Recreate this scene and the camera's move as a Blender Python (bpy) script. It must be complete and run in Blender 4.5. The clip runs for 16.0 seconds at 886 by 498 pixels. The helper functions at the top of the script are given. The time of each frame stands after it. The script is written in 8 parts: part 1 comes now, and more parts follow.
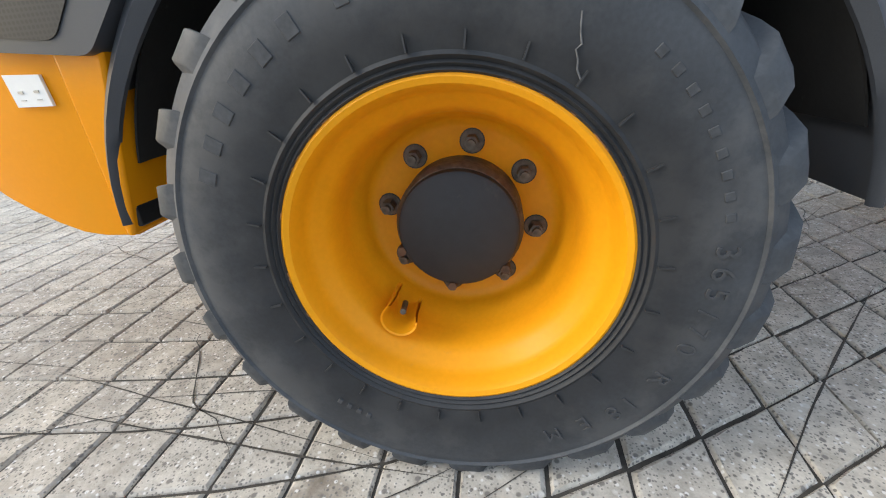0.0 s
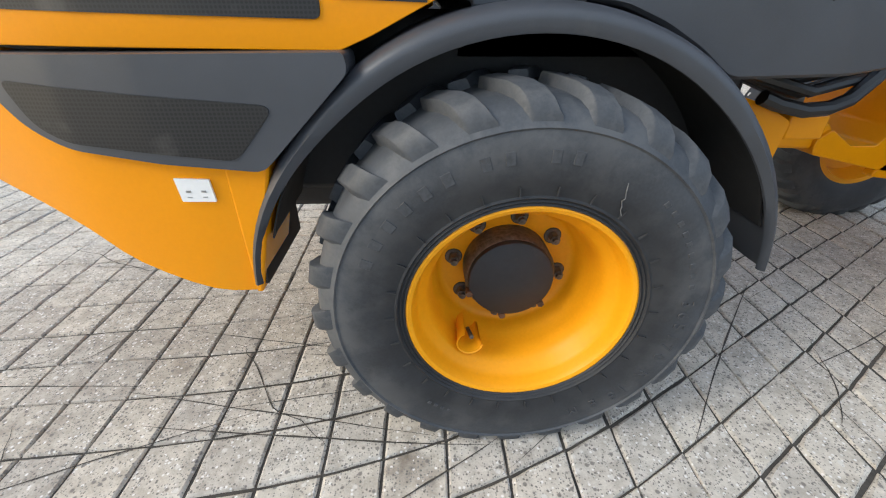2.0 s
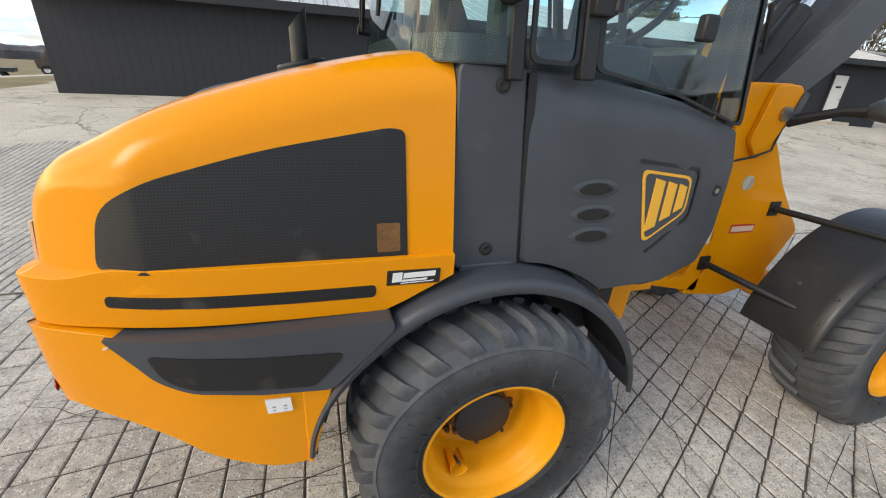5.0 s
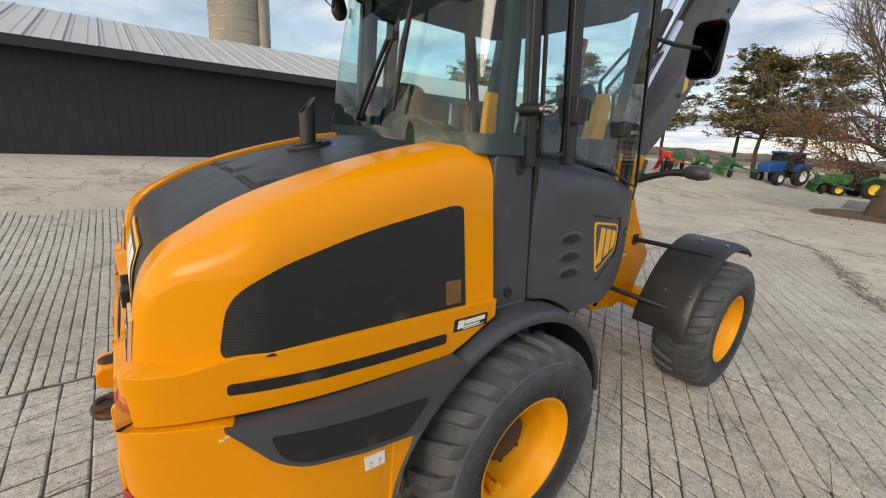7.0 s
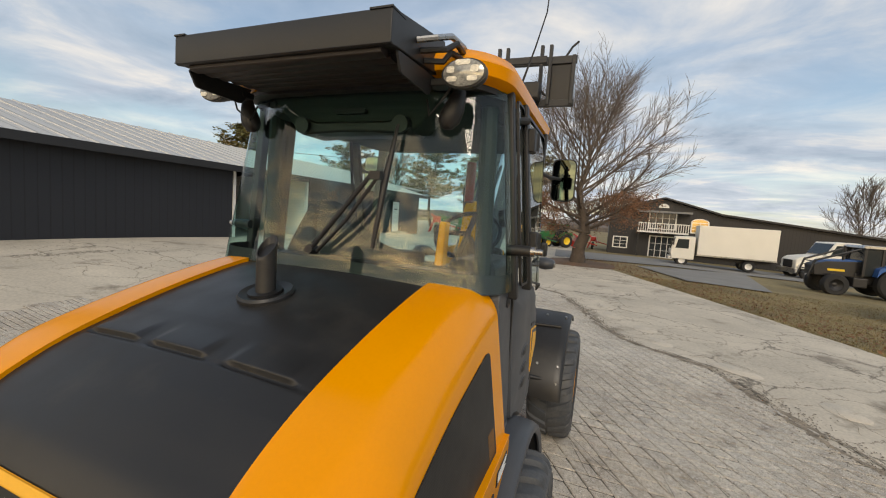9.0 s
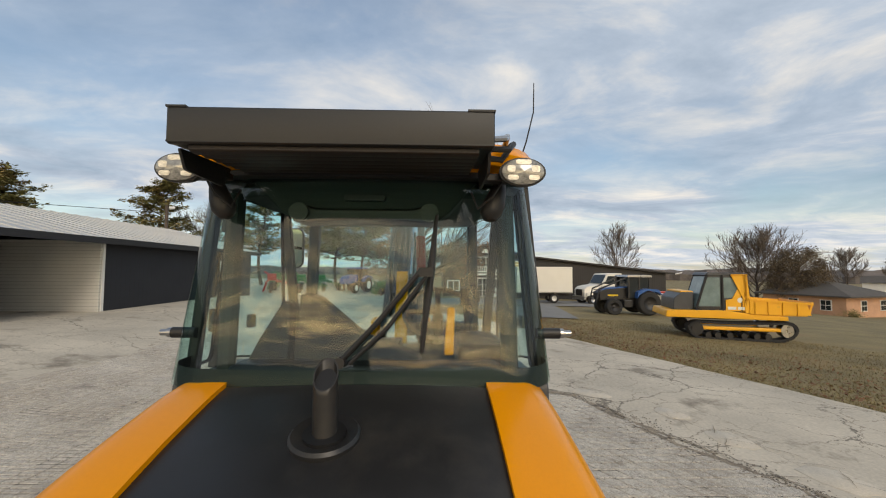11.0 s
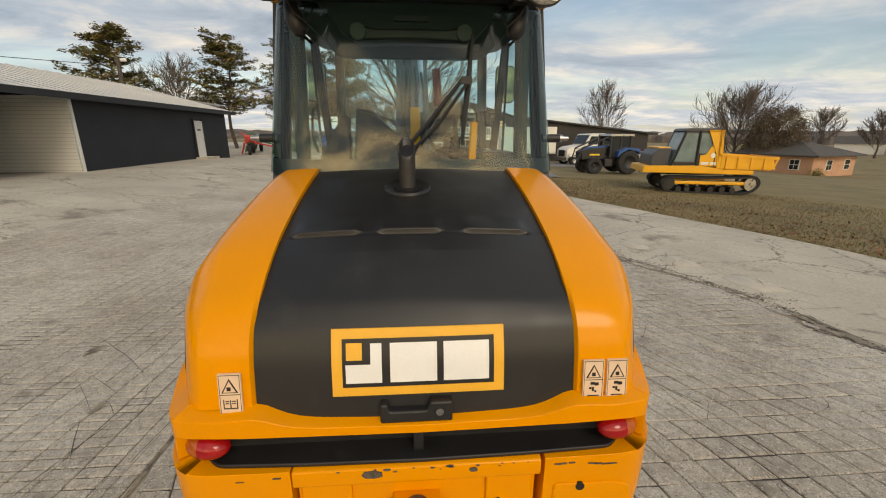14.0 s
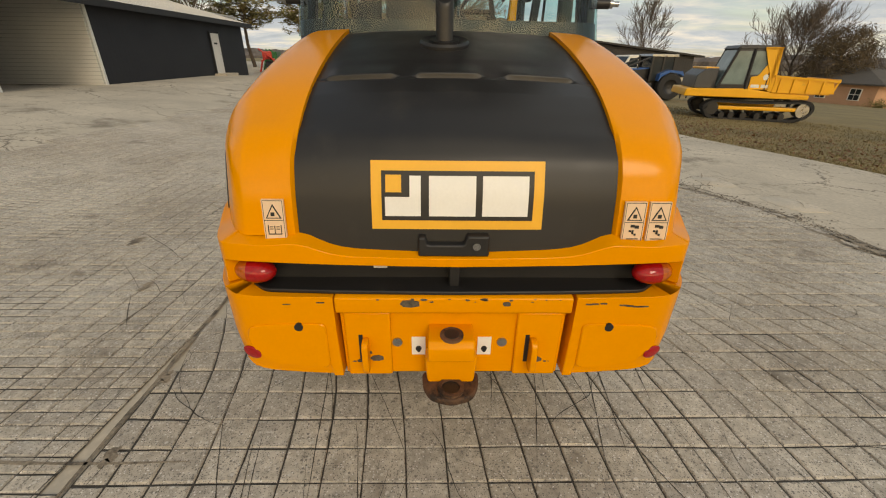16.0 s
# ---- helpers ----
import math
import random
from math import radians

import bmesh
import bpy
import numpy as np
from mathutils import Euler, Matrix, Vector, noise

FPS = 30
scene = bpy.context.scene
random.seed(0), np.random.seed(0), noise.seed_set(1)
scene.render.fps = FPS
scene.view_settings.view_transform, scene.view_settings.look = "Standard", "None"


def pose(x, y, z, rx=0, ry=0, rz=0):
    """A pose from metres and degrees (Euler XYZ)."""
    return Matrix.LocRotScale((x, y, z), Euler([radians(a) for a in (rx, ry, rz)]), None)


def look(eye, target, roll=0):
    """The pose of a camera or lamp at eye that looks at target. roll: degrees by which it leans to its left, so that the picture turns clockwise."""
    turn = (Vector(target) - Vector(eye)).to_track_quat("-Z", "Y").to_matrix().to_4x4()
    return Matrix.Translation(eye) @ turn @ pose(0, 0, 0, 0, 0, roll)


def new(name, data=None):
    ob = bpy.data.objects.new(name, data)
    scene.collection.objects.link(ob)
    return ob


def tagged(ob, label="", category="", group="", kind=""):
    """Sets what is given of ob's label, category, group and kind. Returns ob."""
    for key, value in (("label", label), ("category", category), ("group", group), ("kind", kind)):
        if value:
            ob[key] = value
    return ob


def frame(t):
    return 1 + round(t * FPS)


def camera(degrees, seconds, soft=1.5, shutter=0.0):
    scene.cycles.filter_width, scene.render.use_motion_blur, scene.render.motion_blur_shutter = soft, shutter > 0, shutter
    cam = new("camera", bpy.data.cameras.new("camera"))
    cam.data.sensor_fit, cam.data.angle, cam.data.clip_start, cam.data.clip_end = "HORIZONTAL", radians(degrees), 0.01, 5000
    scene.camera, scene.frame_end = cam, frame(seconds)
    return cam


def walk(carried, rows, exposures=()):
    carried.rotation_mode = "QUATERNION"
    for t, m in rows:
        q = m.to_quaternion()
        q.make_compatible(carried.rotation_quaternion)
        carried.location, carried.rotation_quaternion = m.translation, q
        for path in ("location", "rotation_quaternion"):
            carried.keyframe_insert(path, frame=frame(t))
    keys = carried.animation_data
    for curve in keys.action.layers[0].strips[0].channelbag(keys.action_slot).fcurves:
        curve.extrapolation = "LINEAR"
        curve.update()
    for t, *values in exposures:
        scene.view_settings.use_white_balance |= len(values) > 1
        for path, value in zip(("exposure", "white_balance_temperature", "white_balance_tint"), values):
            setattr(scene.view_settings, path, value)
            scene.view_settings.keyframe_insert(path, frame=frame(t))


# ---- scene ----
cam = camera(95.1, 16.0, soft=1.1)
PATH = [
    (0, (0.084, -1.405, 0.739), (-0.202, 0.391, -0.093), -4.1),
    (0.5, (-0.041, -1.446, 0.769), (-0.261, 0.333, -0.118), -3.7),
    (1, (-0.158, -1.465, 0.82), (-0.279, 0.302, -0.108), -2.5),
    (1.5, (-0.208, -1.523, 0.926), (-0.219, 0.226, -0.045), -0.9),
    (2, (-0.204, -1.582, 1.048), (-0.123, 0.148, 0.046), 0.3),
    (2.5, (-0.2, -1.622, 1.148), (-0.082, 0.097, 0.133), 0.6),
    (3, (-0.21, -1.645, 1.248), (-0.068, 0.082, 0.251), 0.8),
    (3.5, (-0.232, -1.672, 1.368), (-0.059, 0.08, 0.418), 0.9),
    (4, (-0.298, -1.697, 1.424), (-0.016, 0.053, 0.498), 2.0),
    (4.5, (-0.433, -1.722, 1.538), (-0.019, 0.029, 0.665), 2.9),
    (5, (-0.515, -1.759, 1.628), (0.051, -0.014, 0.833), 3.4),
    (5.2, (-0.561, -1.785, 1.662), (0.067, -0.045, 0.902), 3.5),
    (7.3, (-1.246, -1.64, 1.732), (0.06, -0.212, 1.229), 4.2),
    (7.5, (-1.286, -1.563, 1.759), (0.092, -0.196, 1.277), 4.4),
    (8, (-1.396, -1.389, 1.8), (0.162, -0.2, 1.403), 4.5),
    (8.5, (-1.542, -1.194, 1.869), (0.182, -0.224, 1.579), 4.4),
    (9, (-1.579, -1.002, 1.936), (0.275, -0.272, 1.762), 4.0),
    (9.5, (-1.509, -0.739, 2.0), (0.429, -0.249, 1.934), 3.3),
    (9.7, (-1.485, -0.645, 2.04), (0.474, -0.242, 2.012), 2.9),
    (11.8, (-1.822, -0.121, 2.064), (0.168, -0.316, 2.133), -0.2),
    (12, (-1.876, -0.093, 2.042), (0.113, -0.304, 2.084), -0.2),
    (12.5, (-2.016, -0.005, 1.964), (-0.031, -0.219, 1.85), 0.2),
    (13, (-2.074, 0.015, 1.935), (-0.106, -0.179, 1.633), 0.3),
    (13.5, (-2.102, 0.007, 1.898), (-0.16, -0.162, 1.45), 0.2),
    (14, (-2.155, 0.005, 1.839), (-0.237, -0.135, 1.29), 0.1),
    (14.5, (-2.191, 0.028, 1.773), (-0.295, -0.08, 1.148), 0.1),
    (15, (-2.212, 0.04, 1.7), (-0.34, -0.041, 1.002), 0.3),
    (15.5, (-2.228, 0.047, 1.641), (-0.386, -0.01, 0.864), 0.6),
    (16, (-2.227, 0.059, 1.588), (-0.422, 0.02, 0.726), 0.8),
]
walk(cam, [(t, look(eye, target, roll)) for t, eye, target, roll in PATH], exposures=[(0, 1.05, 6050, 8), (1.5, 1.05, 6050, 8), (3.5, 0.9, 6050, 8), (5.0, 0.75, 6300, 9), (7.5, 0.35, 6900, 10), (9, 0.2, 7000, 10), (12, 0.10, 6750, 9), (13, 0.10, 6950, 10), (14.5, 0.06, 7500, 9), (16, 0.00, 7750, 8)])

# ---- light ----
world = bpy.data.worlds.new("sky")
scene.world = world
world.use_nodes = True


def sky():
    nt = world.node_tree
    n, l = nt.nodes, nt.links
    n.clear()
    out, bg = n.new("ShaderNodeOutputWorld"), n.new("ShaderNodeBackground")
    st = n.new("ShaderNodeTexSky")
    st.sky_type, st.sun_disc, st.sun_elevation, st.sun_rotation = "NISHITA", False, radians(14), radians(255)
    dim = n.new("ShaderNodeMixRGB")
    dim.blend_type, dim.inputs[0].default_value, dim.inputs[2].default_value = "MULTIPLY", 1, (0.13, 0.135, 0.145, 1)
    l.new(st.outputs[0], dim.inputs[1])
    tc, sep = n.new("ShaderNodeTexCoord"), n.new("ShaderNodeSeparateXYZ")
    l.new(tc.outputs["Generated"], sep.inputs[0])
    up = n.new("ShaderNodeMath")
    up.operation, up.inputs[1].default_value = "MAXIMUM", 0.0
    l.new(sep.outputs[2], up.inputs[0])
    hz = n.new("ShaderNodeMath")
    hz.operation, hz.inputs[1].default_value = "ADD", 0.10
    l.new(up.outputs[0], hz.inputs[0])
    flat = []
    for k in (0, 1):
        d = n.new("ShaderNodeMath")
        d.operation = "DIVIDE"
        l.new(sep.outputs[k], d.inputs[0]), l.new(hz.outputs[0], d.inputs[1])
        flat.append(d)
    com = n.new("ShaderNodeCombineXYZ")
    l.new(flat[0].outputs[0], com.inputs[0]), l.new(flat[1].outputs[0], com.inputs[1])
    mp = n.new("ShaderNodeMapping")
    mp.inputs["Rotation"].default_value = (0, 0, radians(-20))
    mp.inputs["Scale"].default_value = (0.55, 0.44, 1)
    l.new(com.outputs[0], mp.inputs[0])
    big, fine = n.new("ShaderNodeTexNoise"), n.new("ShaderNodeTexNoise")
    for t, sc, de, ro in ((big, 0.9, 7, 0.55), (fine, 2.8, 7, 0.6)):
        t.inputs["Scale"].default_value, t.inputs["Detail"].default_value, t.inputs["Roughness"].default_value = sc, de, ro
        t.inputs["Distortion"].default_value = 0.4
        l.new(mp.outputs[0], t.inputs["Vector"])
    mask, tone = n.new("ShaderNodeValToRGB"), n.new("ShaderNodeValToRGB")
    mask.color_ramp.elements[0].position, mask.color_ramp.elements[1].position = 0.30, 0.56
    e = tone.color_ramp.elements
    e[0].position, e[0].color = 0.30, (0.30, 0.385, 0.505, 1)
    e[1].position, e[1].color = 0.72, (0.86, 0.82, 0.77, 1)
    mid = e.new(0.5)
    mid.color = (0.455, 0.535, 0.655, 1)
    l.new(big.outputs[0], mask.inputs[0]), l.new(fine.outputs[0], tone.inputs[0])
    mix = n.new("ShaderNodeMixRGB")
    l.new(mask.outputs[0], mix.inputs[0]), l.new(dim.outputs[0], mix.inputs[1]), l.new(tone.outputs[0], mix.inputs[2])
    # warm brightness low over the horizon, strongest where the sun stands behind the clouds
    dot = n.new("ShaderNodeVectorMath")
    dot.operation, dot.inputs[1].default_value = "DOT_PRODUCT", (-0.965, 0.10, 0.23)
    l.new(tc.outputs["Generated"], dot.inputs[0])
    glow = n.new("ShaderNodeValToRGB")
    glow.color_ramp.elements[0].position, glow.color_ramp.elements[0].color = 0.45, (0, 0, 0, 1)
    glow.color_ramp.elements[1].position, glow.color_ramp.elements[1].color = 1.0, (4.0, 3.0, 1.5, 1)
    l.new(dot.outputs["Value"], glow.inputs[0])
    low = n.new("ShaderNodeValToRGB")
    low.color_ramp.elements[0].position, low.color_ramp.elements[0].color = 0.0, (0.14, 0.12, 0.09, 1)
    low.color_ramp.elements[1].position, low.color_ramp.elements[1].color = 0.16, (0, 0, 0, 1)
    l.new(up.outputs[0], low.inputs[0])
    a1, a2 = n.new("ShaderNodeMixRGB"), n.new("ShaderNodeMixRGB")
    for a in (a1, a2):
        a.blend_type, a.inputs[0].default_value = "ADD", 1
    # the glow lies low, in torn bands between the clouds
    belt = n.new("ShaderNodeValToRGB")
    belt.color_ramp.elements[0].position, belt.color_ramp.elements[0].color = 0.04, (0.06, 0.06, 0.07, 1)
    belt.color_ramp.elements[1].position, belt.color_ramp.elements[1].color = 0.42, (0.12, 0.13, 0.15, 1)
    be = belt.color_ramp.elements.new(0.10)
    be.color = (1.2, 1.15, 1.0, 1)
    be = belt.color_ramp.elements.new(0.24)
    be.color = (0.50, 0.48, 0.46, 1)
    torn = n.new("ShaderNodeValToRGB")
    torn.color_ramp.elements[0].position, torn.color_ramp.elements[0].color = 0.42, (0.06, 0.06, 0.07, 1)
    torn.color_ramp.elements[1].position, torn.color_ramp.elements[1].color = 0.60, (1.5, 1.45, 1.35, 1)
    l.new(up.outputs[0], belt.inputs[0]), l.new(fine.outputs[0], torn.inputs[0])
    g1, g2 = n.new("ShaderNodeMixRGB"), n.new("ShaderNodeMixRGB")
    for g in (g1, g2):
        g.blend_type, g.inputs[0].default_value = "MULTIPLY", 1
    l.new(glow.outputs[0], g1.inputs[1]), l.new(belt.outputs[0], g1.inputs[2])
    l.new(g1.outputs[0], g2.inputs[1]), l.new(torn.outputs[0], g2.inputs[2])
    l.new(mix.outputs[0], a1.inputs[1]), l.new(g2.outputs[0], a1.inputs[2])
    l.new(a1.outputs[0], a2.inputs[1]), l.new(low.outputs[0], a2.inputs[2])
    l.new(a2.outputs[0], bg.inputs[0])
    bg.inputs[1].default_value = 1.0
    l.new(bg.outputs[0], out.inputs[0])


sky()
sun = new("sun", bpy.data.lights.new("sun", "SUN"))
sun.data.energy, sun.data.angle, sun.data.color = 1.1, radians(22), (1.0, 0.90, 0.78)
sun.matrix_world = look((-9, -3.5, 7), (0, 0, 0))


# ---- materials ----
def mat(name, colour, rough=0.5, metal=0.0, vary=0.15, grain=8.0, fine=120.0, bump=0.15, depth=0.002, dirt=None, dirt_at=0.62, coat=0.0, dirt_scale=3.0, spec=0.5, rough_vary=0.12):
    m = bpy.data.materials.new(name)
    m.use_nodes = True
    n, l = m.node_tree.nodes, m.node_tree.links
    b = n["Principled BSDF"]
    tc = n.new("ShaderNodeTexCoord")
    a, f = n.new("ShaderNodeTexNoise"), n.new("ShaderNodeTexNoise")
    for t, sc in ((a, grain), (f, fine)):
        t.inputs["Scale"].default_value, t.inputs["Detail"].default_value = sc, 5
        l.new(tc.outputs["Object"], t.inputs["Vector"])
    add = n.new("ShaderNodeMixRGB")
    add.inputs[0].default_value = 0.45
    l.new(a.outputs[0], add.inputs[1]), l.new(f.outputs[0], add.inputs[2])
    ramp = n.new("ShaderNodeValToRGB")
    ramp.color_ramp.elements[0].position, ramp.color_ramp.elements[1].position = 0.35, 0.65
    for e, k in zip(ramp.color_ramp.elements, (1 - vary, 1 + vary)):
        e.color = (*[min(1, c * k) for c in colour], 1)
    l.new(add.outputs[0], ramp.inputs[0])
    col = ramp.outputs[0]
    if dirt:
        d = n.new("ShaderNodeTexNoise")
        d.inputs["Scale"].default_value, d.inputs["Detail"].default_value, d.inputs["Roughness"].default_value = dirt_scale, 8, 0.7
        l.new(tc.outputs["Object"], d.inputs["Vector"])
        r = n.new("ShaderNodeValToRGB")
        r.color_ramp.elements[0].position, r.color_ramp.elements[1].position = dirt_at, dirt_at + 0.12
        mx = n.new("ShaderNodeMixRGB")
        mx.inputs[2].default_value = (*dirt, 1)
        l.new(d.outputs[0], r.inputs[0]), l.new(r.outputs[0], mx.inputs[0]), l.new(col, mx.inputs[1])
        col = mx.outputs[0]
    l.new(col, b.inputs["Base Color"])
    rr = n.new("ShaderNodeMapRange")
    rr.inputs[3].default_value, rr.inputs[4].default_value = max(0.02, rough - rough_vary), min(1, rough + rough_vary)
    l.new(a.outputs[0], rr.inputs[0]), l.new(rr.outputs[0], b.inputs["Roughness"])
    b.inputs["Metallic"].default_value = metal
    b.inputs["Coat Weight"].default_value = coat
    b.inputs["Coat Roughness"].default_value = 0.12
    b.inputs["Specular IOR Level"].default_value = spec
    if bump:
        bp = n.new("ShaderNodeBump")
        bp.inputs["Strength"].default_value, bp.inputs["Distance"].default_value = bump, depth
        l.new(add.outputs[0], bp.inputs["Height"]), l.new(bp.outputs[0], b.inputs["Normal"])
    return m


YELLOW = mat("machine_yellow_paint", (0.77, 0.288, 0.001), 0.20, vary=0.025, bump=0.012, coat=0.0, grain=2.0, dirt=(0.76, 0.30, 0.004), dirt_at=0.62, dirt_scale=2.0, spec=0.22, rough_vary=0.05)
WHEELY = mat("wheel_yellow_paint", (0.80, 0.335, 0.003), 0.42, vary=0.05, bump=0.03, grain=6.0, dirt=(0.62, 0.30, 0.08), dirt_at=0.68, dirt_scale=5.0, spec=0.25)
GREY = mat("dark_grey_plastic", (0.050, 0.055, 0.065), 0.44, vary=0.12, bump=0.12, fine=500, depth=0.0006, dirt=(0.068, 0.072, 0.078), dirt_at=0.6, dirt_scale=3)
BONNET = mat("dark_grey_bonnet", (0.0165, 0.0163, 0.0170), 0.41, vary=0.10, bump=0.15, fine=400, depth=0.0006, spec=0.45, dirt=(0.030, 0.028, 0.026), dirt_at=0.55, dirt_scale=2.5)
BLACK = mat("black_plastic", (0.012, 0.012, 0.013), 0.5, vary=0.2, bump=0.1)
RUBBER = mat("tyre_rubber", (0.040, 0.044, 0.050), 0.62, vary=0.2, bump=0.25, grain=14, fine=160, depth=0.0015, dirt=(0.066, 0.068, 0.071), dirt_at=0.46, dirt_scale=6)


def scuffed_tread(m):
    """Dust and scuffs held by the tread and shoulder of a tyre that turns about its y axis."""
    n, l = m.node_tree.nodes, m.node_tree.links
    b = n["Principled BSDF"]
    base = b.inputs["Base Color"].links[0].from_socket
    tc, flat, ln, wob, add, r, mx = (n.new("ShaderNode" + k) for k in ("TexCoord", "VectorMath", "VectorMath", "TexNoise", "Math", "ValToRGB", "MixRGB"))
    flat.operation, flat.inputs[1].default_value = "MULTIPLY", (1, 0, 1)
    ln.operation = "LENGTH"
    wob.inputs["Scale"].default_value, wob.inputs["Detail"].default_value = 9, 6
    add.operation, add.inputs[1].default_value = "MULTIPLY_ADD", 0.09
    l.new(tc.outputs["Object"], flat.inputs[0]), l.new(flat.outputs[0], ln.inputs[0]), l.new(tc.outputs["Object"], wob.inputs["Vector"])
    l.new(wob.outputs[0], add.inputs[0]), l.new(ln.outputs["Value"], add.inputs[2])
    e = r.color_ramp.elements
    e[0].position, e[0].color = 0.36, (0.42, 0.42, 0.43, 1)
    e[1].position, e[1].color = 0.46, (1.30, 1.30, 1.30, 1)
    mx.blend_type, mx.inputs[0].default_value = "MULTIPLY", 1
    l.new(add.outputs[0], r.inputs[0]), l.new(base, mx.inputs[1]), l.new(r.outputs[0], mx.inputs[2]), l.new(mx.outputs[0], b.inputs["Base Color"])


scuffed_tread(RUBBER)
HUB = mat("hub_black_paint", (0.018, 0.0195, 0.023), 0.55, vary=0.2, bump=0.3, fine=60, dirt=(0.05, 0.045, 0.04), dirt_at=0.64, dirt_scale=6)
RUST = mat("rusty_steel", (0.13, 0.070, 0.040), 0.8, vary=0.45, bump=0.5, metal=0.3, fine=60, dirt=(0.03, 0.02, 0.015), dirt_at=0.5, dirt_scale=14)
STEEL = mat("bare_steel", (0.42, 0.42, 0.42), 0.3, metal=1.0, vary=0.1, bump=0.05)
WHITE = mat("white_sticker", (0.78, 0.78, 0.76), 0.45, vary=0.03, bump=0.0)
CREAM = mat("pale_label", (0.74, 0.54, 0.37), 0.45, vary=0.04, bump=0.0)
PLATEY = mat("plate_yellow", (0.80, 0.42, 0.035), 0.4, vary=0.03, bump=0.0)
INK = mat("black_ink", (0.01, 0.01, 0.011), 0.45, vary=0.05, bump=0.0)
REDP = mat("red_paint", (0.50, 0.035, 0.025), 0.4, vary=0.1, bump=0.05)


# ---- mesh helpers ----
def finish(ob, smooth=35, bevel=0.0, seg=2):
    me = ob.data
    if smooth:
        me.polygons.foreach_set("use_smooth", [True] * len(me.polygons))
        me.set_sharp_from_angle(angle=radians(smooth))
    if bevel:
        md = ob.modifiers.new("bevel", "BEVEL")
        md.width, md.segments, md.limit_method, md.angle_limit = bevel, seg, "ANGLE", radians(38)
        md.harden_normals = False
    return ob


def part(name, bm, material, parent=None, label="", smooth=35, bevel=0.0, seg=2):
    me = bpy.data.meshes.new(name)
    bmesh.ops.recalc_face_normals(bm, faces=bm.faces)
    bm.to_mesh(me)
    bm.free()
    for m in material if isinstance(material, (list, tuple)) else (material,):
        me.materials.append(m)
    ob = new(name, me)
    ob.parent = parent
    if label:
        tagged(ob, label)
    return finish(ob, smooth, bevel, seg)


def same(name, ob, parent, m=None):
    """Another part on the mesh of ob."""
    o = new(name, ob.data)
    o.parent = parent
    if m is not None:
        o.matrix_local = m
    return o


def thing(name, label, category, at=(0, 0, 0), turn=0, group="", kind=""):
    ob = new(name)
    ob.matrix_world = pose(*at, 0, 0, turn)
    ob.empty_display_size = 0.2
    return tagged(ob, label, category, group, kind)


def box(x0, x1, y0, y1, z0, z1, bm=None, m=None, mi=0):
    bm = bm or bmesh.new()
    v = [bm.verts.new(Vector((x, y, z)) if m is None else m @ Vector((x, y, z))) for x in (x0, x1) for y in (y0, y1) for z in (z0, z1)]
    for q in ((0, 1, 3, 2), (4, 6, 7, 5), (0, 4, 5, 1), (2, 3, 7, 6), (0, 2, 6, 4), (1, 5, 7, 3)):
        bm.faces.new([v[i] for i in q]).material_index = mi
    return bm


def loft(rings, bm=None, closed=True, caps=True, mi=0):
    bm = bm or bmesh.new()
    vs = [[bm.verts.new(p) for p in r] for r in rings]
    n = len(rings[0])
    for a, b in zip(vs, vs[1:]):
        for i in range(n if closed else n - 1):
            j = (i + 1) % n
            bm.faces.new((a[i], a[j], b[j], b[i])).material_index = mi
    if caps and closed:
        bm.faces.new(vs[0]).material_index = mi
        bm.faces.new(vs[-1][::-1]).material_index = mi
    return bm


def rod(p0, p1, r0, r1=None, n=12, bm=None, caps=True, mi=0):
    p0, p1 = Vector(p0), Vector(p1)
    q = (p1 - p0).to_track_quat("Z", "Y")
    rings = []
    for p, r in ((p0, r0), (p1, r0 if r1 is None else r1)):
        rings.append([p + q @ Vector((r * math.cos(a), r * math.sin(a), 0)) for a in [2 * math.pi * i / n for i in range(n)]])
    return loft(rings, bm, True, caps, mi)


def pipe(pts, r, n=8, bm=None, mi=0):
    pts = [Vector(p) for p in pts]
    rings = []
    for i, p in enumerate(pts):
        d = (pts[min(i + 1, len(pts) - 1)] - pts[max(i - 1, 0)]).normalized()
        q = d.to_track_quat("Z", "Y")
        k = r[i] if isinstance(r, (list, tuple)) else r
        rings.append([p + q @ Vector((k * math.cos(2 * math.pi * j / n), k * math.sin(2 * math.pi * j / n), 0)) for j in range(n)])
    # keep neighbouring rings from twisting
    for a, b in zip(rings, rings[1:]):
        s = min(range(n), key=lambda s: sum((a[j] - b[(j + s) % n]).length for j in range(n)))
        b[:] = b[s:] + b[:s]
    return loft(rings, bm, True, True, mi)


def prism(pts, a, b, axis="y", bm=None, mi=0):
    """A polygon, drawn in the two other axes, with depth from a to b along the axis."""
    def at(p, v):
        return {"x": (v, p[0], p[1]), "y": (p[0], v, p[1]), "z": (p[0], p[1], v)}[axis]
    return loft([[Vector(at(p, v)) for p in pts] for v in (a, b)], bm, True, True, mi)


def rounded(w, h, r, n=5, cx=0.0, cy=0.0):
    out = []
    for k, (sx, sy) in enumerate(((1, 1), (-1, 1), (-1, -1), (1, -1))):
        for i in range(n + 1):
            a = math.pi / 2 * (k + i / n)
            out.append((cx + sx * (w / 2 - r) + r * math.cos(a), cy + sy * (h / 2 - r) + r * math.sin(a)))
    return out


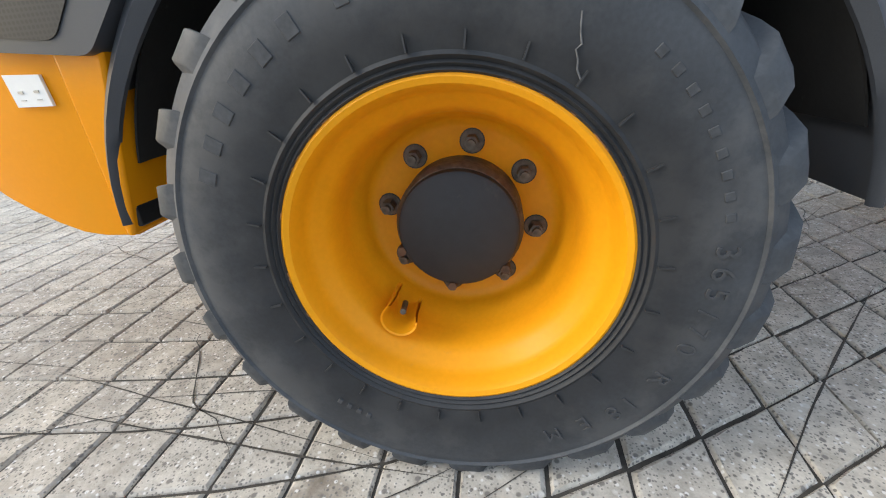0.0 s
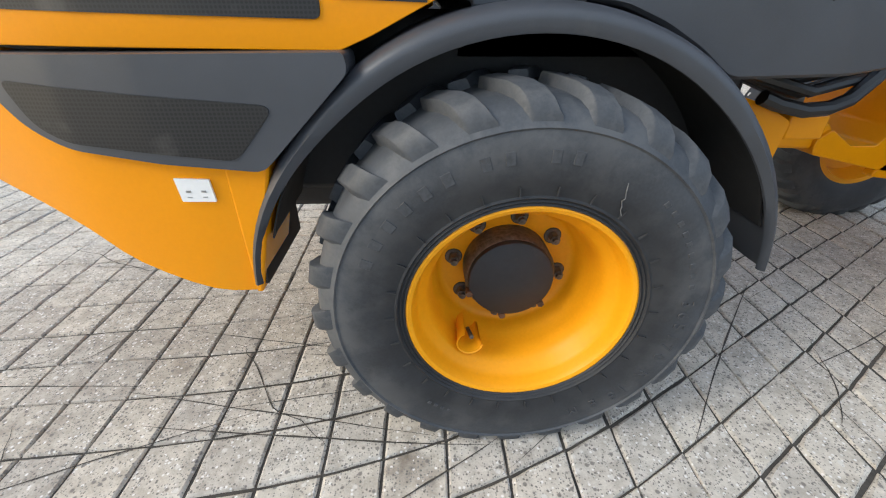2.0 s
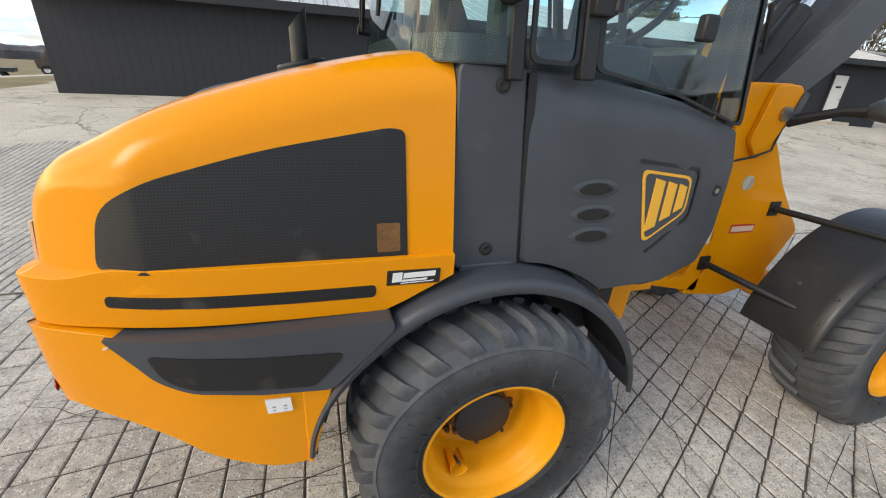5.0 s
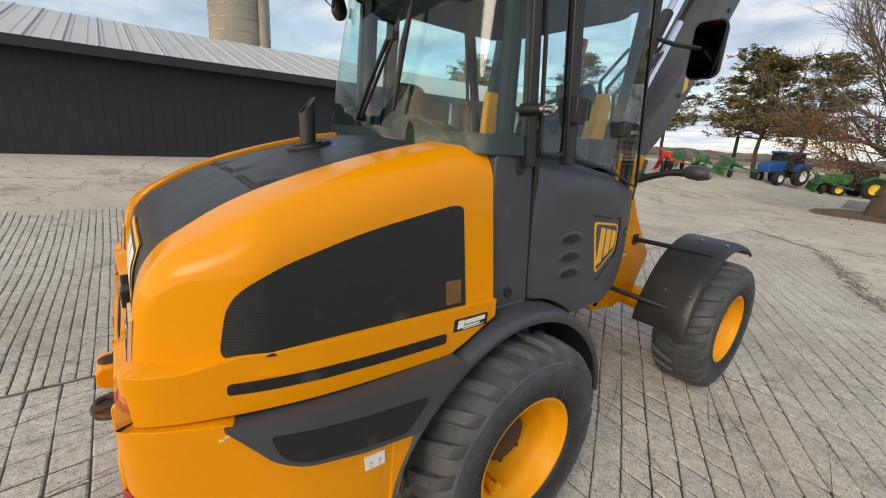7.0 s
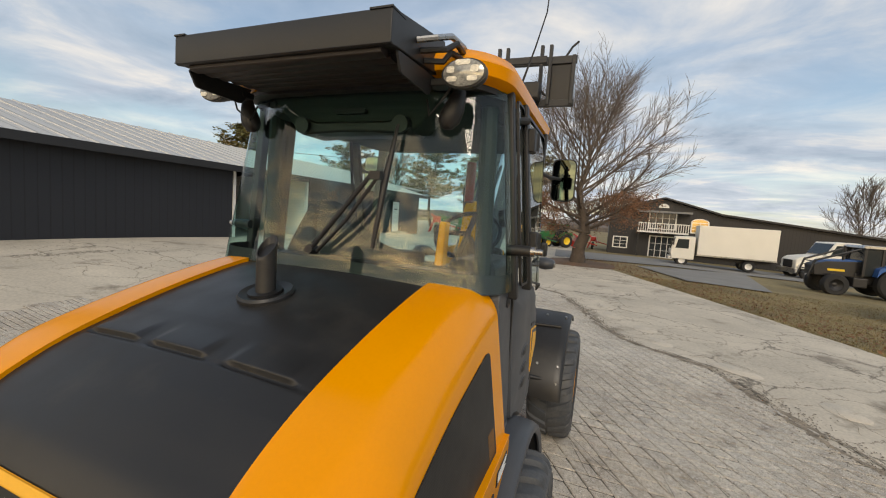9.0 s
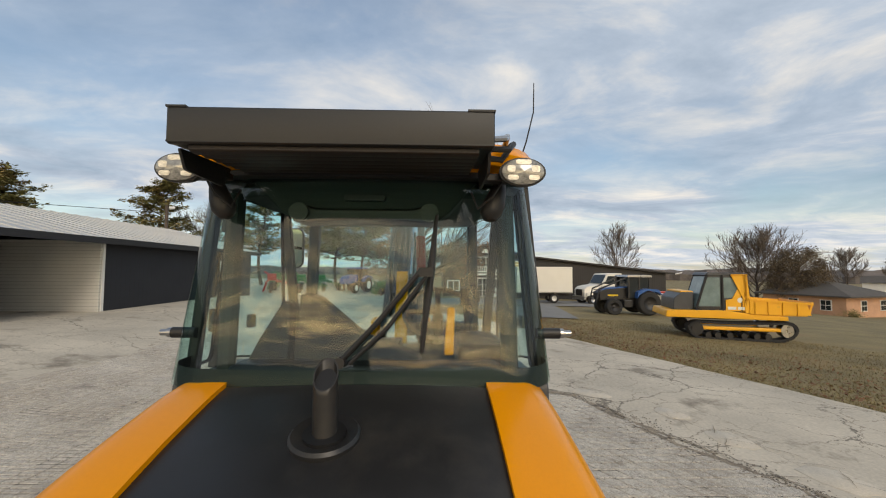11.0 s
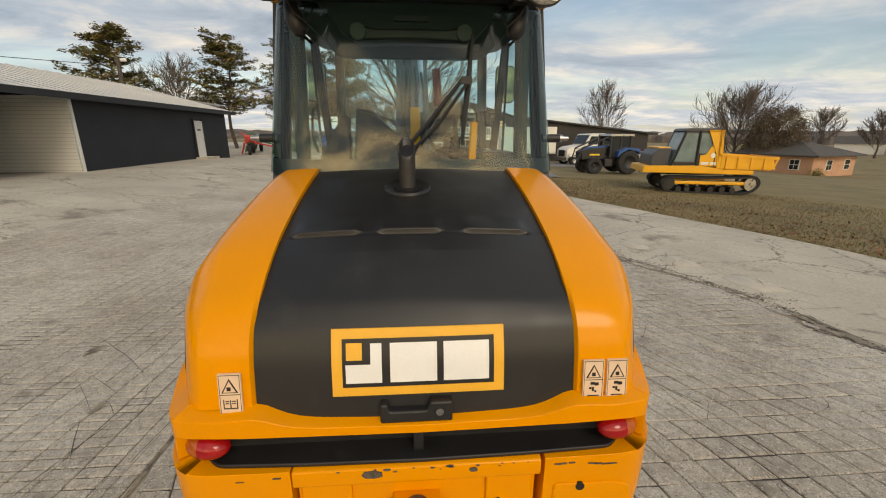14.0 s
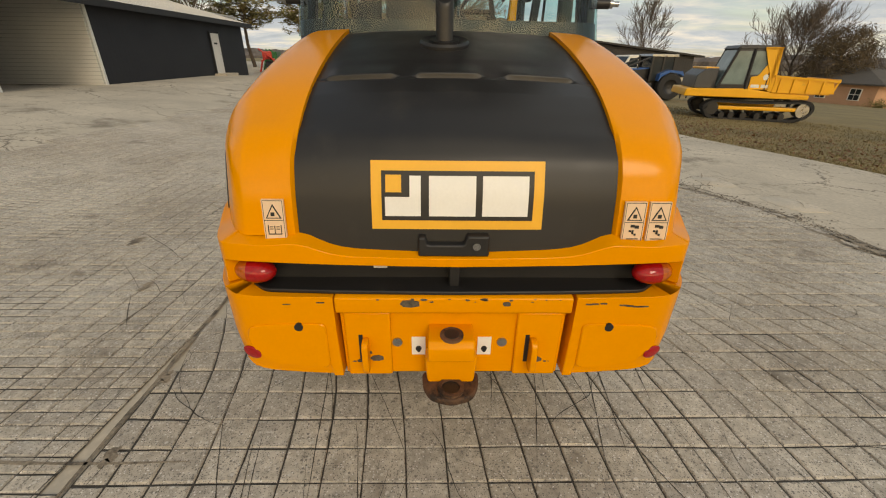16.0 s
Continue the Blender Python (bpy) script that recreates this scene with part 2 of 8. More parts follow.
def soften(pts, r, n=4):
    """A polygon with rounded corners."""
    out = []
    for i, p in enumerate(pts):
        p, a, b = Vector(p), Vector(pts[i - 1]), Vector(pts[(i + 1) % len(pts)])
        k = r[i] if isinstance(r, (list, tuple)) else r
        u, w = (a - p), (b - p)
        k = min(k, u.length * 0.45, w.length * 0.45)
        s, e = p + u.normalized() * k, p + w.normalized() * k
        for j in range(n + 1):
            t = j / n
            q = s * (1 - t) ** 2 + p * (2 * t * (1 - t)) + e * t ** 2
            out.append((q.x, q.y))
    return out


def revolve(profile, n=48, bm=None, mi=0, closed=True):
    """A profile of (radius, y) turned about the y axis."""
    rings = []
    for i in range(n):
        a = 2 * math.pi * i / n
        rings.append([Vector((r * math.cos(a), y, r * math.sin(a))) for r, y in profile])
    rings.append(rings[0])
    bm = bm or bmesh.new()
    vs = [[bm.verts.new(p) for p in r] for r in rings[:-1]]
    vs.append(vs[0])
    m = len(profile)
    for a, b in zip(vs, vs[1:]):
        for i in range(m if closed else m - 1):
            j = (i + 1) % m
            bm.faces.new((a[i], a[j], b[j], b[i])).material_index = mi
    return bm


def ease(t):
    t = min(1.0, max(0.0, t))
    return t * t * (3 - 2 * t)


# ---- ground ----
def ground_z(x, y):
    """The yard: level round the machine, rising to the barn, falling to the grass and the shops."""
    fall = -0.020 * max(0.0, min(x, 50) - 5.0) - 0.030 * max(0.0, min(-y, 20) - 5.0) - 0.06 * max(0.0, min(-y, 50) - 20)
    w = ease((y - 3.5) / 7.5)
    rise = 0.68 - 0.13 * ease((x - 4) / 8) - 0.20 * ease((x - 19) / 7) - 2.2 * ease((-8.5 - x) / 26)
    z = max(fall, -2.9) * (1 - w) + rise * w
    far = ease((math.hypot(x, y) - 120) / 200)
    return z * (1 - far) - 3.0 * far


def drive_edge(x):
    """Where the concrete drive meets the grass (y, to the machine's right)."""
    return -7.6 + 0.345 * (min(x, 24) - 3.5) + 0.35 * max(0.0, min(x, 30) - 24)


def sheet(name, fn, xs, ys, lift, material, label, category):
    """A sheet of ground over the grid xs, ys, where fn says so."""
    bm = bmesh.new()
    grid = {}
    for i, x in enumerate(xs):
        for j, y in enumerate(ys):
            grid[i, j] = bm.verts.new((x, y, ground_z(x, y) + lift))
    for i in range(len(xs) - 1):
        for j in range(len(ys) - 1):
            if fn((xs[i] + xs[i + 1]) / 2, (ys[j] + ys[j + 1]) / 2):
                bm.faces.new((grid[i, j], grid[i + 1, j], grid[i + 1, j + 1], grid[i, j + 1]))
    bmesh.ops.delete(bm, geom=[v for v in bm.verts if not v.link_faces], context="VERTS")
    ob = part(name, bm, material, None, label, 60)
    return tagged(ob, label, category, kind="structure")


GRASS = mat("dry_grass", (0.205, 0.162, 0.075), 0.95, vary=0.36, grain=0.5, fine=30, bump=0.6, depth=0.04, dirt=(0.21, 0.145, 0.07), dirt_at=0.55, dirt_scale=0.25)
CONCRETE = mat("worn_concrete", (0.51, 0.455, 0.37), 0.9, vary=0.20, grain=0.7, fine=25, bump=0.5, depth=0.01, dirt=(0.25, 0.215, 0.17), dirt_at=0.56, dirt_scale=0.8)
JOINT = mat("paver_joint_dirt", (0.062, 0.056, 0.048), 0.95, vary=0.4, grain=6, fine=90, bump=0.6, depth=0.01)


def cracked(m, scale, width, tint):
    """Thin wandering cracks over a worn slab."""
    n, l = m.node_tree.nodes, m.node_tree.links
    b = n["Principled BSDF"]
    base = b.inputs["Base Color"].links[0].from_socket
    g, w, vo = n.new("ShaderNodeNewGeometry"), n.new("ShaderNodeTexNoise"), n.new("ShaderNodeTexVoronoi")
    w.inputs["Scale"].default_value, w.inputs["Detail"].default_value, w.inputs["Roughness"].default_value = 2.2, 9, 0.68
    l.new(g.outputs["Position"], w.inputs["Vector"])
    mv = n.new("ShaderNodeMixRGB")
    mv.blend_type, mv.inputs[0].default_value = "ADD", 0.55
    l.new(g.outputs["Position"], mv.inputs[1]), l.new(w.outputs["Color"], mv.inputs[2])
    vo.feature = "DISTANCE_TO_EDGE"
    vo.inputs["Scale"].default_value = scale
    l.new(mv.outputs[0], vo.inputs["Vector"])
    r = n.new("ShaderNodeValToRGB")
    r.color_ramp.elements[0].position, r.color_ramp.elements[0].color = width * 0.4, (0.85, 0.85, 0.85, 1)
    r.color_ramp.elements[1].position, r.color_ramp.elements[1].color = width, (0, 0, 0, 1)
    l.new(vo.outputs["Distance"], r.inputs[0])
    part_of, ps = n.new("ShaderNodeTexNoise"), n.new("ShaderNodeValToRGB")
    part_of.inputs["Scale"].default_value, part_of.inputs["Detail"].default_value = 0.35, 4
    l.new(g.outputs["Position"], part_of.inputs["Vector"])
    ps.color_ramp.elements[0].position, ps.color_ramp.elements[1].position = 0.38, 0.54
    l.new(part_of.outputs[0], ps.inputs[0])
    both = n.new("ShaderNodeMath")
    both.operation = "MULTIPLY"
    l.new(r.outputs[0], both.inputs[0]), l.new(ps.outputs[0], both.inputs[1])
    mx = n.new("ShaderNodeMixRGB")
    mx.inputs[2].default_value = (*tint, 1)
    l.new(both.outputs[0], mx.inputs[0]), l.new(base, mx.inputs[1]), l.new(mx.outputs[0], b.inputs["Base Color"])


cracked(CONCRETE, 1.5, 0.014, (0.20, 0.165, 0.125))
cracked(CONCRETE, 0.42, 0.008, (0.10, 0.085, 0.065))


def steps(*spans):
    out = []
    for a, b, n in spans:
        out += [a + (b - a) * i / n for i in range(n)]
    return out + [spans[-1][1]]


sheet("ground", lambda x, y: True, steps((-900, -60, 8), (-60, -12, 8), (-12, 60, 60), (60, 900, 10)), steps((-900, -60, 8), (-60, -26, 8), (-26, 24, 50), (24, 60, 8), (60, 900, 8)), -0.03, GRASS, "dry brown winter grass with fallen leaves", "lawn")


def drive():
    """The concrete yard and drive, with its slanting edge along the grass."""
    bm = bmesh.new()
    rows = []
    for x in steps((-60, -8, 10), (-8, 30, 76), (30, 70, 20)):
        e = drive_edge(x)
        ys = [e + (60 - e) * k for k in steps((0, 0.06, 6), (0.06, 0.30, 20), (0.30, 1, 8))]
        rows.append([bm.verts.new((x, y + (0.08 * noise.noise((x * 1.3, 3, 0)) if i == 0 else 0), ground_z(x, y) + (0.0 if i else -0.03))) for i, y in enumerate(ys)])
    for a, b in zip(rows, rows[1:]):
        for i in range(len(a) - 1):
            bm.faces.new((a[i], b[i], b[i + 1], a[i + 1]))
    return tagged(part("pavement", bm, CONCRETE, None, "", 60), "worn cracked concrete yard and drive", "concrete yard", kind="structure")


drive()


# ---- more materials ----
def perforated(name, base, hole, pitch):
    m = mat(name, base, 0.5, vary=0.1, bump=0.0)
    n, l = m.node_tree.nodes, m.node_tree.links
    b = n["Principled BSDF"]
    tc = n.new("ShaderNodeTexCoord")
    mp = n.new("ShaderNodeMapping")
    mp.inputs["Scale"].default_value = (1 / pitch, 0.0, 1 / pitch)
    vo = n.new("ShaderNodeTexVoronoi")
    vo.inputs["Scale"].default_value, vo.inputs["Randomness"].default_value = 1.0, 0.0
    l.new(tc.outputs["Object"], mp.inputs[0]), l.new(mp.outputs[0], vo.inputs["Vector"])
    r = n.new("ShaderNodeValToRGB")
    r.color_ramp.elements[0].position, r.color_ramp.elements[0].color = 0.30, (*hole, 1)
    r.color_ramp.elements[1].position, r.color_ramp.elements[1].color = 0.40, (*base, 1)
    l.new(vo.outputs["Distance"], r.inputs[0])
    dn = n.new("ShaderNodeTexNoise")
    dn.inputs["Scale"].default_value, dn.inputs["Detail"].default_value = 9, 8
    l.new(tc.outputs["Object"], dn.inputs["Vector"])
    dr = n.new("ShaderNodeValToRGB")
    dr.color_ramp.elements[0].position, dr.color_ramp.elements[1].position = 0.60, 0.78
    mx = n.new("ShaderNodeMixRGB")
    mx.inputs[2].default_value = (0.07, 0.065, 0.06, 1)
    l.new(dn.outputs[0], dr.inputs[0]), l.new(dr.outputs[0], mx.inputs[0]), l.new(r.outputs[0], mx.inputs[1])
    l.new(mx.outputs[0], b.inputs["Base Color"])
    return m


MESH = perforated("perforated_black_mesh", (0.013, 0.0135, 0.015), (0.002, 0.002, 0.002), 0.0075)
LENS = mat("red_lens", (0.33, 0.006, 0.008), 0.12, vary=0.15, grain=60, bump=0.1)
AMBER = mat("amber_lens", (0.42, 0.095, 0.010), 0.15, vary=0.15, grain=60, bump=0.1)
REFLECT = mat("dull_reflector", (0.62, 0.60, 0.54), 0.35, vary=0.25, grain=60, bump=0.2, metal=0.5)
LAMP = mat("lamp_glass", (0.34, 0.335, 0.31), 0.15, vary=0.45, grain=40, bump=0.3, metal=0.4)
DULLY = mat("dusty_yellow_filter", (0.15, 0.072, 0.018), 0.7, vary=0.3, grain=30)
HOSE = mat("rubber_hose", (0.012, 0.012, 0.012), 0.45, vary=0.2)
ARM = mat("dark_grey_boom_paint", (0.060, 0.062, 0.068), 0.42, vary=0.12, bump=0.05, dirt=(0.09, 0.085, 0.08), dirt_at=0.6)
CHROME = mat("chromed_rod", (0.75, 0.75, 0.76), 0.12, metal=1.0, vary=0.05, bump=0.0)
BOXM = mat("black_sheet_metal", (0.013, 0.0135, 0.0145), 0.45, vary=0.15, bump=0.05, dirt=(0.022, 0.021, 0.020), dirt_at=0.58)
CHIP = mat("bare_chipped_metal", (0.10, 0.085, 0.065), 0.8, vary=0.4, grain=60, metal=0.2)
SEAT = mat("black_seat_fabric", (0.020, 0.020, 0.022), 0.85, vary=0.2, fine=300)
RIBS = mat("brown_black_ribs", (0.013, 0.0085, 0.007), 0.55, vary=0.2)
LINER = mat("cab_liner", (0.022, 0.029, 0.024), 0.8, vary=0.1)
# mirror base darkened in place of the dark trees it would reflect
MIRROR = mat("mirror_glass", (0.07, 0.09, 0.085), 0.03, metal=1.0, vary=0.0, bump=0.0, rough_vary=0.0)
GLASS, CLEAR = bpy.data.materials.new("tinted_glass"), bpy.data.materials.new("door_glass")


def glass(m, tint, ior):
    """Clear tinted pane; ior: the share mirrored when seen head on."""
    m.use_nodes = True
    n, l = m.node_tree.nodes, m.node_tree.links
    n.remove(n["Principled BSDF"])
    tr, gl, mx, fr = n.new("ShaderNodeBsdfTransparent"), n.new("ShaderNodeBsdfGlossy"), n.new("ShaderNodeMixShader"), n.new("ShaderNodeLayerWeight")
    pw, ml = n.new("ShaderNodeMath"), n.new("ShaderNodeMath")
    pw.operation, pw.inputs[1].default_value = "POWER", 5
    ml.operation, ml.inputs[1].default_value, ml.inputs[2].default_value = "MULTIPLY_ADD", 1 - ior, ior
    tr.inputs[0].default_value = (*tint, 1)
    gl.inputs["Roughness"].default_value = 0.02
    fr.inputs[0].default_value = 0.5
    l.new(fr.outputs["Facing"], pw.inputs[0]), l.new(pw.outputs[0], ml.inputs[0])
    l.new(ml.outputs[0], mx.inputs[0]), l.new(tr.outputs[0], mx.inputs[1]), l.new(gl.outputs[0], mx.inputs[2])
    l.new(mx.outputs[0], n["Material Output"].inputs[0])


glass(GLASS, (0.72, 0.92, 0.90), 0.052)
glass(CLEAR, (0.80, 0.97, 0.97), 0.08)

# ---- wheel loader ----
loader = thing("wheel_loader", "yellow and dark grey compact wheel loader parked on the grooved yard", "wheel loader")
NUTS = mat("dull_brown_nut", (0.13, 0.11, 0.09), 0.5, metal=0.5, vary=0.4, grain=60, bump=0.3)
WX, WZ, WY = 2.245, 0.468, 0.873     # front axle, axle height, outer face of the rims
TOP = [(-0.151, 1.713), (-0.32, 1.692), (-0.55, 1.640), (-0.72, 1.592), (-0.86, 1.545), (-0.96, 1.502), (-1.045, 1.455), (-1.115, 1.402), (-1.162, 1.335), (-1.188, 1.255), (-1.203, 1.14)]


def curve(pts, n=4):
    """The points joined by a smooth line, n steps to each stretch."""
    out = []
    for i in range(len(pts) - 1):
        a, b, c, d = pts[max(0, i - 1)], pts[i], pts[i + 1], pts[min(len(pts) - 1, i + 2)]
        for s in range(n):
            t = s / n
            out.append(tuple(0.5 * (2 * q + (r - p) * t + (2 * p - 5 * q + 4 * r - w) * t * t + (3 * q - p - 3 * r + w) * t ** 3) for p, q, r, w in zip(a, b, c, d)))
    return out + [tuple(pts[-1])]


HOOD = curve(TOP, 4)


def inset(path, d):
    out = []
    for i, p in enumerate(path):
        a, b = Vector(path[max(0, i - 1)]), Vector(path[min(len(path) - 1, i + 1)])
        t = (b - a).normalized()
        q = Vector(p) + Vector((-t.y, t.x)) * d
        out.append((q.x if i else path[0][0], q.y))
    return out


def half_width(x, z):
    return 0.745 - 0.144 * (z - 1.07) - 0.74 * max(0.0, -0.92 - x) ** 1.35


def hood_ring(k, side, drop=0.0):
    """One line of the hood from the cab to the tail: k from 0 (centre) over 1 (seam) to 2 (flat side)."""
    seam = 0.432
    if k <= 1:
        return [(x, side * seam * k, z) for x, z in inset(HOOD, 0.018 * k * k + drop)]
    a = (k - 1) * math.pi / 2
    out = []
    for i, (x0, z0) in enumerate(HOOD):
        tail = ease((i / 4 - 5.5) / 3)
        r = 0.125 - 0.088 * ease((i / 4 - 5) / 4)
        x, z = inset(HOOD, 0.018 * (1 - tail) + (0.002 - 0.010 * min(1, (k - 1) * 4)) * tail + r * (1 - math.cos(a)))[i]
        half = half_width(x, z)
        flat = half - r * 1.08
        y = seam + (flat - seam) * min(1, (k - 1) * 4) + r * 1.08 * math.sin(a) * min(1, (k - 1) * 4)
        out.append((x, side * min(y, half), z))
    return out


for sd in (-1, 1):
    ks = [1.0, 1.02, 1.06, 1.12, 1.18, 1.24, 1.3, 1.36, 1.42, 1.48, 1.54, 1.6, 1.66, 1.72, 1.78, 1.84, 1.9, 1.95, 2.0]
    rings = [hood_ring(k, sd) for k in ks]
    rings.insert(0, [(x, y, z - 0.03) for x, y, z in rings[0]])
    last = rings[-1]
    for f in (0.25, 0.5, 0.75, 1.0):
        row = []
        for i, (x, y, z) in enumerate(last):
            g = i / (len(last) - 1)
            bx = last[0][0] + (-1.188 - last[0][0]) * g
            X, Z = x + (bx - x) * f, z + (1.095 - z) * f
            row.append((X, sd * half_width(X, Z), Z))
        rings.append(row)
    part("hood_side", loft(rings, closed=False), YELLOW, loader, "glossy yellow painted hood side", 40)

def patch(poly, fn, d0, d1, nx=14, nz=5, bm=None):
    """A thin sheet over a polygon of (x, z) that follows the surface fn(x, z, d)."""
    bm = bm or bmesh.new()
    xs0 = sorted({round(p[0], 4) for p in poly})
    a, b = xs0[0], xs0[-1]
    xs = sorted(set([a + (b - a) * i / nx for i in range(nx + 1)] + xs0))

    def span(x):
        zs = []
        for (x0, z0), (x1, z1) in zip(poly, poly[1:] + poly[:1]):
            if min(x0, x1) - 2e-4 <= x <= max(x0, x1) + 2e-4:
                if abs(x1 - x0) < 4e-4:
                    zs += [z0, z1]
                else:
                    zs.append(z0 + (z1 - z0) * (x - x0) / (x1 - x0))
        return min(zs), max(zs)
    sp = [span(x) for x in xs]
    top = [[bm.verts.new(fn(x, lo + (hi - lo) * k / nz, d1)) for k in range(nz + 1)] for x, (lo, hi) in zip(xs, sp)]
    for c0, c1 in zip(top, top[1:]):
        for k in range(nz):
            bm.faces.new((c0[k], c1[k], c1[k + 1], c0[k + 1]))
    rim = [c[0] for c in top] + top[-1][1:] + [c[-1] for c in top[::-1]][1:] + top[0][1:-1][::-1]
    at = [(x, lo) for x, (lo, hi) in zip(xs, sp)] + [(xs[-1], sp[-1][0] + (sp[-1][1] - sp[-1][0]) * k / nz) for k in range(1, nz + 1)]
    at += [(x, hi) for x, (lo, hi) in list(zip(xs, sp))[::-1]][1:] + [(xs[0], sp[0][0] + (sp[0][1] - sp[0][0]) * k / nz) for k in range(nz - 1, 0, -1)]
    low = [bm.verts.new(fn(x, z, d0)) for x, z in at]
    for i in range(len(rim)):
        j = (i + 1) % len(rim)
        bm.faces.new((rim[i], rim[j], low[j], low[i]))
    return bm


# bonnet: the grey lid, with three shallow pressed ridges across it
LOWTOP = TOP + [(-1.210, 1.083)]


def bonnet():
    ys = [-0.434 + 0.868 * i / 62 for i in range(63)]
    path = []
    for (x0, z0), (x1, z1) in zip(LOWTOP, LOWTOP[1:]):
        n = 44 if -0.9 < x1 < -0.8 or -0.9 < x0 < -0.8 else 6
        path += [(x0 + (x1 - x0) * i / n, z0 + (z1 - z0) * i / n) for i in range(n)]
    path.append(LOWTOP[-1])
    # smooth the chain of chords
    for _ in range(3):
        path = [path[0]] + [((a[0] + 2 * b[0] + c[0]) / 4, (a[1] + 2 * b[1] + c[1]) / 4) for a, b, c in zip(path, path[1:], path[2:])] + [path[-1]]
    bm = bmesh.new()
    rows = []
    for i, (x, z) in enumerate(path):
        a, b = path[max(0, i - 1)], path[min(len(path) - 1, i + 1)]
        n = Vector((-(b[1] - a[1]), 0, b[0] - a[0])).normalized()
        row = []
        for y in ys:
            k = abs(y) / 0.432
            tail = ease((-1.05 - x) / 0.12)
            d = (0.018 - 0.014 * tail) * k * k + 0.014 - 0.004 * tail
            bump = 0.0
            for c, w in ((0.29, 0.105), (0.02, 0.10), (-0.265, 0.105)):
                e = ease((w - abs(y - c)) / 0.020 + 0.5)
                bump += e * (0.009 * ease(1 - (x + 0.862) / 0.11) * (x > -0.862) - 0.010 * ease(1.5 - abs(x + 0.868) / 0.008))
            if x < -0.868:
                bump += 0.003 * ease((-0.868 - x) / 0.02)
            h = Vector((x, y, z)) + n * (d - bump) * 1.0
            # the lower corners are cut off
            if z < 1.13 and abs(y) > 0.33:
                h.z = max(h.z, 1.083 + 0.35 * (abs(y) - 0.33))
            row.append(bm.verts.new(h))
        rows.append(row)
    for a, b in zip(rows, rows[1:]):
        for i in range(len(ys) - 1):
            bm.faces.new((a[i], a[i + 1], b[i + 1], b[i]))
    return part("bonnet", bm, BONNET, loader, "dull dark grey plastic bonnet", 60)


bonnet()


def sweep(plan, low, high, thick, bm=None, lean=0.0, rise=0.0):
    """A wall along a plan of (x, y), with its own foot and head at each point."""
    rings = []
    for i, p in enumerate(plan):
        a, b = Vector(plan[max(0, i - 1)]), Vector(plan[min(len(plan) - 1, i + 1)])
        t = (b - a).normalized()
        n = Vector((-t.y, t.x))
        if thick < 0:
            n = -n
        q = Vector(p) + n * abs(thick)
        f = Vector(p) + n * lean
        mid = Vector(p) + n * lean * 0.25
        rings.append([Vector((f.x, f.y, low[i])), Vector((mid.x, mid.y, low[i] + 0.4 * (high[i] - low[i]))), Vector((p[0], p[1], high[i])), Vector((q.x, q.y, high[i] + rise * ease((-0.98 - p[0]) / 0.16))), Vector((q.x, q.y, low[i]))])
    return loft(rings, bm)


def mirrored(half):
    return half + [(x, -y) for x, y in half[::-1] if abs(y) > 1e-6]


# the band below the hood, open at the tail for the lamps
half = [(-0.150, 0.752), (-0.355, 0.757), (-0.60, 0.759), (-0.80, 0.752), (-0.95, 0.732), (-1.05, 0.709), (-1.12, 0.690), (-1.180, 0.667), (-1.220, 0.643), (-1.235, 0.618), (-1.241, 0.55), (-1.240, 0.43), (-1.233, 0.32), (-1.230, 0.15), (-1.230, 0.0)]
lowh = [1.085, 0.99, 0.995, 1.0, 1.005, 1.008, 1.01, 1.012, 1.014, 1.085, 1.082, 1.072, 1.062, 1.057, 1.055]
highh = [1.15, 1.152, 1.155, 1.157, 1.158, 1.16, 1.16, 1.16, 1.16, 1.16, 1.155, 1.13, 1.092, 1.083, 1.080]
fine = curve([(x, y, a, b) for (x, y), a, b in zip(half, lowh, highh)], 4)
lowh = [np.interp(-x, [0.150, 0.345, 0.60, 1.0, 1.25], [1.085, 0.990, 0.993, 0.997, 1.0]) if y > 0.640 else np.interp(y, [0, 0.15, 0.32, 0.43, 0.55, 0.628], [1.055, 1.057, 1.062, 1.070, 1.076, 1.078]) for x, y, a, b in fine]
highh = [p[3] - 0.030 * ease((-0.98 - p[0]) / 0.16) * ease((p[1] - 0.40) / 0.16) for p in fine]
part("hood_band", sweep(mirrored([p[:2] for p in fine]), lowh + lowh[-2::-1], highh + highh[-2::-1], 0.048, rise=0.016), YELLOW, loader, "yellow hood band", 50, 0.014, 4)

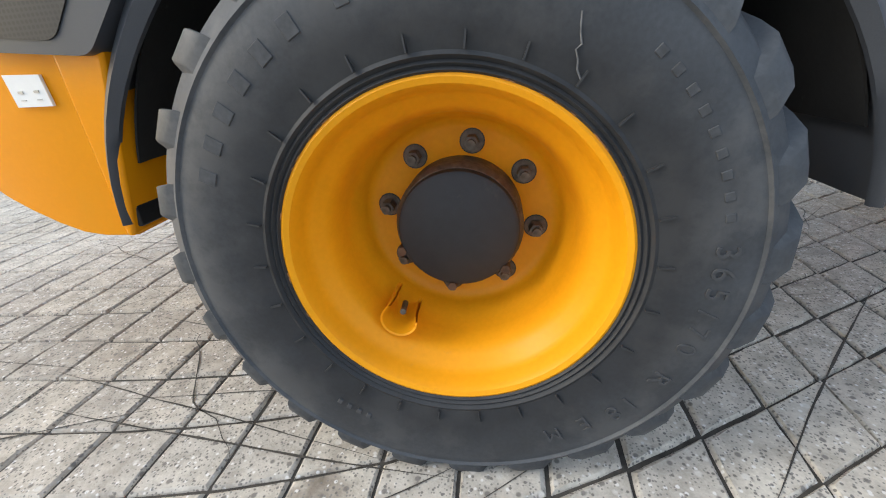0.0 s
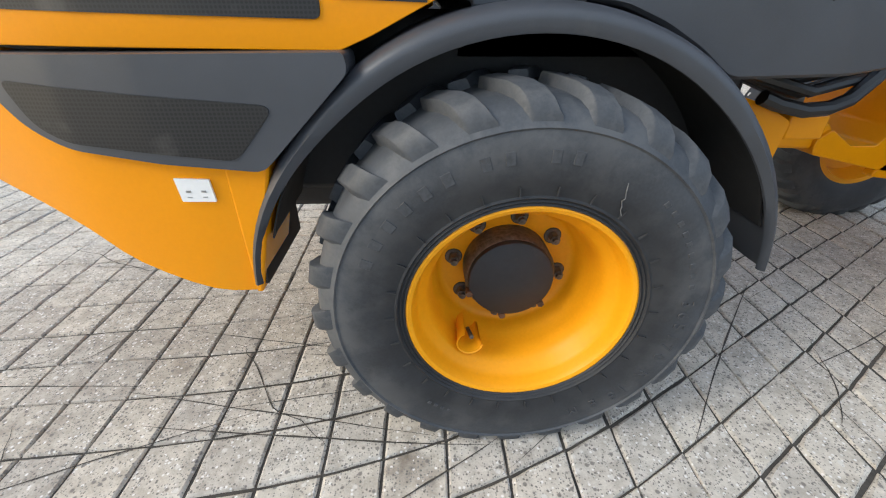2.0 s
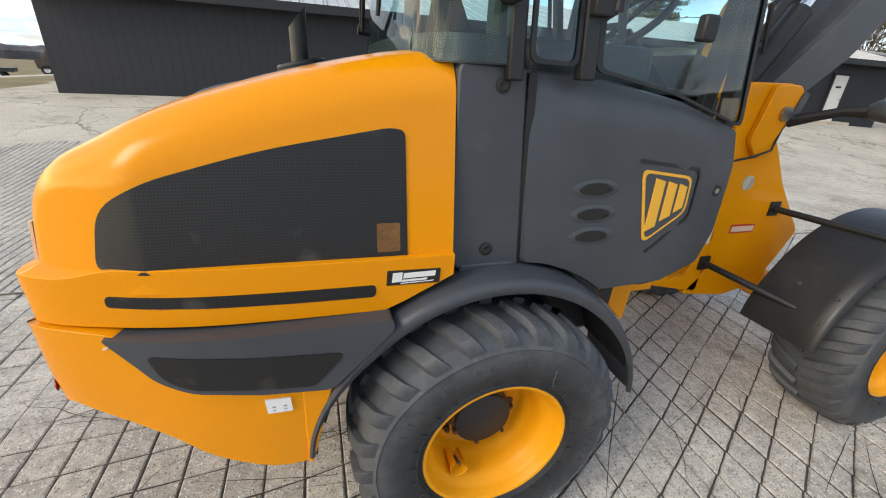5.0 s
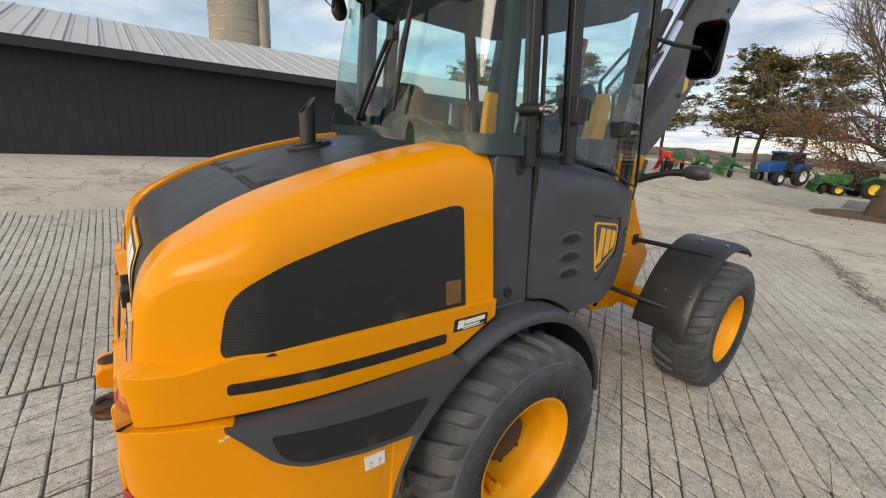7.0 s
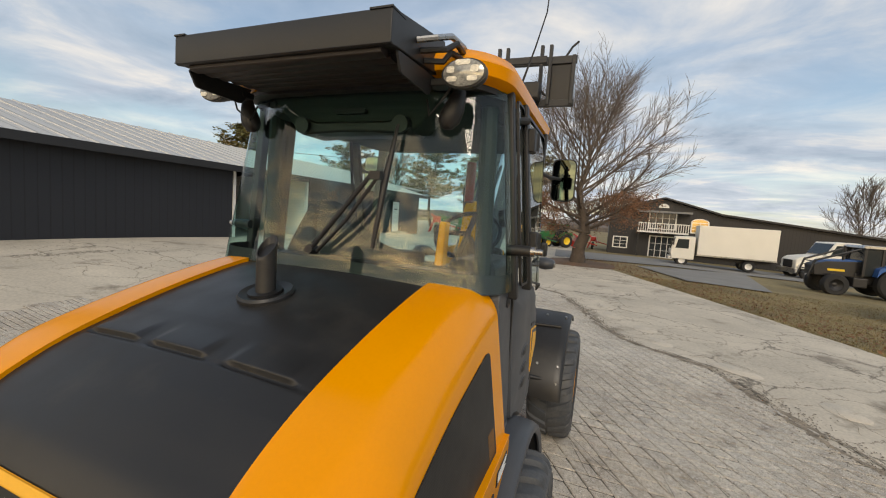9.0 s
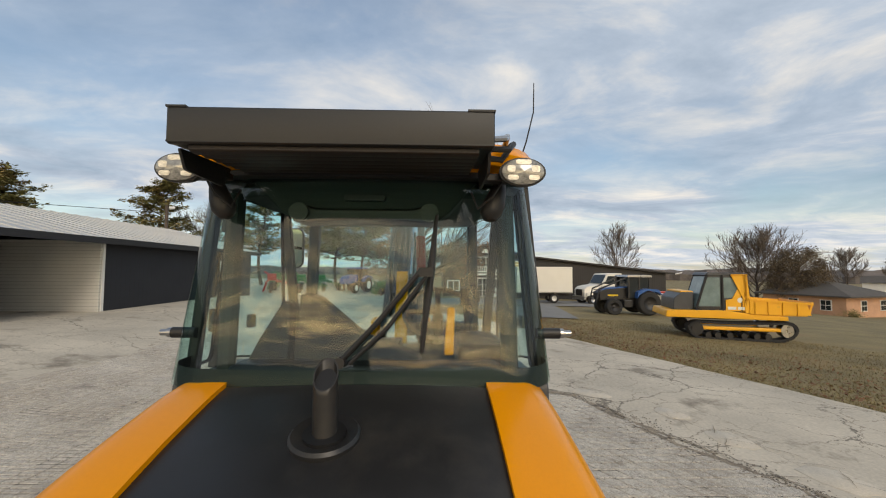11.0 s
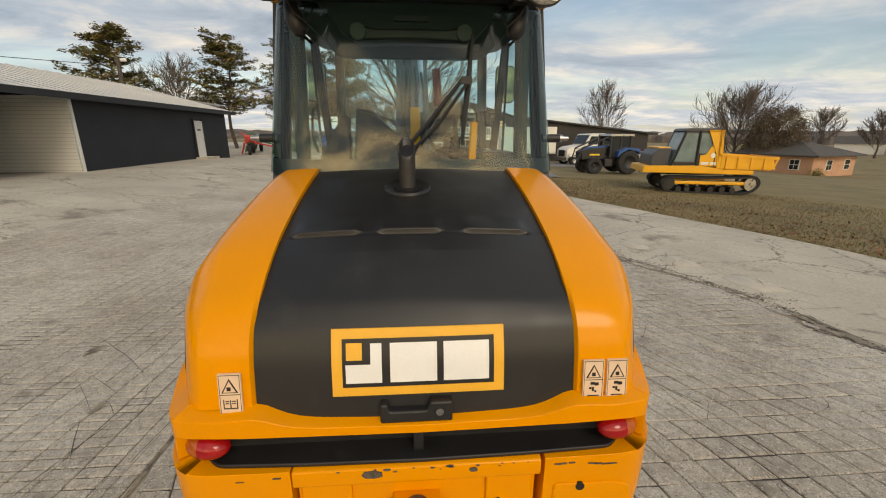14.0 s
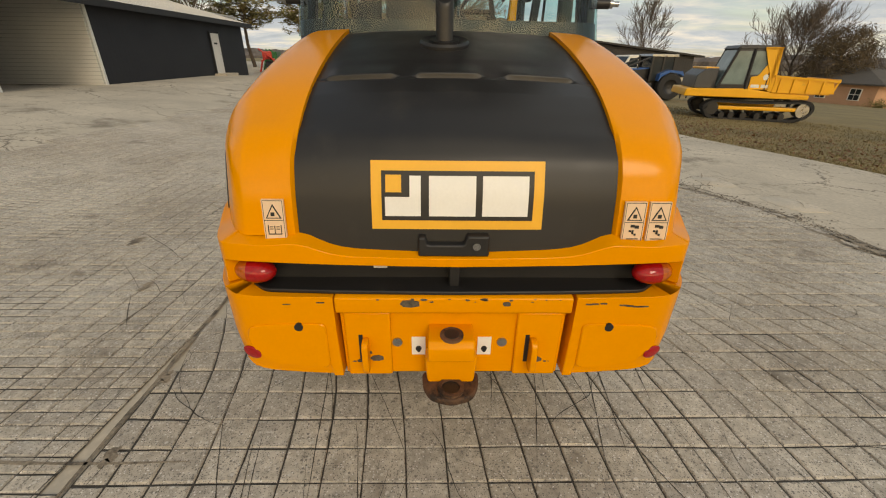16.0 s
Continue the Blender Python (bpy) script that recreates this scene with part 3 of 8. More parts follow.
# counterweight castings round the tail
for sd in (-1, 1):
    half = [(-0.588, 0.797), (-0.70, 0.800), (-0.85, 0.786), (-0.95, 0.764), (-1.03, 0.739), (-1.09, 0.718), (-1.15, 0.695), (-1.205, 0.668), (-1.243, 0.636), (-1.258, 0.59), (-1.258, 0.48), (-1.256, 0.347)]
    lows = [0.484, 0.492, 0.558, 0.632, 0.675, 0.700, 0.722, 0.738, 0.730, 0.708, 0.692, 0.682]
    high = [0.93, 0.94, 0.945, 0.955, 0.986, 0.991, 0.993, 0.994, 0.993, 0.980, 0.975, 0.972]
    fine = curve([(x, y, a, b) for (x, y), a, b in zip(half, lows, high)], 3)
    lows, high = [p[2] for p in fine], [p[3] for p in fine]
    cw = part("counterweight", sweep([(p[0], sd * p[1]) for p in fine], lows, high, 0.20 * sd, lean=0.014), YELLOW, loader, "yellow painted cast counterweight with scraped edges", 50, 0.014, 3)
    # raised middle field of the casting, hole and reflector
    fld = [(0.375, 0.722), (0.46, 0.728), (0.545, 0.742), (0.585, 0.78), (0.610, 0.825), (0.60, 0.872), (0.55, 0.882), (0.46, 0.884), (0.375, 0.884)]
    def on_cast(y, z, d, k=1.0):
        y, z = 0.48 + (y - 0.48) * k, 0.81 + (z - 0.81) * k
        x = np.interp(y, [0.347, 0.48, 0.59, 0.636, 0.668], [-1.256, -1.258, -1.258, -1.243, -1.205])
        return Vector((x - d, sd * y, z))
    sm = soften(fld, 0.02, 3)
    bm = loft([[on_cast(y, z, -0.02) for y, z in sm], [on_cast(y, z, 0.001) for y, z in sm], [on_cast(y, z, 0.0045, 0.965) for y, z in sm]])
    part("cast_field", bm, YELLOW, cw, "", 30)
    part("casting_toe", prism([(sd * 0.352, 0.968), (sd * 0.340, 0.684), (sd * 0.37, 0.684), (sd * 0.39, 0.80)], -1.2545, -1.10, "x"), YELLOW, cw, "", 40, 0.004)
    part("casting_end", prism([(-0.600, 0.486), (-0.585, 0.486), (-0.512, 0.786), (-0.512, 0.92), (-0.600, 0.92)], sd * 0.60, sd * 0.7975), YELLOW, cw, "", 40, 0.006)
    part("hole", rod((-1.20, sd * 0.452, 0.874), (-1.2635, sd * 0.452, 0.874), 0.013, n=16), BLACK, cw)
    bm = bmesh.new()
    bmesh.ops.create_uvsphere(bm, u_segments=24, v_segments=10, radius=1, matrix=Matrix.Translation((-1.2525, sd * 0.606, 0.777)) @ Matrix.Rotation(sd * -0.38, 4, "Z") @ Matrix.Diagonal((0.005, 0.034, 0.021, 1)))
    part("reflector", bm, LENS, cw, "red oval reflector")
    # scraped paint streaks
    for k in range(9):
        yy = sd * (0.38 + 0.02 * k + random.uniform(-0.004, 0.004))
        if random.random() < (0.8 if sd < 0 else 0.4):
            s = random.uniform(0.006, 0.016)
            xx = -1.2600
            z = 0.955 + random.uniform(-0.003, 0.003) - (0.006 if k > 4 else 0)
            part("scrape", box(xx, xx + 0.004, yy - s, yy + s, z - random.uniform(0.0015, 0.005), z), CHIP, cw, "", 0)
part("tail_beam", prism(soften([(-1.262, 0.972), (-1.262, 0.925), (-1.245, 0.912), (-1.0, 0.912), (-1.0, 0.976), (-1.25, 0.976)], 0.006), -0.335, 0.342), YELLOW, loader, "chipped yellow tail beam", 40, 0.004)
tp = part("tail_plate", prism([(-0.33, 0.914), (0.338, 0.914), (0.335, 0.680), (-0.328, 0.680)], -1.232, -1.0, "x"), YELLOW, loader, "yellow tail plate", 40, 0.004)
for y0, y1 in ((0.19, 0.325), (-0.318, -0.185)):
    part("tail_block", box(-1.245, -1.2, y0, y1, 0.682, 0.913), YELLOW, loader, "", 40, 0.005)
part("lamp_recess", box(-1.165, -0.55, -0.66, 0.66, 0.96, 1.10), BLACK, loader, "black recessed lamp panel", 40)
part("recess_sill", prism(soften([(-1.235, -0.54), (-1.245, -0.3), (-1.25, 0), (-1.245, 0.3), (-1.235, 0.54), (-1.185, 0.60), (-1.10, 0.61), (-1.10, -0.61), (-1.185, -0.60)], 0.02), 0.975, 0.987, "z"), BLACK, loader, "dusty black sill", 40, 0.003)
part("sill_post", box(-1.215, -1.15, -0.012, 0.018, 0.985, 1.06), BLACK, loader, "", 40, 0.003)
part("recess_label", box(-1.1685, -1.165, 0.20, 0.24, 1.02, 1.05), WHITE, loader, "small white label", 0)
for k in range(22):
    y, s = random.uniform(-0.32, 0.32), random.uniform(0.002, 0.009)
    z = random.choice((0.970, 0.969, 0.968, 0.962, 0.735))
    part("chip", prism([(y + s * random.uniform(0.6, 1.6) * math.cos(a), z + s * 0.45 * random.uniform(0.5, 1.3) * math.sin(a)) for a in [0, 1, 2, 3, 4, 5]], -1.2635 if z > 0.91 else -1.2465, -1.22, "x"), CHIP, loader, "", 0)
for y, z, s in ((0.130, 0.956, 0.026), (-0.145, 0.955, 0.014), (-0.255, 0.742, 0.018), (0.235, 0.748, 0.02), (0.285, 0.738, 0.010), (0.262, 0.77, 0.012)):
    part("chip", prism([(y + s * random.uniform(0.8, 1.3) * math.cos(a), z + s * 0.55 * random.uniform(0.7, 1.2) * math.sin(a)) for a in [0.9 * i for i in range(7)]], -1.2655 if z > 0.91 else -1.2485, -1.22, "x"), CHIP, loader, "", 0)

# tail lamps: one oval each, red towards the middle and amber outside
for sd in (-1, 1):
    lamp = None
    for nm, mt, keep in (("tail_lamp", LENS, 1), ("indicator_lens", AMBER, -1)):
        bm = bmesh.new()
        bmesh.ops.create_uvsphere(bm, u_segments=28, v_segments=14, radius=1, matrix=Matrix.Translation((-1.210, sd * 0.566, 1.034)) @ Matrix.Rotation(sd * -0.25, 4, "Z") @ Matrix.Diagonal((0.040, 0.062, 0.035, 1)))
        bmesh.ops.bisect_plane(bm, geom=bm.verts[:] + bm.edges[:] + bm.faces[:], plane_co=(0, sd * 0.580, 0), plane_no=(0, sd * keep, 0), clear_outer=True)
        ob = part(nm, bm, mt, lamp or loader, "red tail lamp lens" if keep > 0 else "amber indicator lens", 60)
        lamp = lamp or ob

# hook eyes, labels and the rusty drawbar
for y in (0.262, -0.238):
    bm = prism(rounded(0.05, 0.115, 0.022, 5, -1.262, 0.772), y - 0.007, y + 0.011)
    part("lifting_eye", bm, YELLOW, loader, "yellow steel lifting eye", 40, 0.003)
    part("eye_slot", box(-1.2475, -1.24, y + 0.012, y + 0.024, 0.735, 0.835), BLACK, loader, "", 0)
for y in (0.108, -0.093):
    lb = part("hook_label", box(-1.2345, -1.230, y - 0.021, y + 0.021, 0.752, 0.818), WHITE, loader, "white hook label", 0)
    part("sign", prism([(y + 0.010 * math.cos(a) * (1 - 0.3 * (a > 3)), 0.774 + 0.012 * math.sin(a)) for a in [i * 0.7 for i in range(8)]], -1.2365, -1.234, "x"), INK, lb, "", 0)
for y in (0.172, -0.146):
    part("plug", rod((-1.22, y, 0.800), (-1.2375, y, 0.800), 0.015, n=16), STEEL, loader)
bm = prism(soften([(-1.23, 0.865), (-1.31, 0.862), (-1.325, 0.845), (-1.325, 0.80), (-1.30, 0.785), (-1.23, 0.78)], 0.006), -0.055, 0.078)
db = part("drawbar", bm, YELLOW, loader, "worn yellow drawbar jaw", 40, 0.006)
part("pin_hole", rod((-1.285, 0.01, 0.860), (-1.285, 0.01, 0.868), 0.034, n=24), RUST, db)
part("pin_bore", rod((-1.285, 0.01, 0.861), (-1.285, 0.01, 0.8695), 0.022, n=20), BLACK, db)
jaw = [(-1.24, -0.078), (-1.30, -0.074), (-1.345, -0.052), (-1.362, 0.0), (-1.362, 0.02), (-1.345, 0.072), (-1.30, 0.094), (-1.24, 0.098)]
lj = part("lower_jaw", prism(soften(jaw, 0.02), 0.668, 0.690, "z"), RUST, loader, "rusty lower drawbar jaw", 40, 0.005)
part("jaw_ring", revolve([(0.040, 0), (0.040, 0.010), (0.027, 0.010), (0.027, 0)], 24), RUST, lj).matrix_local = pose(-1.315, 0.01, 0.688, 90, 0, 0)
part("jaw_hole", rod((-1.315, 0.01, 0.689), (-1.315, 0.01, 0.6935), 0.027, n=20), BLACK, lj, "", 0)
part("jaw_web", prism(soften([(-0.070, 0.786), (0.090, 0.786), (0.080, 0.680), (-0.060, 0.680)], 0.02), -1.285, -1.235, "x"), YELLOW, lj, "worn yellow web", 40, 0.006)

# rear plate with a plain emblem, handle
def on_tail(y, z, d=0.0):
    """A point on the steep tail of the bonnet."""
    x = np.interp(z, [1.083, 1.14, 1.255, 1.335, 1.402], [-1.210, -1.203, -1.188, -1.162, -1.115])
    return Vector((x + 0.010 + 0.004 * (abs(y) / 0.432) ** 2 - d, y, z))


def tail_patch(name, pts, d, material, parent, label="", t=0.003):
    bm = loft([[on_tail(y, z, d - t) for y, z in pts], [on_tail(y, z, d) for y, z in pts]])
    return part(name, bm, material, parent, label, 30)


def grid_rect(y0, y1, z0, z1, n=6):
    up = [z0 + (z1 - z0) * i / n for i in range(n + 1)]
    ac = [y0 + (y1 - y0) * i / n for i in range(n + 1)]
    return [(y0, z) for z in up] + [(y, z1) for y in ac[1:]] + [(y1, z) for z in up[::-1][1:]] + [(y, z0) for y in ac[::-1][1:-1]]


def tail_strip(name, y0, y1, z0, z1, d, material, parent, label=""):
    """A thin sheet that follows the curve of the tail."""
    zs = [z0 + (z1 - z0) * i / 6 for i in range(7)]
    ys = [y0 + (y1 - y0) * i / 6 for i in range(7)]
    bm = bmesh.new()
    for dd in (d, d - 0.004):
        g = [[bm.verts.new(on_tail(y, z, dd)) for y in ys] for z in zs]
        for i in range(6):
            for j in range(6):
                bm.faces.new((g[i][j], g[i][j + 1], g[i + 1][j + 1], g[i + 1][j]))
    return part(name, bm, material, parent, label, 60)


pl = tail_strip("emblem_plate", -0.234, 0.231, 1.157, 1.336, 0.008, PLATEY, loader, "yellow framed emblem plate")
tail_strip("field", -0.206, 0.203, 1.182, 1.312, 0.0095, INK, pl)
tail_strip("square", 0.150, 0.192, 1.258, 1.302, 0.011, PLATEY, pl)
for y0, y1 in ((0.098, 0.194), (-0.050, 0.076), (-0.192, -0.068)):
    tail_strip("bar", y0, y1, 1.194, 1.246 if y1 > 0.15 else 1.300, 0.011, WHITE, pl)
tail_strip("bar", 0.098, 0.128, 1.246, 1.300, 0.011, WHITE, pl)
hd = part("bonnet_handle", prism(soften([(-0.09, 1.085), (0.105, 1.085), (0.105, 1.142), (0.085, 1.142), (0.08, 1.12), (-0.02, 1.12), (-0.03, 1.146), (-0.09, 1.146)], 0.006), -1.225, -1.17, "x"), BLACK, loader, "black bonnet handle with lock", 40, 0.005)
part("lock", rod((-1.22, -0.055, 1.117), (-1.2285, -0.055, 1.117), 0.011, n=16), STEEL, hd)
for yc in (0.490, -0.482, -0.549):
    def face(y, z, d):
        x = np.interp(z, [1.14, 1.255, 1.335], [-1.203, -1.188, -1.162]) - 0.0085
        return Vector((x - d, y, z))
    w = 0.029
    bm = loft([[face(y, z, d) for y, z in grid_rect(yc - w, yc + w, 1.130, 1.240, 4)] for d in (-0.004, 0.0035)])
    lb = part("warning_label", bm, CREAM, loader, "pale warning label", 30)
    for y0, y1, z0, z1 in ((-0.0265, 0.0265, 1.2365, 1.2380), (-0.0265, 0.0265, 1.1835, 1.1850), (-0.0265, 0.0265, 1.1320, 1.1335), (-0.0265, -0.0252, 1.1335, 1.2365), (0.0252, 0.0265, 1.1335, 1.2365)):
        part("outline", loft([[face(yc + y, z, d) for y, z in grid_rect(y0, y1, z0, z1, 1)] for d in (0.003, 0.0042)]), INK, lb, "", 0)
    for pts in ([(yc - 0.021, 1.190), (yc + 0.021, 1.190), (yc, 1.2285)],):
        part("sign", loft([[face(y, z, d) for y, z in pts] for d in (0.003, 0.005)]), INK, lb, "", 0)
        inner = [(yc + (y - yc) * 0.76, 1.2015 + (z - 1.2015) * 0.76) for y, z in pts]
        part("sign", loft([[face(y, z, d) for y, z in inner] for d in (0.005, 0.0062)]), CREAM, lb, "", 0)
        part("sign", loft([[face(y, z, d) for y, z in grid_rect(yc - 0.004, yc + 0.006, 1.197, 1.207, 1)] for d in (0.006, 0.0074)]), INK, lb, "", 0)
    book = ((-0.018, -0.001, 1.146, 1.148), (0.001, 0.018, 1.146, 1.148), (-0.018, -0.016, 1.148, 1.172), (0.016, 0.018, 1.148, 1.172), (-0.001, 0.001, 1.146, 1.170), (-0.013, -0.004, 1.160, 1.162), (0.004, 0.013, 1.160, 1.162), (-0.013, -0.004, 1.166, 1.168), (0.004, 0.013, 1.166, 1.168))
    arrow = ((-0.017, 0.015, 1.1375, 1.1395), (-0.015, -0.004, 1.168, 1.176), (-0.004, 0.008, 1.171, 1.178), (-0.002, 0.003, 1.152, 1.163), (0.005, 0.011, 1.158, 1.163), (-0.009, -0.004, 1.148, 1.153))
    for a, b, c, d2 in book if yc > 0 else arrow:
        part("sign", loft([[face(y, z, d) for y, z in grid_rect(yc + a, yc + b, c, d2, 1)] for d in (0.003, 0.005)]), INK, lb, "", 0)

# side grilles, slot, lower grille, stickers
def on_side(x, z, sd, d):
    return Vector((x, sd * (half_width(x, z) + d), z))


for sd in (-1, 1):
    out = soften([(-0.287, 1.134), (-0.290, 1.486), (-0.330, 1.492), (-0.65, 1.434), (-0.905, 1.362), (-1.01, 1.30), (-1.040, 1.148)], [0.025, 0.05, 0.05, 0.1, 0.1, 0.06, 0.035], 5)
    g = part("side_grille", patch(out, lambda x, z, d: on_side(x, z, sd, d), -0.01, 0.004, 20, 6), MESH, loader, "black perforated side grille", 30)
    if sd < 0:
        part("filter", loft([[on_side(x, z, sd, d) for x, z in soften([(-0.372, 1.165), (-0.308, 1.165), (-0.308, 1.245), (-0.372, 1.245)], 0.006)] for d in (0.002, 0.0045)]), DULLY, g, "dusty yellow filter behind the mesh", 0)
    def band(x, z, d):
        return Vector((x, sd * (np.interp(x, [-1.12, -1.05, -0.95, -0.8, -0.6, -0.355, -0.150], [0.690, 0.709, 0.732, 0.752, 0.759, 0.757, 0.752]) + d), z))
    sl = soften([(-1.032, 1.058), (-0.9, 1.052), (-0.7, 1.047), (-0.382, 1.040), (-0.380, 1.076), (-0.7, 1.081), (-0.9, 1.084), (-1.030, 1.088)], [0.012, 0.001, 0.001, 0.012, 0.012, 0.001, 0.001, 0.012], 3)
    part("slot_grille", patch(sl, band, -0.012, 0.004, 20, 2), MESH, loader, "black slot grille", 30)
    lg = soften([(-1.052, 0.985), (-0.985, 0.91), (-0.945, 0.862), (-0.88, 0.826), (-0.70, 0.800), (-0.515, 0.782), (-0.335, 0.96), (-0.340, 0.992)], [0.01, 0.03, 0.04, 0.05, 0.03, 0.02, 0.02, 0.01], 4)
    def low(x, z, d):
        return Vector((x, sd * (np.interp(x, [-1.15, -1.09, -1.03, -0.95, -0.85, -0.7], [0.695, 0.718, 0.739, 0.764, 0.786, 0.800]) + d), z))
    gp = part("lower_panel", patch(lg, low, -0.10, 0.016, 20, 3), GREY, loader, "dark grey lower side panel", 30)
    cg = soften([(-0.955, 0.945), (-0.925, 0.868), (-0.87, 0.838), (-0.56, 0.805), (-0.47, 0.905)], [0.02, 0.03, 0.03, 0.02, 0.03], 4)
    part("panel_mesh", patch(cg, low, 0.010, 0.0185, 16, 3), MESH, gp, "", 30)
    if sd < 0:
        st = part("sticker", loft([[low(x, z, d) for x, z in ((-0.698, 0.767), (-0.631, 0.764), (-0.628, 0.717), (-0.694, 0.718))] for d in (-0.002, 0.003)]), WHITE, loader, "white load sticker", 0)
        for cx in (-0.681, -0.651):
            for cz, h in ((0.738, 0.007), (0.727, 0.003)):
                part("mark", loft([[low(cx + dx, cz + dz, d) for dx, dz in ((0, 0), (0.009, 0), (0.009, h * 0.55), (0, h * 0.55))] for d in (0.003, 0.0045)]), STEEL, st, "", 0)
        dc = part("dealer_decal", loft([[band(x, z, d) for x, z in ((-0.351, 1.071), (-0.195, 1.066), (-0.193, 1.111), (-0.348, 1.116))] for d in (-0.003, 0.003)]), INK, loader, "black dealer decal with white lettering shapes", 0)
        for x0, x1, z0, z1 in ((-0.336, -0.308, 1.080, 1.109), (-0.304, -0.210, 1.090, 1.106), (-0.308, -0.235, 1.0795, 1.0855), (-0.312, -0.215, 1.0735, 1.076)):
            part("bar", loft([[band(x, z, d) for x, z in ((x0, z0), (x1, z0), (x1 + 0.003, z1), (x0 + 0.003, z1))] for d in (0.003, 0.0045)]), WHITE, dc, "", 0)
        # scuff on the corner of the casting
        for k in range(7):
            x = -1.06 + 0.012 * k
            part("scrape", loft([[low(x + dx, 0.945 + 0.005 * math.sin(k) + 0.0035 * k + dz, d) for dx, dz in ((0, 0), (0.012, 0.003), (0.011, 0.008), (0.001, 0.006))] for d in (-0.002, 0.003)]), CREAM, loader, "", 0)

for sd in (-1, 1):
    part("inner_liner", box(-0.590, -0.572, min(sd * 0.50, sd * 0.785), max(sd * 0.50, sd * 0.785), 0.500, 0.93), BLACK, loader, "black wheel arch liner", 40, 0.004)
part("chassis", box(-0.95, 0.75, -0.34, 0.34, 0.50, 1.02), HUB, loader, "", 40, 0.02)
part("inner_guard", box(-0.56, 0.62, -0.50, 0.50, 0.62, 1.06), HUB, loader, "", 40, 0.02)
part("axle", rod((0.008, -0.72, WZ), (0.008, 0.72, WZ), 0.10, n=20), YELLOW, loader)
part("axle", rod((WX, -0.72, WZ), (WX, 0.72, WZ), 0.10, n=20), YELLOW, loader)


RIMCHIP = mat("rust_brown_chip", (0.30, 0.14, 0.05), 0.8, vary=0.4, grain=60)


# wheels
def wheel(at, turn):
    prof = [(0.2635, 0.001), (0.264, 0.016), (0.246, 0.03), (0.246, 0.30), (0.262, 0.32), (0.262, 0.33), (0.235, 0.33), (0.20, 0.235), (0.150, 0.230), (0.02, 0.230), (0.02, 0.212), (0.165, 0.212), (0.180, 0.207), (0.188, 0.196), (0.191, 0.165), (0.198, 0.155), (0.203, 0.12), (0.208, 0.085), (0.218, 0.06), (0.233, 0.046), (0.240, 0.030), (0.243, 0.012), (0.249, 0.001), (0.257, -0.002)]
    w = part("wheel", revolve(prof, 72), WHEELY, loader, "yellow steel wheel", 40)
    w.matrix_local = pose(*at, 0, 0, turn)
    ty = revolve([(0.250, 0.02), (0.258, 0.004), (0.264, -0.004), (0.268, -0.001), (0.272, -0.006), (0.276, -0.003), (0.281, -0.009), (0.286, -0.007), (0.31, -0.012), (0.34, -0.017), (0.385, -0.018), (0.41, -0.012), (0.414, -0.016), (0.420, -0.010), (0.444, 0.006), (0.456, 0.030), (0.462, 0.08), (0.464, 0.17), (0.462, 0.26), (0.456, 0.305), (0.444, 0.33), (0.42, 0.35), (0.385, 0.358), (0.34, 0.356), (0.275, 0.342), (0.250, 0.32)], 120)
    t = part("tyre", ty, RUBBER, w, "worn black block-tread tyre with raised lettering", 30)
    lug = bmesh.new()
    rows = []
    for s, yy, wd, top, base in ((0.0, -0.008, 0.062, 0.436, 0.40), (0.16, 0.004, 0.060, 0.460, 0.430), (0.32, 0.028, 0.058, 0.476, 0.442), (0.5, 0.065, 0.056, 0.483, 0.448), (0.8, 0.115, 0.052, 0.485, 0.449), (1.0, 0.160, 0.046, 0.485, 0.449)):
        h = wd / 0.48 / 2
        rows.append([Vector((r * math.cos(0.17 * s + da), yy, r * math.sin(0.17 * s + da))) for da, r in ((-h * 1.2, base), (h * 1.2, base), (h * 0.9, top - 0.004), (h * 0.78, top), (-h * 0.78, top), (-h * 0.9, top - 0.004))])
    loft(rows, lug)
    first = part("lug", lug, RUBBER, t, "", 32)
    for i in range(1, 24):
        same("lug", first, t, Matrix.Rotation(2 * math.pi * i / 24, 4, "Y"))
    lug2 = bmesh.new()
    loft([[Vector((p.x, 0.34 - p.y, p.z)) for p in r] for r in rows], lug2)
    second = part("lug", lug2, RUBBER, t, "", 32)
    second.matrix_local = Matrix.Rotation(math.pi / 24, 4, "Y")
    for i in range(1, 24):
        same("lug", second, t, Matrix.Rotation(2 * math.pi * (i + 0.5) / 24, 4, "Y"))
    # short radial marks at the bead
    tick = part("tick", box(0.287, 0.307, -0.0145, -0.008, -0.0012, 0.0012), RUBBER, t, "", 0)
    for i in range(1, 26):
        same("tick", tick, t, Matrix.Rotation(2 * math.pi * i / 26, 4, "Y"))
    # hub, cap, nuts, valve
    hub = part("hub", revolve([(0.02, 0.212), (0.116, 0.212), (0.116, 0.150), (0.110, 0.142), (0.02, 0.142)], 48), NUTS, w, "rusty hub flange", 40)
    part("hub_cap", revolve([(0.001, 0.124), (0.100, 0.124), (0.107, 0.128), (0.109, 0.134), (0.109, 0.15), (0.001, 0.15)], 48, closed=False), HUB, w, "chipped black hub cap", 40)
    for a in (200, 262, 318):
        c, s = math.cos(radians(a)), math.sin(radians(a))
        part("cap_bolt", rod((0.112 * c, 0.123, 0.112 * s), (0.112 * c, 0.15, 0.112 * s), 0.009, n=6), RUST, hub, "", 20)
    nb = rod((0, 0.188, 0), (0, 0.176, 0), 0.021, n=20)
    rod((0, 0.176, 0), (0, 0.150, 0), 0.0135, n=6, bm=nb)
    rod((0, 0.152, 0), (0, 0.140, 0), 0.008, n=12, bm=nb)
    nut = None
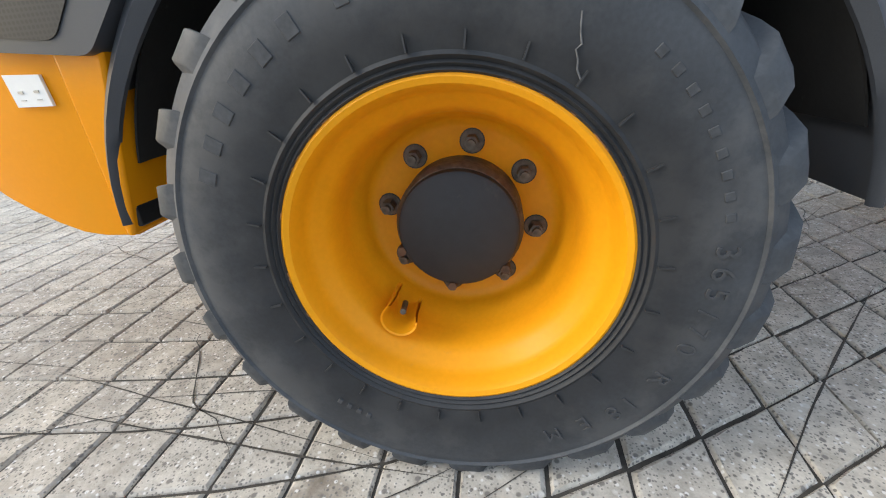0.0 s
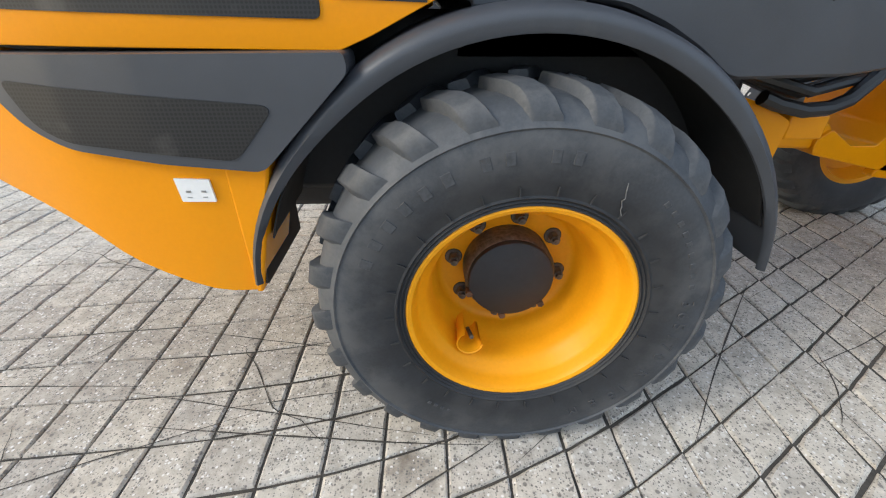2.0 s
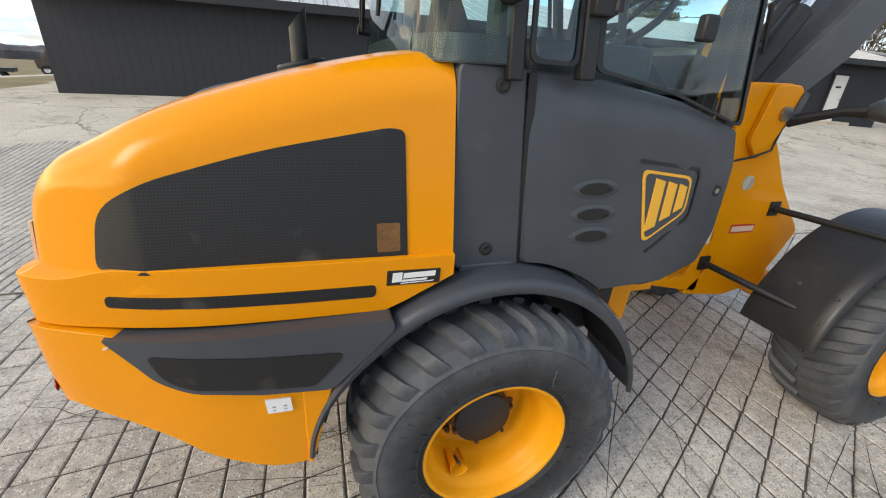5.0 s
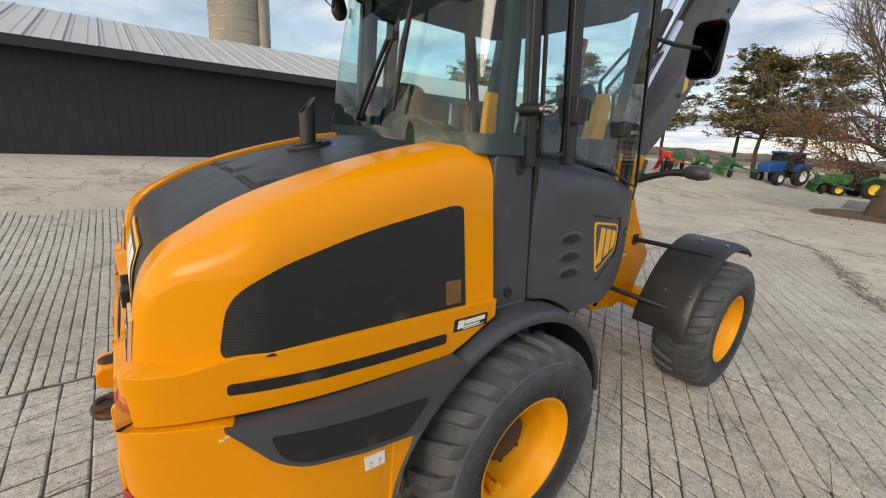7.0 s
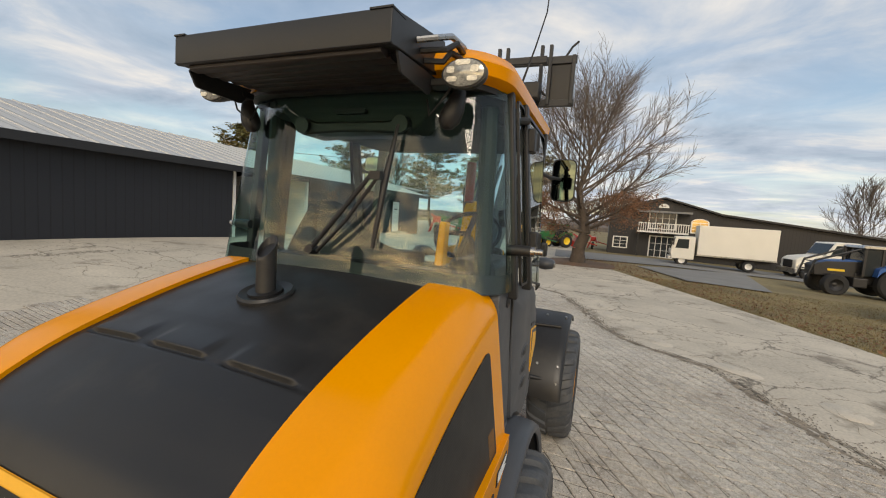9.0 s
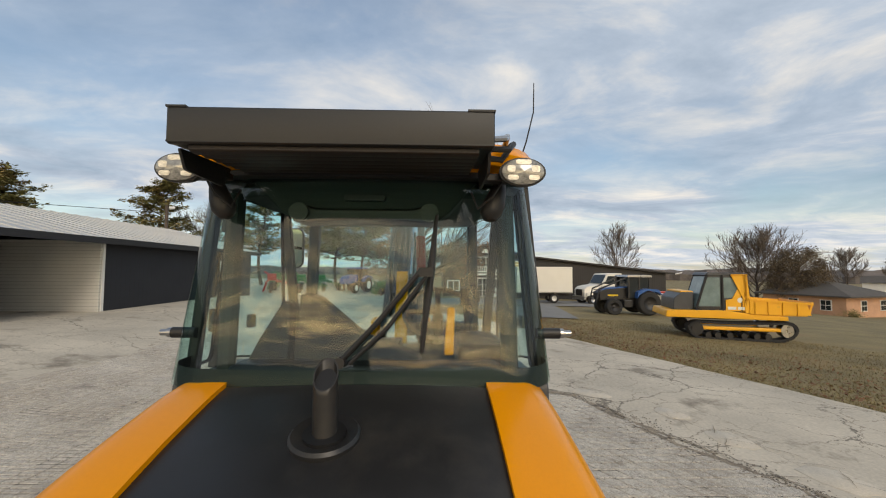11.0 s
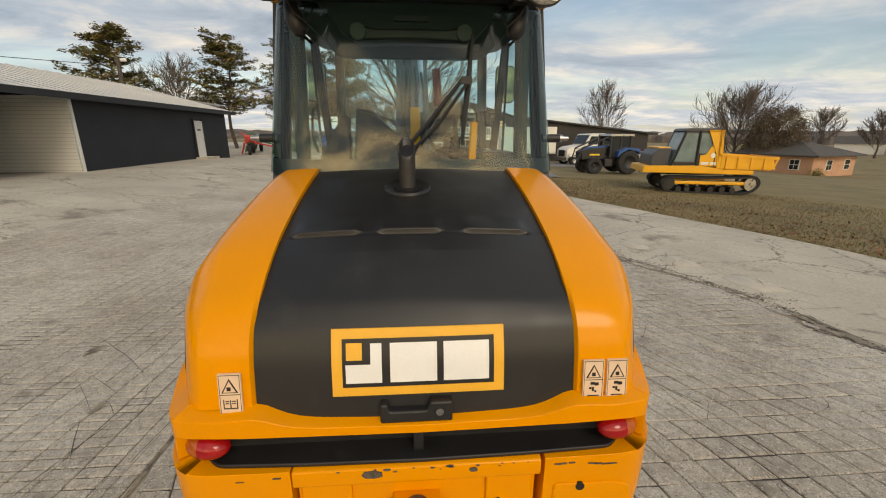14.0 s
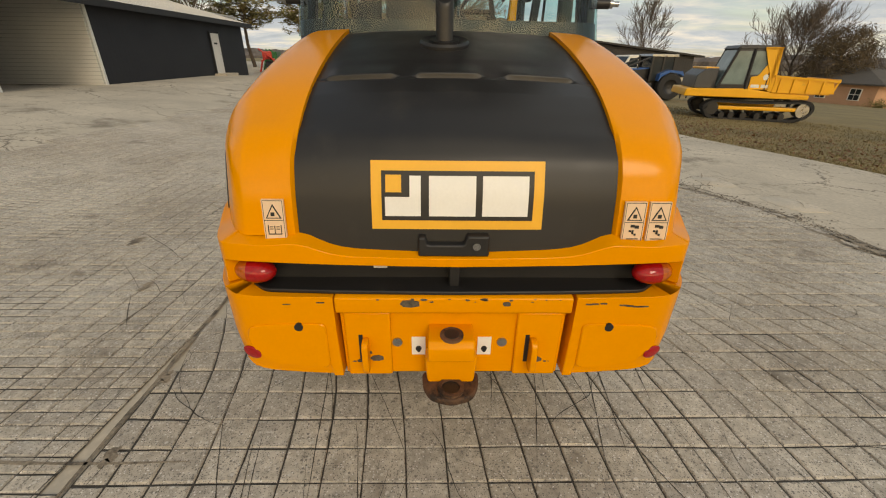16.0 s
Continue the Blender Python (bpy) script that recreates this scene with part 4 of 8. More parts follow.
    for i in range(8):
        a = radians(-10 + 45 * i)
        m = Matrix.Translation((0.143 * math.cos(a), 0.034, 0.143 * math.sin(a)))
        if nut is None:
            nut = part("wheel_nut", nb, NUTS, w, "weathered steel wheel nut", 20)
            nut.matrix_local = m
        else:
            same("wheel_nut", nut, w, m)
        # flat black disc on the rim floor, slightly wider than the nut's washer
        part("nut_black_disc", rod((0.143 * math.cos(a), 0.2105, 0.143 * math.sin(a)), (0.143 * math.cos(a), 0.214, 0.143 * math.sin(a)), 0.023, n=20), BLACK, w, "", 0)
    a = radians(233)
    vx, vz = 0.178 * math.cos(a), 0.178 * math.sin(a)
    arc = [radians(233 - 118 + 236 * i / 14) for i in range(15)]
    rings = [[Vector((vx + r * math.cos(b), y, vz + r * math.sin(b))) for b in arc] for r, y in ((0.024, 0.150), (0.026, 0.085), (0.031, 0.058), (0.034, 0.056), (0.030, 0.085), (0.029, 0.150))]
    part("valve_guard", loft(rings, closed=False), WHEELY, w, "", 40)
    part("valve", rod((vx, 0.115, vz), (vx + 0.006, 0.070, vz + 0.009), 0.0055, n=12), NUTS, w, "metal valve stem", 40)
    # chipped paint along the rim edge
    for k in range(22):
        a = radians(random.choice((random.uniform(25, 75), random.uniform(120, 205))))
        da = random.uniform(0.006, 0.03)
        pts = [(r * math.cos(a + d), r * math.sin(a + d)) for r, d in ((0.2605, -da), (0.2640, -da * 0.7), (0.2642, da * 0.8), (0.2612, da))]
        part("chip", prism(pts, -0.0016, 0.006), RIMCHIP, w, "", 0)
    return w, t


def tyre_text(t, text, a0, r, size, gap, material):
    """Raised letters set round the sidewall, read from outside; a0: angle of the first one."""
    a = a0
    for ch in text:
        if ch != " ":
            cu = bpy.data.curves.new("letter", "FONT")
            cu.body, cu.size, cu.extrude, cu.align_x = ch, size, 0.0012, "CENTER"
            tmp = bpy.data.objects.new("tmp", cu)
            me = bpy.data.meshes.new_from_object(tmp)
            bpy.data.objects.remove(tmp)
            me.materials.append(material)
            ob = new("letter", me)
            ob.parent = t
            y = -0.0186 if r > 0.33 else -0.0165
            ob.matrix_local = Matrix.Rotation(-a, 4, "Y") @ Matrix.Translation((r, y, 0)) @ Matrix.Rotation(math.pi / 2, 4, "Y") @ Matrix.Rotation(math.pi / 2, 4, "X")
        a -= gap


def tyre_bars(t, a0, a1, r0, r1, n):
    """Plain raised bars in place of a maker's lettering."""
    for i in range(n):
        s = a0 + (a1 - a0) * i / n
        e = s + (a1 - a0) / n * 0.42
        pts = []
        for k in range(4):
            a = s + (e - s) * k / 3
            pts.append((r0 * math.cos(a), r0 * math.sin(a)))
        for k in range(3, -1, -1):
            a = s + (e - s) * k / 3
            pts.append((r1 * math.cos(a), r1 * math.sin(a)))
        part("bar", prism(pts, -0.0192, -0.014), LETTER, t, "", 0, 0.0008, 1)


LETTER = mat("scuffed_raised_rubber", (0.052, 0.055, 0.060), 0.75, vary=0.3, grain=40)
rear, rear_tyre = wheel((0.008, -WY, WZ), 0)
tyre_bars(rear_tyre, radians(158), radians(112), 0.352, 0.378, 6)
tyre_bars(rear_tyre, radians(108), radians(94), 0.352, 0.378, 2)
tyre_bars(rear_tyre, radians(88), radians(75), 0.352, 0.378, 2)
tyre_bars(rear_tyre, radians(48), radians(8), 0.36, 0.372, 9)
tyre_bars(rear_tyre, radians(-118), radians(-131), 0.335, 0.345, 4)
tyre_text(rear_tyre, "365/70 R 18", radians(4), 0.352, 0.042, radians(5.0), LETTER)
tyre_text(rear_tyre, "E M", radians(-54), 0.345, 0.038, radians(4.6), LETTER)
front, front_tyre = wheel((WX, -WY, WZ), 0)
wheel((0.008, WY, WZ), 180)
wheel((WX, WY, WZ), 180)
# the scratch on the sidewall
SCUFF = mat("scuffed_pale_rubber", (0.15, 0.15, 0.15), 0.9, vary=0.3, grain=60)
sc = [(0.352, 62.5), (0.335, 61), (0.325, 59.5), (0.318, 60), (0.310, 58.5), (0.302, 57.5), (0.295, 55.5)]
part("scratch", pipe([(r * math.cos(radians(a)), -0.0175 + 0.0025 * (r < 0.33) + 0.003 * (r < 0.305), r * math.sin(radians(a))) for r, a in sc], 0.0011, 6), SCUFF, rear_tyre, "pale scratch")


SOOT = mat("splashed_black", (0.010, 0.010, 0.010), 0.75, vary=0.3, grain=20, bump=0.2, dirt=(0.10, 0.095, 0.085), dirt_at=0.66, dirt_scale=22)


# mudguards
def mudguard(cx, cz, sd, a0, a1, inner, R=0.59):
    k = R - 0.59
    sec = [(0.553 + k, 0.796), (0.575 + k, 0.806), (0.590 + k, 0.800), (0.600 + k, 0.780), (0.606 + k, 0.74), (0.610 + k, inner), (0.598 + k, inner), (0.592 + k, 0.74), (0.585 + k, 0.775), (0.568 + k, 0.788), (0.553 + k, 0.788)]
    rings, lining = [], []
    for i in range(49):
        f = i / 48
        a = radians(a0 + (a1 - a0) * f)
        lip = 0.45 + 0.55 * ease(min(f, 1 - f) / 0.30)
        out = 0.018 * ease((f - 0.75) / 0.22)
        rings.append([Vector((cx + (r2 + out) * math.cos(a), sd * y, cz + (r2 + out) * math.sin(a))) for r2, y in [(R + 0.01 - (R + 0.01 - r) * (lip if y > 0.75 else 1), y) for r, y in sec]])
        if 2 < i < 46:
            lining.append([Vector((cx + r * math.cos(a), sd * y, cz + r * math.sin(a))) for r, y in ((0.590 + k, inner), (0.586 + k, 0.74), (0.580 + k, 0.772), (0.576 + k, 0.772), (0.580 + k, 0.735), (0.584 + k, inner))])
    g = part("mudguard", loft(rings), GREY if cx < 1 else BONNET, loader, "dark grey plastic mudguard", 50)
    part("lining", loft(lining), SOOT, g, "mud-splashed black inside", 50)
    return g


for sd in (-1, 1):
    mudguard(0.015, 0.468, sd, 5, 176, 0.50)
    ff = mudguard(WX, WZ, sd, 55, 174, 0.455, 0.615)
    for a in (150, 162, 100):
        for y in (0.60, 0.76):
            r = 0.632
            c = Vector((WX + r * math.cos(radians(a)), sd * y, WZ + r * math.sin(radians(a))))
            n = Vector((math.cos(radians(a)), 0, math.sin(radians(a))))
            part("bolt", rod(c - n * 0.012, c + n * 0.010, 0.011, n=8), STEEL, ff, "", 30)
    for p0, p1 in (((1.93, 0.20, 1.03), (1.975, 0.74, 1.04)), ((1.541, 0.21, 0.725), (1.672, 0.72, 0.672))):
        st = part("mudguard_stay", rod((p0[0], sd * p0[1], p0[2]), (p1[0], sd * p1[1], p1[2]), 0.018, n=12), BLACK, loader, "black steel mudguard stay", 40)
        part("stay_foot", box(p0[0] - 0.035, p0[0] + 0.035, min(sd * 0.205, sd * 0.215), max(sd * 0.205, sd * 0.215), p0[2] - 0.04, p0[2] + 0.04), BLACK, st, "", 0)

# cab base panels
for sd in (-1, 1):
    pts = soften([(-0.148, 1.66), (0.05, 1.655), (0.088, 1.06), (-0.10, 1.055), (-0.148, 1.10)], [0.03, 0.02, 0.02, 0.02, 0.02])
    pp = part("pillar_panel", loft([[Vector((x, sd * (y - 0.034 * (z - 1.136)), z)) for x, z in pts] for y in (0.40, 0.685, 0.692)]), GREY, loader, "dark grey plastic corner panel", 40, 0.014, 3)
    part("panel_rib", box(-0.112, 0.07, min(sd * 0.68, sd * 0.70), max(sd * 0.68, sd * 0.70), 1.06, 1.085), GREY, pp, "", 40, 0.006)
    for x, z in ((-0.021, 1.607), (-0.03, 1.133)):
        y = 0.694 - 0.034 * (z - 1.136)
        part("panel_screw", revolve([(0.021, 0.0), (0.021, 0.008), (0.013, 0.004), (0.001, 0.004), (0.001, -0.0), (0.012, -0.003)], 20), BLACK, pp, "", 30).matrix_local = pose(x, sd * y - (0.002 if sd < 0 else -0.002), z, 0, 0, 0 if sd < 0 else 180)
    prof = [(0.055, 1.650), (0.30, 1.640), (0.60, 1.588), (0.945, 1.497), (1.02, 1.36), (1.035, 1.10), (0.985, 0.955), (0.70, 0.935), (0.44, 0.930), (0.36, 0.985), (0.27, 1.032), (0.18, 1.065), (0.098, 1.075)]
    sm = soften(prof, 0.022, 3)

    def flank(x, z, d=0.0):
        """The outside of the moulded side panel: flat, then drawn in towards the front and above its crease."""
        y = 0.703 - 0.04 * max(0.0, x - 0.46) - 0.30 * max(0.0, x - 0.72)
        crease = 1.563 - 0.06 * x
        y -= 0.42 * max(0.0, z - crease) + 0.10 * max(0.0, 1.06 - z)
        return Vector((x, sd * (y + d), z))
    # outer skin as a clipped grid, so that the drawn-in front and the crease show
    rings = [[Vector((x, sd * 0.42, z)) for x, z in sm], [flank(x, z, -0.012) for x, z in sm], [flank(0.5 + (x - 0.5) * 0.985, 1.3 + (z - 1.3) * 0.98, 0.0) for x, z in sm]]
    bm = loft(rings, caps=False)
    base = [v for v in bm.verts][-len(sm):]
    prev = base
    for k in (0.85, 0.70, 0.55, 0.40, 0.25, 0.1):
        cur = []
        for x, z in sm:
            X, Z = 0.5 + (x - 0.5) * 0.985 * k, 1.3 + (z - 1.3) * 0.98 * k
            cur.append(bm.verts.new(flank(X, Z)))
        for i in range(len(sm)):
            j = (i + 1) % len(sm)
            bm.faces.new((prev[i], prev[j], cur[j], cur[i]))
        prev = cur
    bm.faces.new(prev)
    sp = part("side_panel", bm, GREY, loader, "dark grey moulded side panel", 25)
    # scooped vents
    for cx, cz in ((0.325, 1.318), (0.333, 1.234), (0.342, 1.157)):
        for w, h, d, mt in ((0.095, 0.036, 0.003, GREY), (0.070, 0.024, 0.006, INK)):
            ring = [(cx + w * math.cos(a), cz + h * math.sin(a)) for a in [2 * math.pi * i / 28 for i in range(28)]]
            inner = [(cx + w * 0.86 * math.cos(a), cz + h * 0.78 * math.sin(a)) for a in [2 * math.pi * i / 28 for i in range(28)]]
            bm = loft([[flank(x, z, -0.004) for x, z in ring], [flank(x, z, d) for x, z in inner]])
            part("vent_lip" if mt == GREY else "vent_scoop", bm, mt, sp, "", 60)
    # emblem outline with three plain bars
    oc = [(0.487, 1.380), (0.712, 1.350), (0.722, 1.222), (0.562, 1.115)]
    cxm, czm = sum(p[0] for p in oc) / 4, sum(p[1] for p in oc) / 4
    def shrink(k):
        return [(cxm + (x - cxm) * k, czm + (z - czm) * k) for x, z in soften(oc, 0.03, 4)]
    em = part("emblem", loft([[flank(x, z, -0.003) for x, z in shrink(1)], [flank(x, z, 0.004) for x, z in shrink(1)]]), PLATEY, sp, "yellow outlined emblem", 30)
    part("field", loft([[flank(x, z, 0.002) for x, z in shrink(0.90)], [flank(x, z, 0.0052) for x, z in shrink(0.90)]]), GREY, em, "", 30)
    for x0, x1, z0, z1 in ((0.553, 0.597, 1.148, 1.350), (0.611, 0.652, 1.184, 1.338), (0.664, 0.700, 1.212, 1.328)):
        q = [(x0, z0 + 0.012), (x1, z0 + 0.03), (x1 - 0.004, z1 - 0.012), (x0 - 0.004, z1)]
        part("bar", loft([[flank(x, z, 0.004) for x, z in q], [flank(x, z, 0.0068) for x, z in q]]), PLATEY, em, "", 0)
    # pressed step round the emblem
    for bar in (((0.470, 1.414), (0.742, 1.378), (0.738, 1.366), (0.470, 1.402)), ((0.742, 1.378), (0.762, 1.360), (0.770, 1.215), (0.760, 1.213), (0.752, 1.352), (0.738, 1.366)), ((0.770, 1.215), (0.758, 1.190), (0.590, 1.072), (0.584, 1.080), (0.748, 1.198), (0.760, 1.213))):
        mx, mz = sum(p[0] for p in bar) / len(bar), sum(p[1] for p in bar) / len(bar)
        part("panel_step", loft([[flank(x, z, -0.004) for x, z in bar], [flank(mx + (x - mx) * 0.985, mz + (z - mz) * 0.96, 0.0035) for x, z in bar]]), BLACK, sp, "", 30)
    part("panel_lock", rod(flank(0.924, 1.276, -0.01), flank(0.924, 1.276, 0.006), 0.022, n=20), BLACK, sp, "", 30)
    part("lock_pin", rod(flank(0.924, 1.276, 0.0), flank(0.924, 1.276, 0.009), 0.010, n=14), STEEL, sp, "", 30)
    # gap and hinge line behind the panel
    part("panel_gap", loft([[Vector((x, sd * 0.66, z)) for x, z in ((0.05, 1.64), (0.075, 1.64), (0.112, 1.06), (0.085, 1.06))], [Vector((x, sd * 0.684, z)) for x, z in ((0.05, 1.64), (0.075, 1.64), (0.112, 1.06), (0.085, 1.06))]]), BLACK, loader, "", 0)
part("belly", box(-0.12, 0.95, -0.50, 0.50, 0.96, 1.60), BLACK, loader, "", 0)
hb = part("hose", pipe([(0.55, -0.52, 0.955), (0.75, -0.50, 0.935), (0.95, -0.46, 0.955), (1.15, -0.40, 0.99), (1.45, -0.22, 1.08)], 0.018, 8), HOSE, loader, "black hydraulic hose")
part("hose", pipe([(0.50, -0.46, 0.95), (0.8, -0.44, 0.90), (1.05, -0.38, 0.93), (1.45, -0.2, 0.98)], 0.016, 8), HOSE, loader)
part("front_frame", prism(soften([(1.19, 0.615), (1.185, 0.665), (1.23, 0.705), (1.325, 0.645), (1.42, 0.645), (1.455, 0.71), (1.45, 0.84), (1.52, 0.95), (1.55, 0.90), (1.55, 0.54), (1.46, 0.557), (1.33, 0.585)], 0.012), -0.205, 0.205), YELLOW, loader, "yellow articulated front frame", 40, 0.008)
part("frame_joint", prism(soften([(0.62, 0.66), (0.62, 0.86), (0.84, 0.82), (1.24, 0.72), (1.24, 0.63), (0.9, 0.64)], 0.03), -0.19, 0.19), YELLOW, loader, "yellow steel frame joint", 40, 0.01)
for sd in (-1, 1):
    part("frame_post", prism(soften([(0.36, 0.93), (0.47, 0.90), (0.735, 0.84), (0.835, 0.79), (0.82, 0.595), (0.715, 0.70), (0.56, 0.81)], 0.015), sd * 0.42, sd * 0.45), YELLOW, loader, "yellow steel bracket", 40, 0.006)
    part("rubber_flap", prism(soften([(0.63, 0.765), (0.72, 0.812), (0.715, 0.70)], 0.006), sd * 0.45, sd * 0.458), BLACK, loader, "black triangular flap", 30)
    part("cross_bracket", box(0.86, 0.98, min(sd * 0.20, sd * 0.42), max(sd * 0.20, sd * 0.42), 0.73, 0.80), YELLOW, loader, "", 40, 0.006)
    part("hose", pipe([(0.70, sd * 0.48, 0.86), (0.75, sd * 0.48, 0.842), (0.83, sd * 0.48, 0.826), (0.90, sd * 0.475, 0.830), (0.96, sd * 0.465, 0.850), (1.03, sd * 0.44, 0.90), (1.12, sd * 0.40, 0.96)], 0.020, 10), HOSE, loader, "thick black corrugated hose")
    for k in range(3):
        part("hose", pipe([(0.60, sd * (0.50 - 0.04 * k), 0.93), (0.82, sd * (0.49 - 0.04 * k), 0.875 - 0.012 * k), (1.02, sd * (0.42 - 0.03 * k), 0.90), (1.20, sd * 0.30, 0.97 + 0.03 * k), (1.42, sd * 0.19, 1.04 + 0.05 * k)], 0.014, 8), HOSE, loader)

# ---- cab ----
part("cab_floor", box(-0.10, 0.84, -0.50, 0.50, 1.58, 1.62), LINER, loader)


def cab_half(z):
    return 0.702 - 0.100 * (z - 1.70)


def cab_plan(z):
    """Half plan of the rear window, from the middle to the rear pillar."""
    k = (z - 1.69) / 0.70
    w, b = cab_half(z) - 0.012, -0.275 + 0.085 * k
    pts = [(b, 0.0), (b + 0.002, 0.15), (b + 0.008, 0.30), (b + 0.02, 0.42)]
    for i in range(9):
        a = math.pi / 2 * i / 8
        pts.append((b + 0.03 + 0.17 * (1 - math.cos(a)), w - 0.20 + 0.20 * math.sin(a)))
    pts.append((-0.02, w))
    return pts


def window(z0, z1, n, material, name, label, off=0.0, parent=None):
    rows = []
    for j in range(n + 1):
        z = z0 + (z1 - z0) * j / n
        h = cab_plan(z)
        full = [(x, -y) for x, y in h[:0:-1]] + h
        rows.append([Vector((x + off, y * (1 - off * 1.5), z)) for x, y in full])
    return part(name, loft(rows, closed=False), material, parent or loader, label, 60)


rw = window(1.66, 2.42, 10, GLASS, "rear_window", "curved tinted rear window reflecting the evening sky")
rw.visible_shadow = False
window(1.655, 1.725, 2, BLACK, "black_edge", "black lower window edge", 0.006, rw)
window(2.375, 2.43, 2, BLACK, "black_edge", "black upper window edge", 0.006, rw)
part("cab_sill", loft([[Vector((x + 0.03, y * 0.88, z)) for x, y in [(a, -b) for a, b in cab_plan(1.67)[:0:-1]] + cab_plan(1.67) + [(0.0, 0.3), (0.0, -0.3)]] for z in (1.60, 1.675)]), BLACK, loader, "", 30)
rings = []
for z, o in ((2.405, 0.02), (2.42, 0.055), (2.46, 0.065), (2.50, 0.04), (2.525, -0.05), (2.53, -0.20)):
    rings.append([Vector((x, y, z)) for x, y in rounded(1.24 + 2 * o, 1.18 + 2 * o, 0.22 + o * 0.5, 8, 0.40, 0)])
part("roof", loft(rings), YELLOW, loader, "yellow rounded cab roof", 50)
part("roof_seal", prism(rounded(1.26, 1.20, 0.22, 8, 0.40, 0), 2.385, 2.41, "z"), BLACK, loader, "", 40)
part("headliner", prism(rounded(1.10, 1.0, 0.15, 6, 0.40, 0), 2.33, 2.385, "z"), LINER, loader, "dark cab headliner", 40, 0.02)
for y in (-0.27, 0.27):
    part("speaker", rod((-0.176, y * 0.87, 2.268), (-0.13, y * 0.87, 2.270), 0.034, n=24), INK, loader, "", 40)
# sloping liner behind the window, with a black speaker bar along its foot
part("rear_header", loft([[Vector((x + d, y, z)) for x, y, z in ((-0.168, -0.42, 2.395), (-0.168, 0.42, 2.395), (-0.140, 0.31, 2.275), (-0.130, 0.27, 2.248), (-0.130, -0.27, 2.248), (-0.140, -0.31, 2.275))] for d in (0.0, 0.14)]), LINER, loader, "dark green cab liner", 40, 0.008)
part("speaker_bar", prism(soften([(-0.255, 2.232), (-0.12, 2.240), (0.0, 2.243), (0.12, 2.240), (0.255, 2.232), (0.275, 2.262), (0.235, 2.300), (0.17, 2.284), (-0.17, 2.284), (-0.235, 2.300), (-0.275, 2.262)], 0.015, 4), -0.158, 0.0, "x"), BLACK, loader, "black speaker bar", 40, 0.008)
part("cab_light", prism(rounded(0.15, 0.022, 0.010, 5, 0.0, 2.322), -0.172, -0.150, "x"), BLACK, loader, "", 30)


def post(p0, p1, wx, wy, sd, material=BLACK, name="pillar"):
    bm = loft([[Vector((p[0] + dx * wx, sd * p[1] + dy * wy, p[2])) for dx, dy in ((-1, -1), (1, -1), (1, 1), (-1, 1))] for p in (p0, p1)])
    return part(name, bm, material, loader, "", 40, 0.006)


for sd in (-1, 1):
    post((0.0, cab_half(1.62) - 0.02, 1.62), (0.0, cab_half(2.42) - 0.02, 2.42), 0.022, 0.020, sd)
    post((0.205, cab_half(1.63), 1.63), (0.195, cab_half(2.42), 2.42), 0.024, 0.02, sd)
    post((0.93, 0.57, 1.47), (0.79, cab_half(2.42), 2.42), 0.022, 0.025, sd)
    post((0.86, 0.50, 1.47), (0.98, 0.50, 2.42), 0.03, 0.03, sd)
    # door glass with its dark rim
    def shell(pts, d):
        return [Vector((x, sd * (min(cab_half(z), 0.735 - 0.20 * max(0, x - 0.45) * (1 if z < 1.9 else 0.4)) + d), z)) for x, z in pts]
    for nm, pts in (("quarter_window", [(0.03, 1.665), (0.178, 1.662), (0.172, 2.40), (0.03, 2.40)]), ("door_window", [(0.232, 1.655), (0.50, 1.61), (0.91, 1.51), (0.77, 2.40), (0.222, 2.40)])):
        sp2 = soften(pts, 0.03, 4)
        bm = bmesh.new()
        bm.faces.new([bm.verts.new(p) for p in shell(sp2, 0.004)])
        g = part(nm, bm, CLEAR, loader, "clear cab window", 0)
        g.visible_shadow = False
        cx, cz = sum(p[0] for p in sp2) / len(sp2), sum(p[1] for p in sp2) / len(sp2)
        inn = [(cx + (x - cx) * (0.94 if nm[0] == "d" else 0.82), cz + (z - cz) * 0.97) for x, z in sp2]
        bm = loft([shell(inn, 0.0), shell(sp2, 0.0), shell(sp2, 0.010), shell(inn, 0.010)], caps=False)
        part("window_frame", bm, BLACK, g, "black window frame", 30)
    # door hinges and the bolt on the pillar
    for z in (1.834, 2.273):
        y = cab_half(z) + 0.012
        hg = part("hinge", box(0.185, 0.25, min(sd * y, sd * (y + 0.035)), max(sd * y, sd * (y + 0.035)), z - 0.05, z + 0.05), BLACK, loader, "black door hinge", 40, 0.006)
        part("hinge_pin", rod((0.255, sd * (y + 0.03), z - 0.035), (0.255, sd * (y + 0.03), z + 0.04), 0.014, n=12), BLACK, hg)
    y = cab_half(1.815)
    hp = part("door_stop", rod((-0.03, sd * (y - 0.03), 1.815), (-0.03, sd * (y + 0.06), 1.815), 0.021, n=16), BLACK, loader, "black door catch peg")
    part("peg_collar", rod((-0.03, sd * (y + 0.035), 1.815), (-0.03, sd * (y + 0.075), 1.815), 0.019, n=16), STEEL, hp)
    part("peg_tip", rod((-0.03, sd * (y + 0.06), 1.815), (-0.03, sd * (y + 0.105), 1.815), 0.012, n=12), STEEL, hp)
    part("door_catch", box(0.55, 0.60, min(sd * 0.70, sd * 0.735), max(sd * 0.70, sd * 0.735), 1.75, 1.82), BLACK, loader, "", 40, 0.008)
    # upper handle bar by the roof corner
    part("grab_stub", rod((0.08, sd * 0.60, 2.33), (0.16, sd * 0.66, 2.345), 0.016, n=10), BLACK, loader)

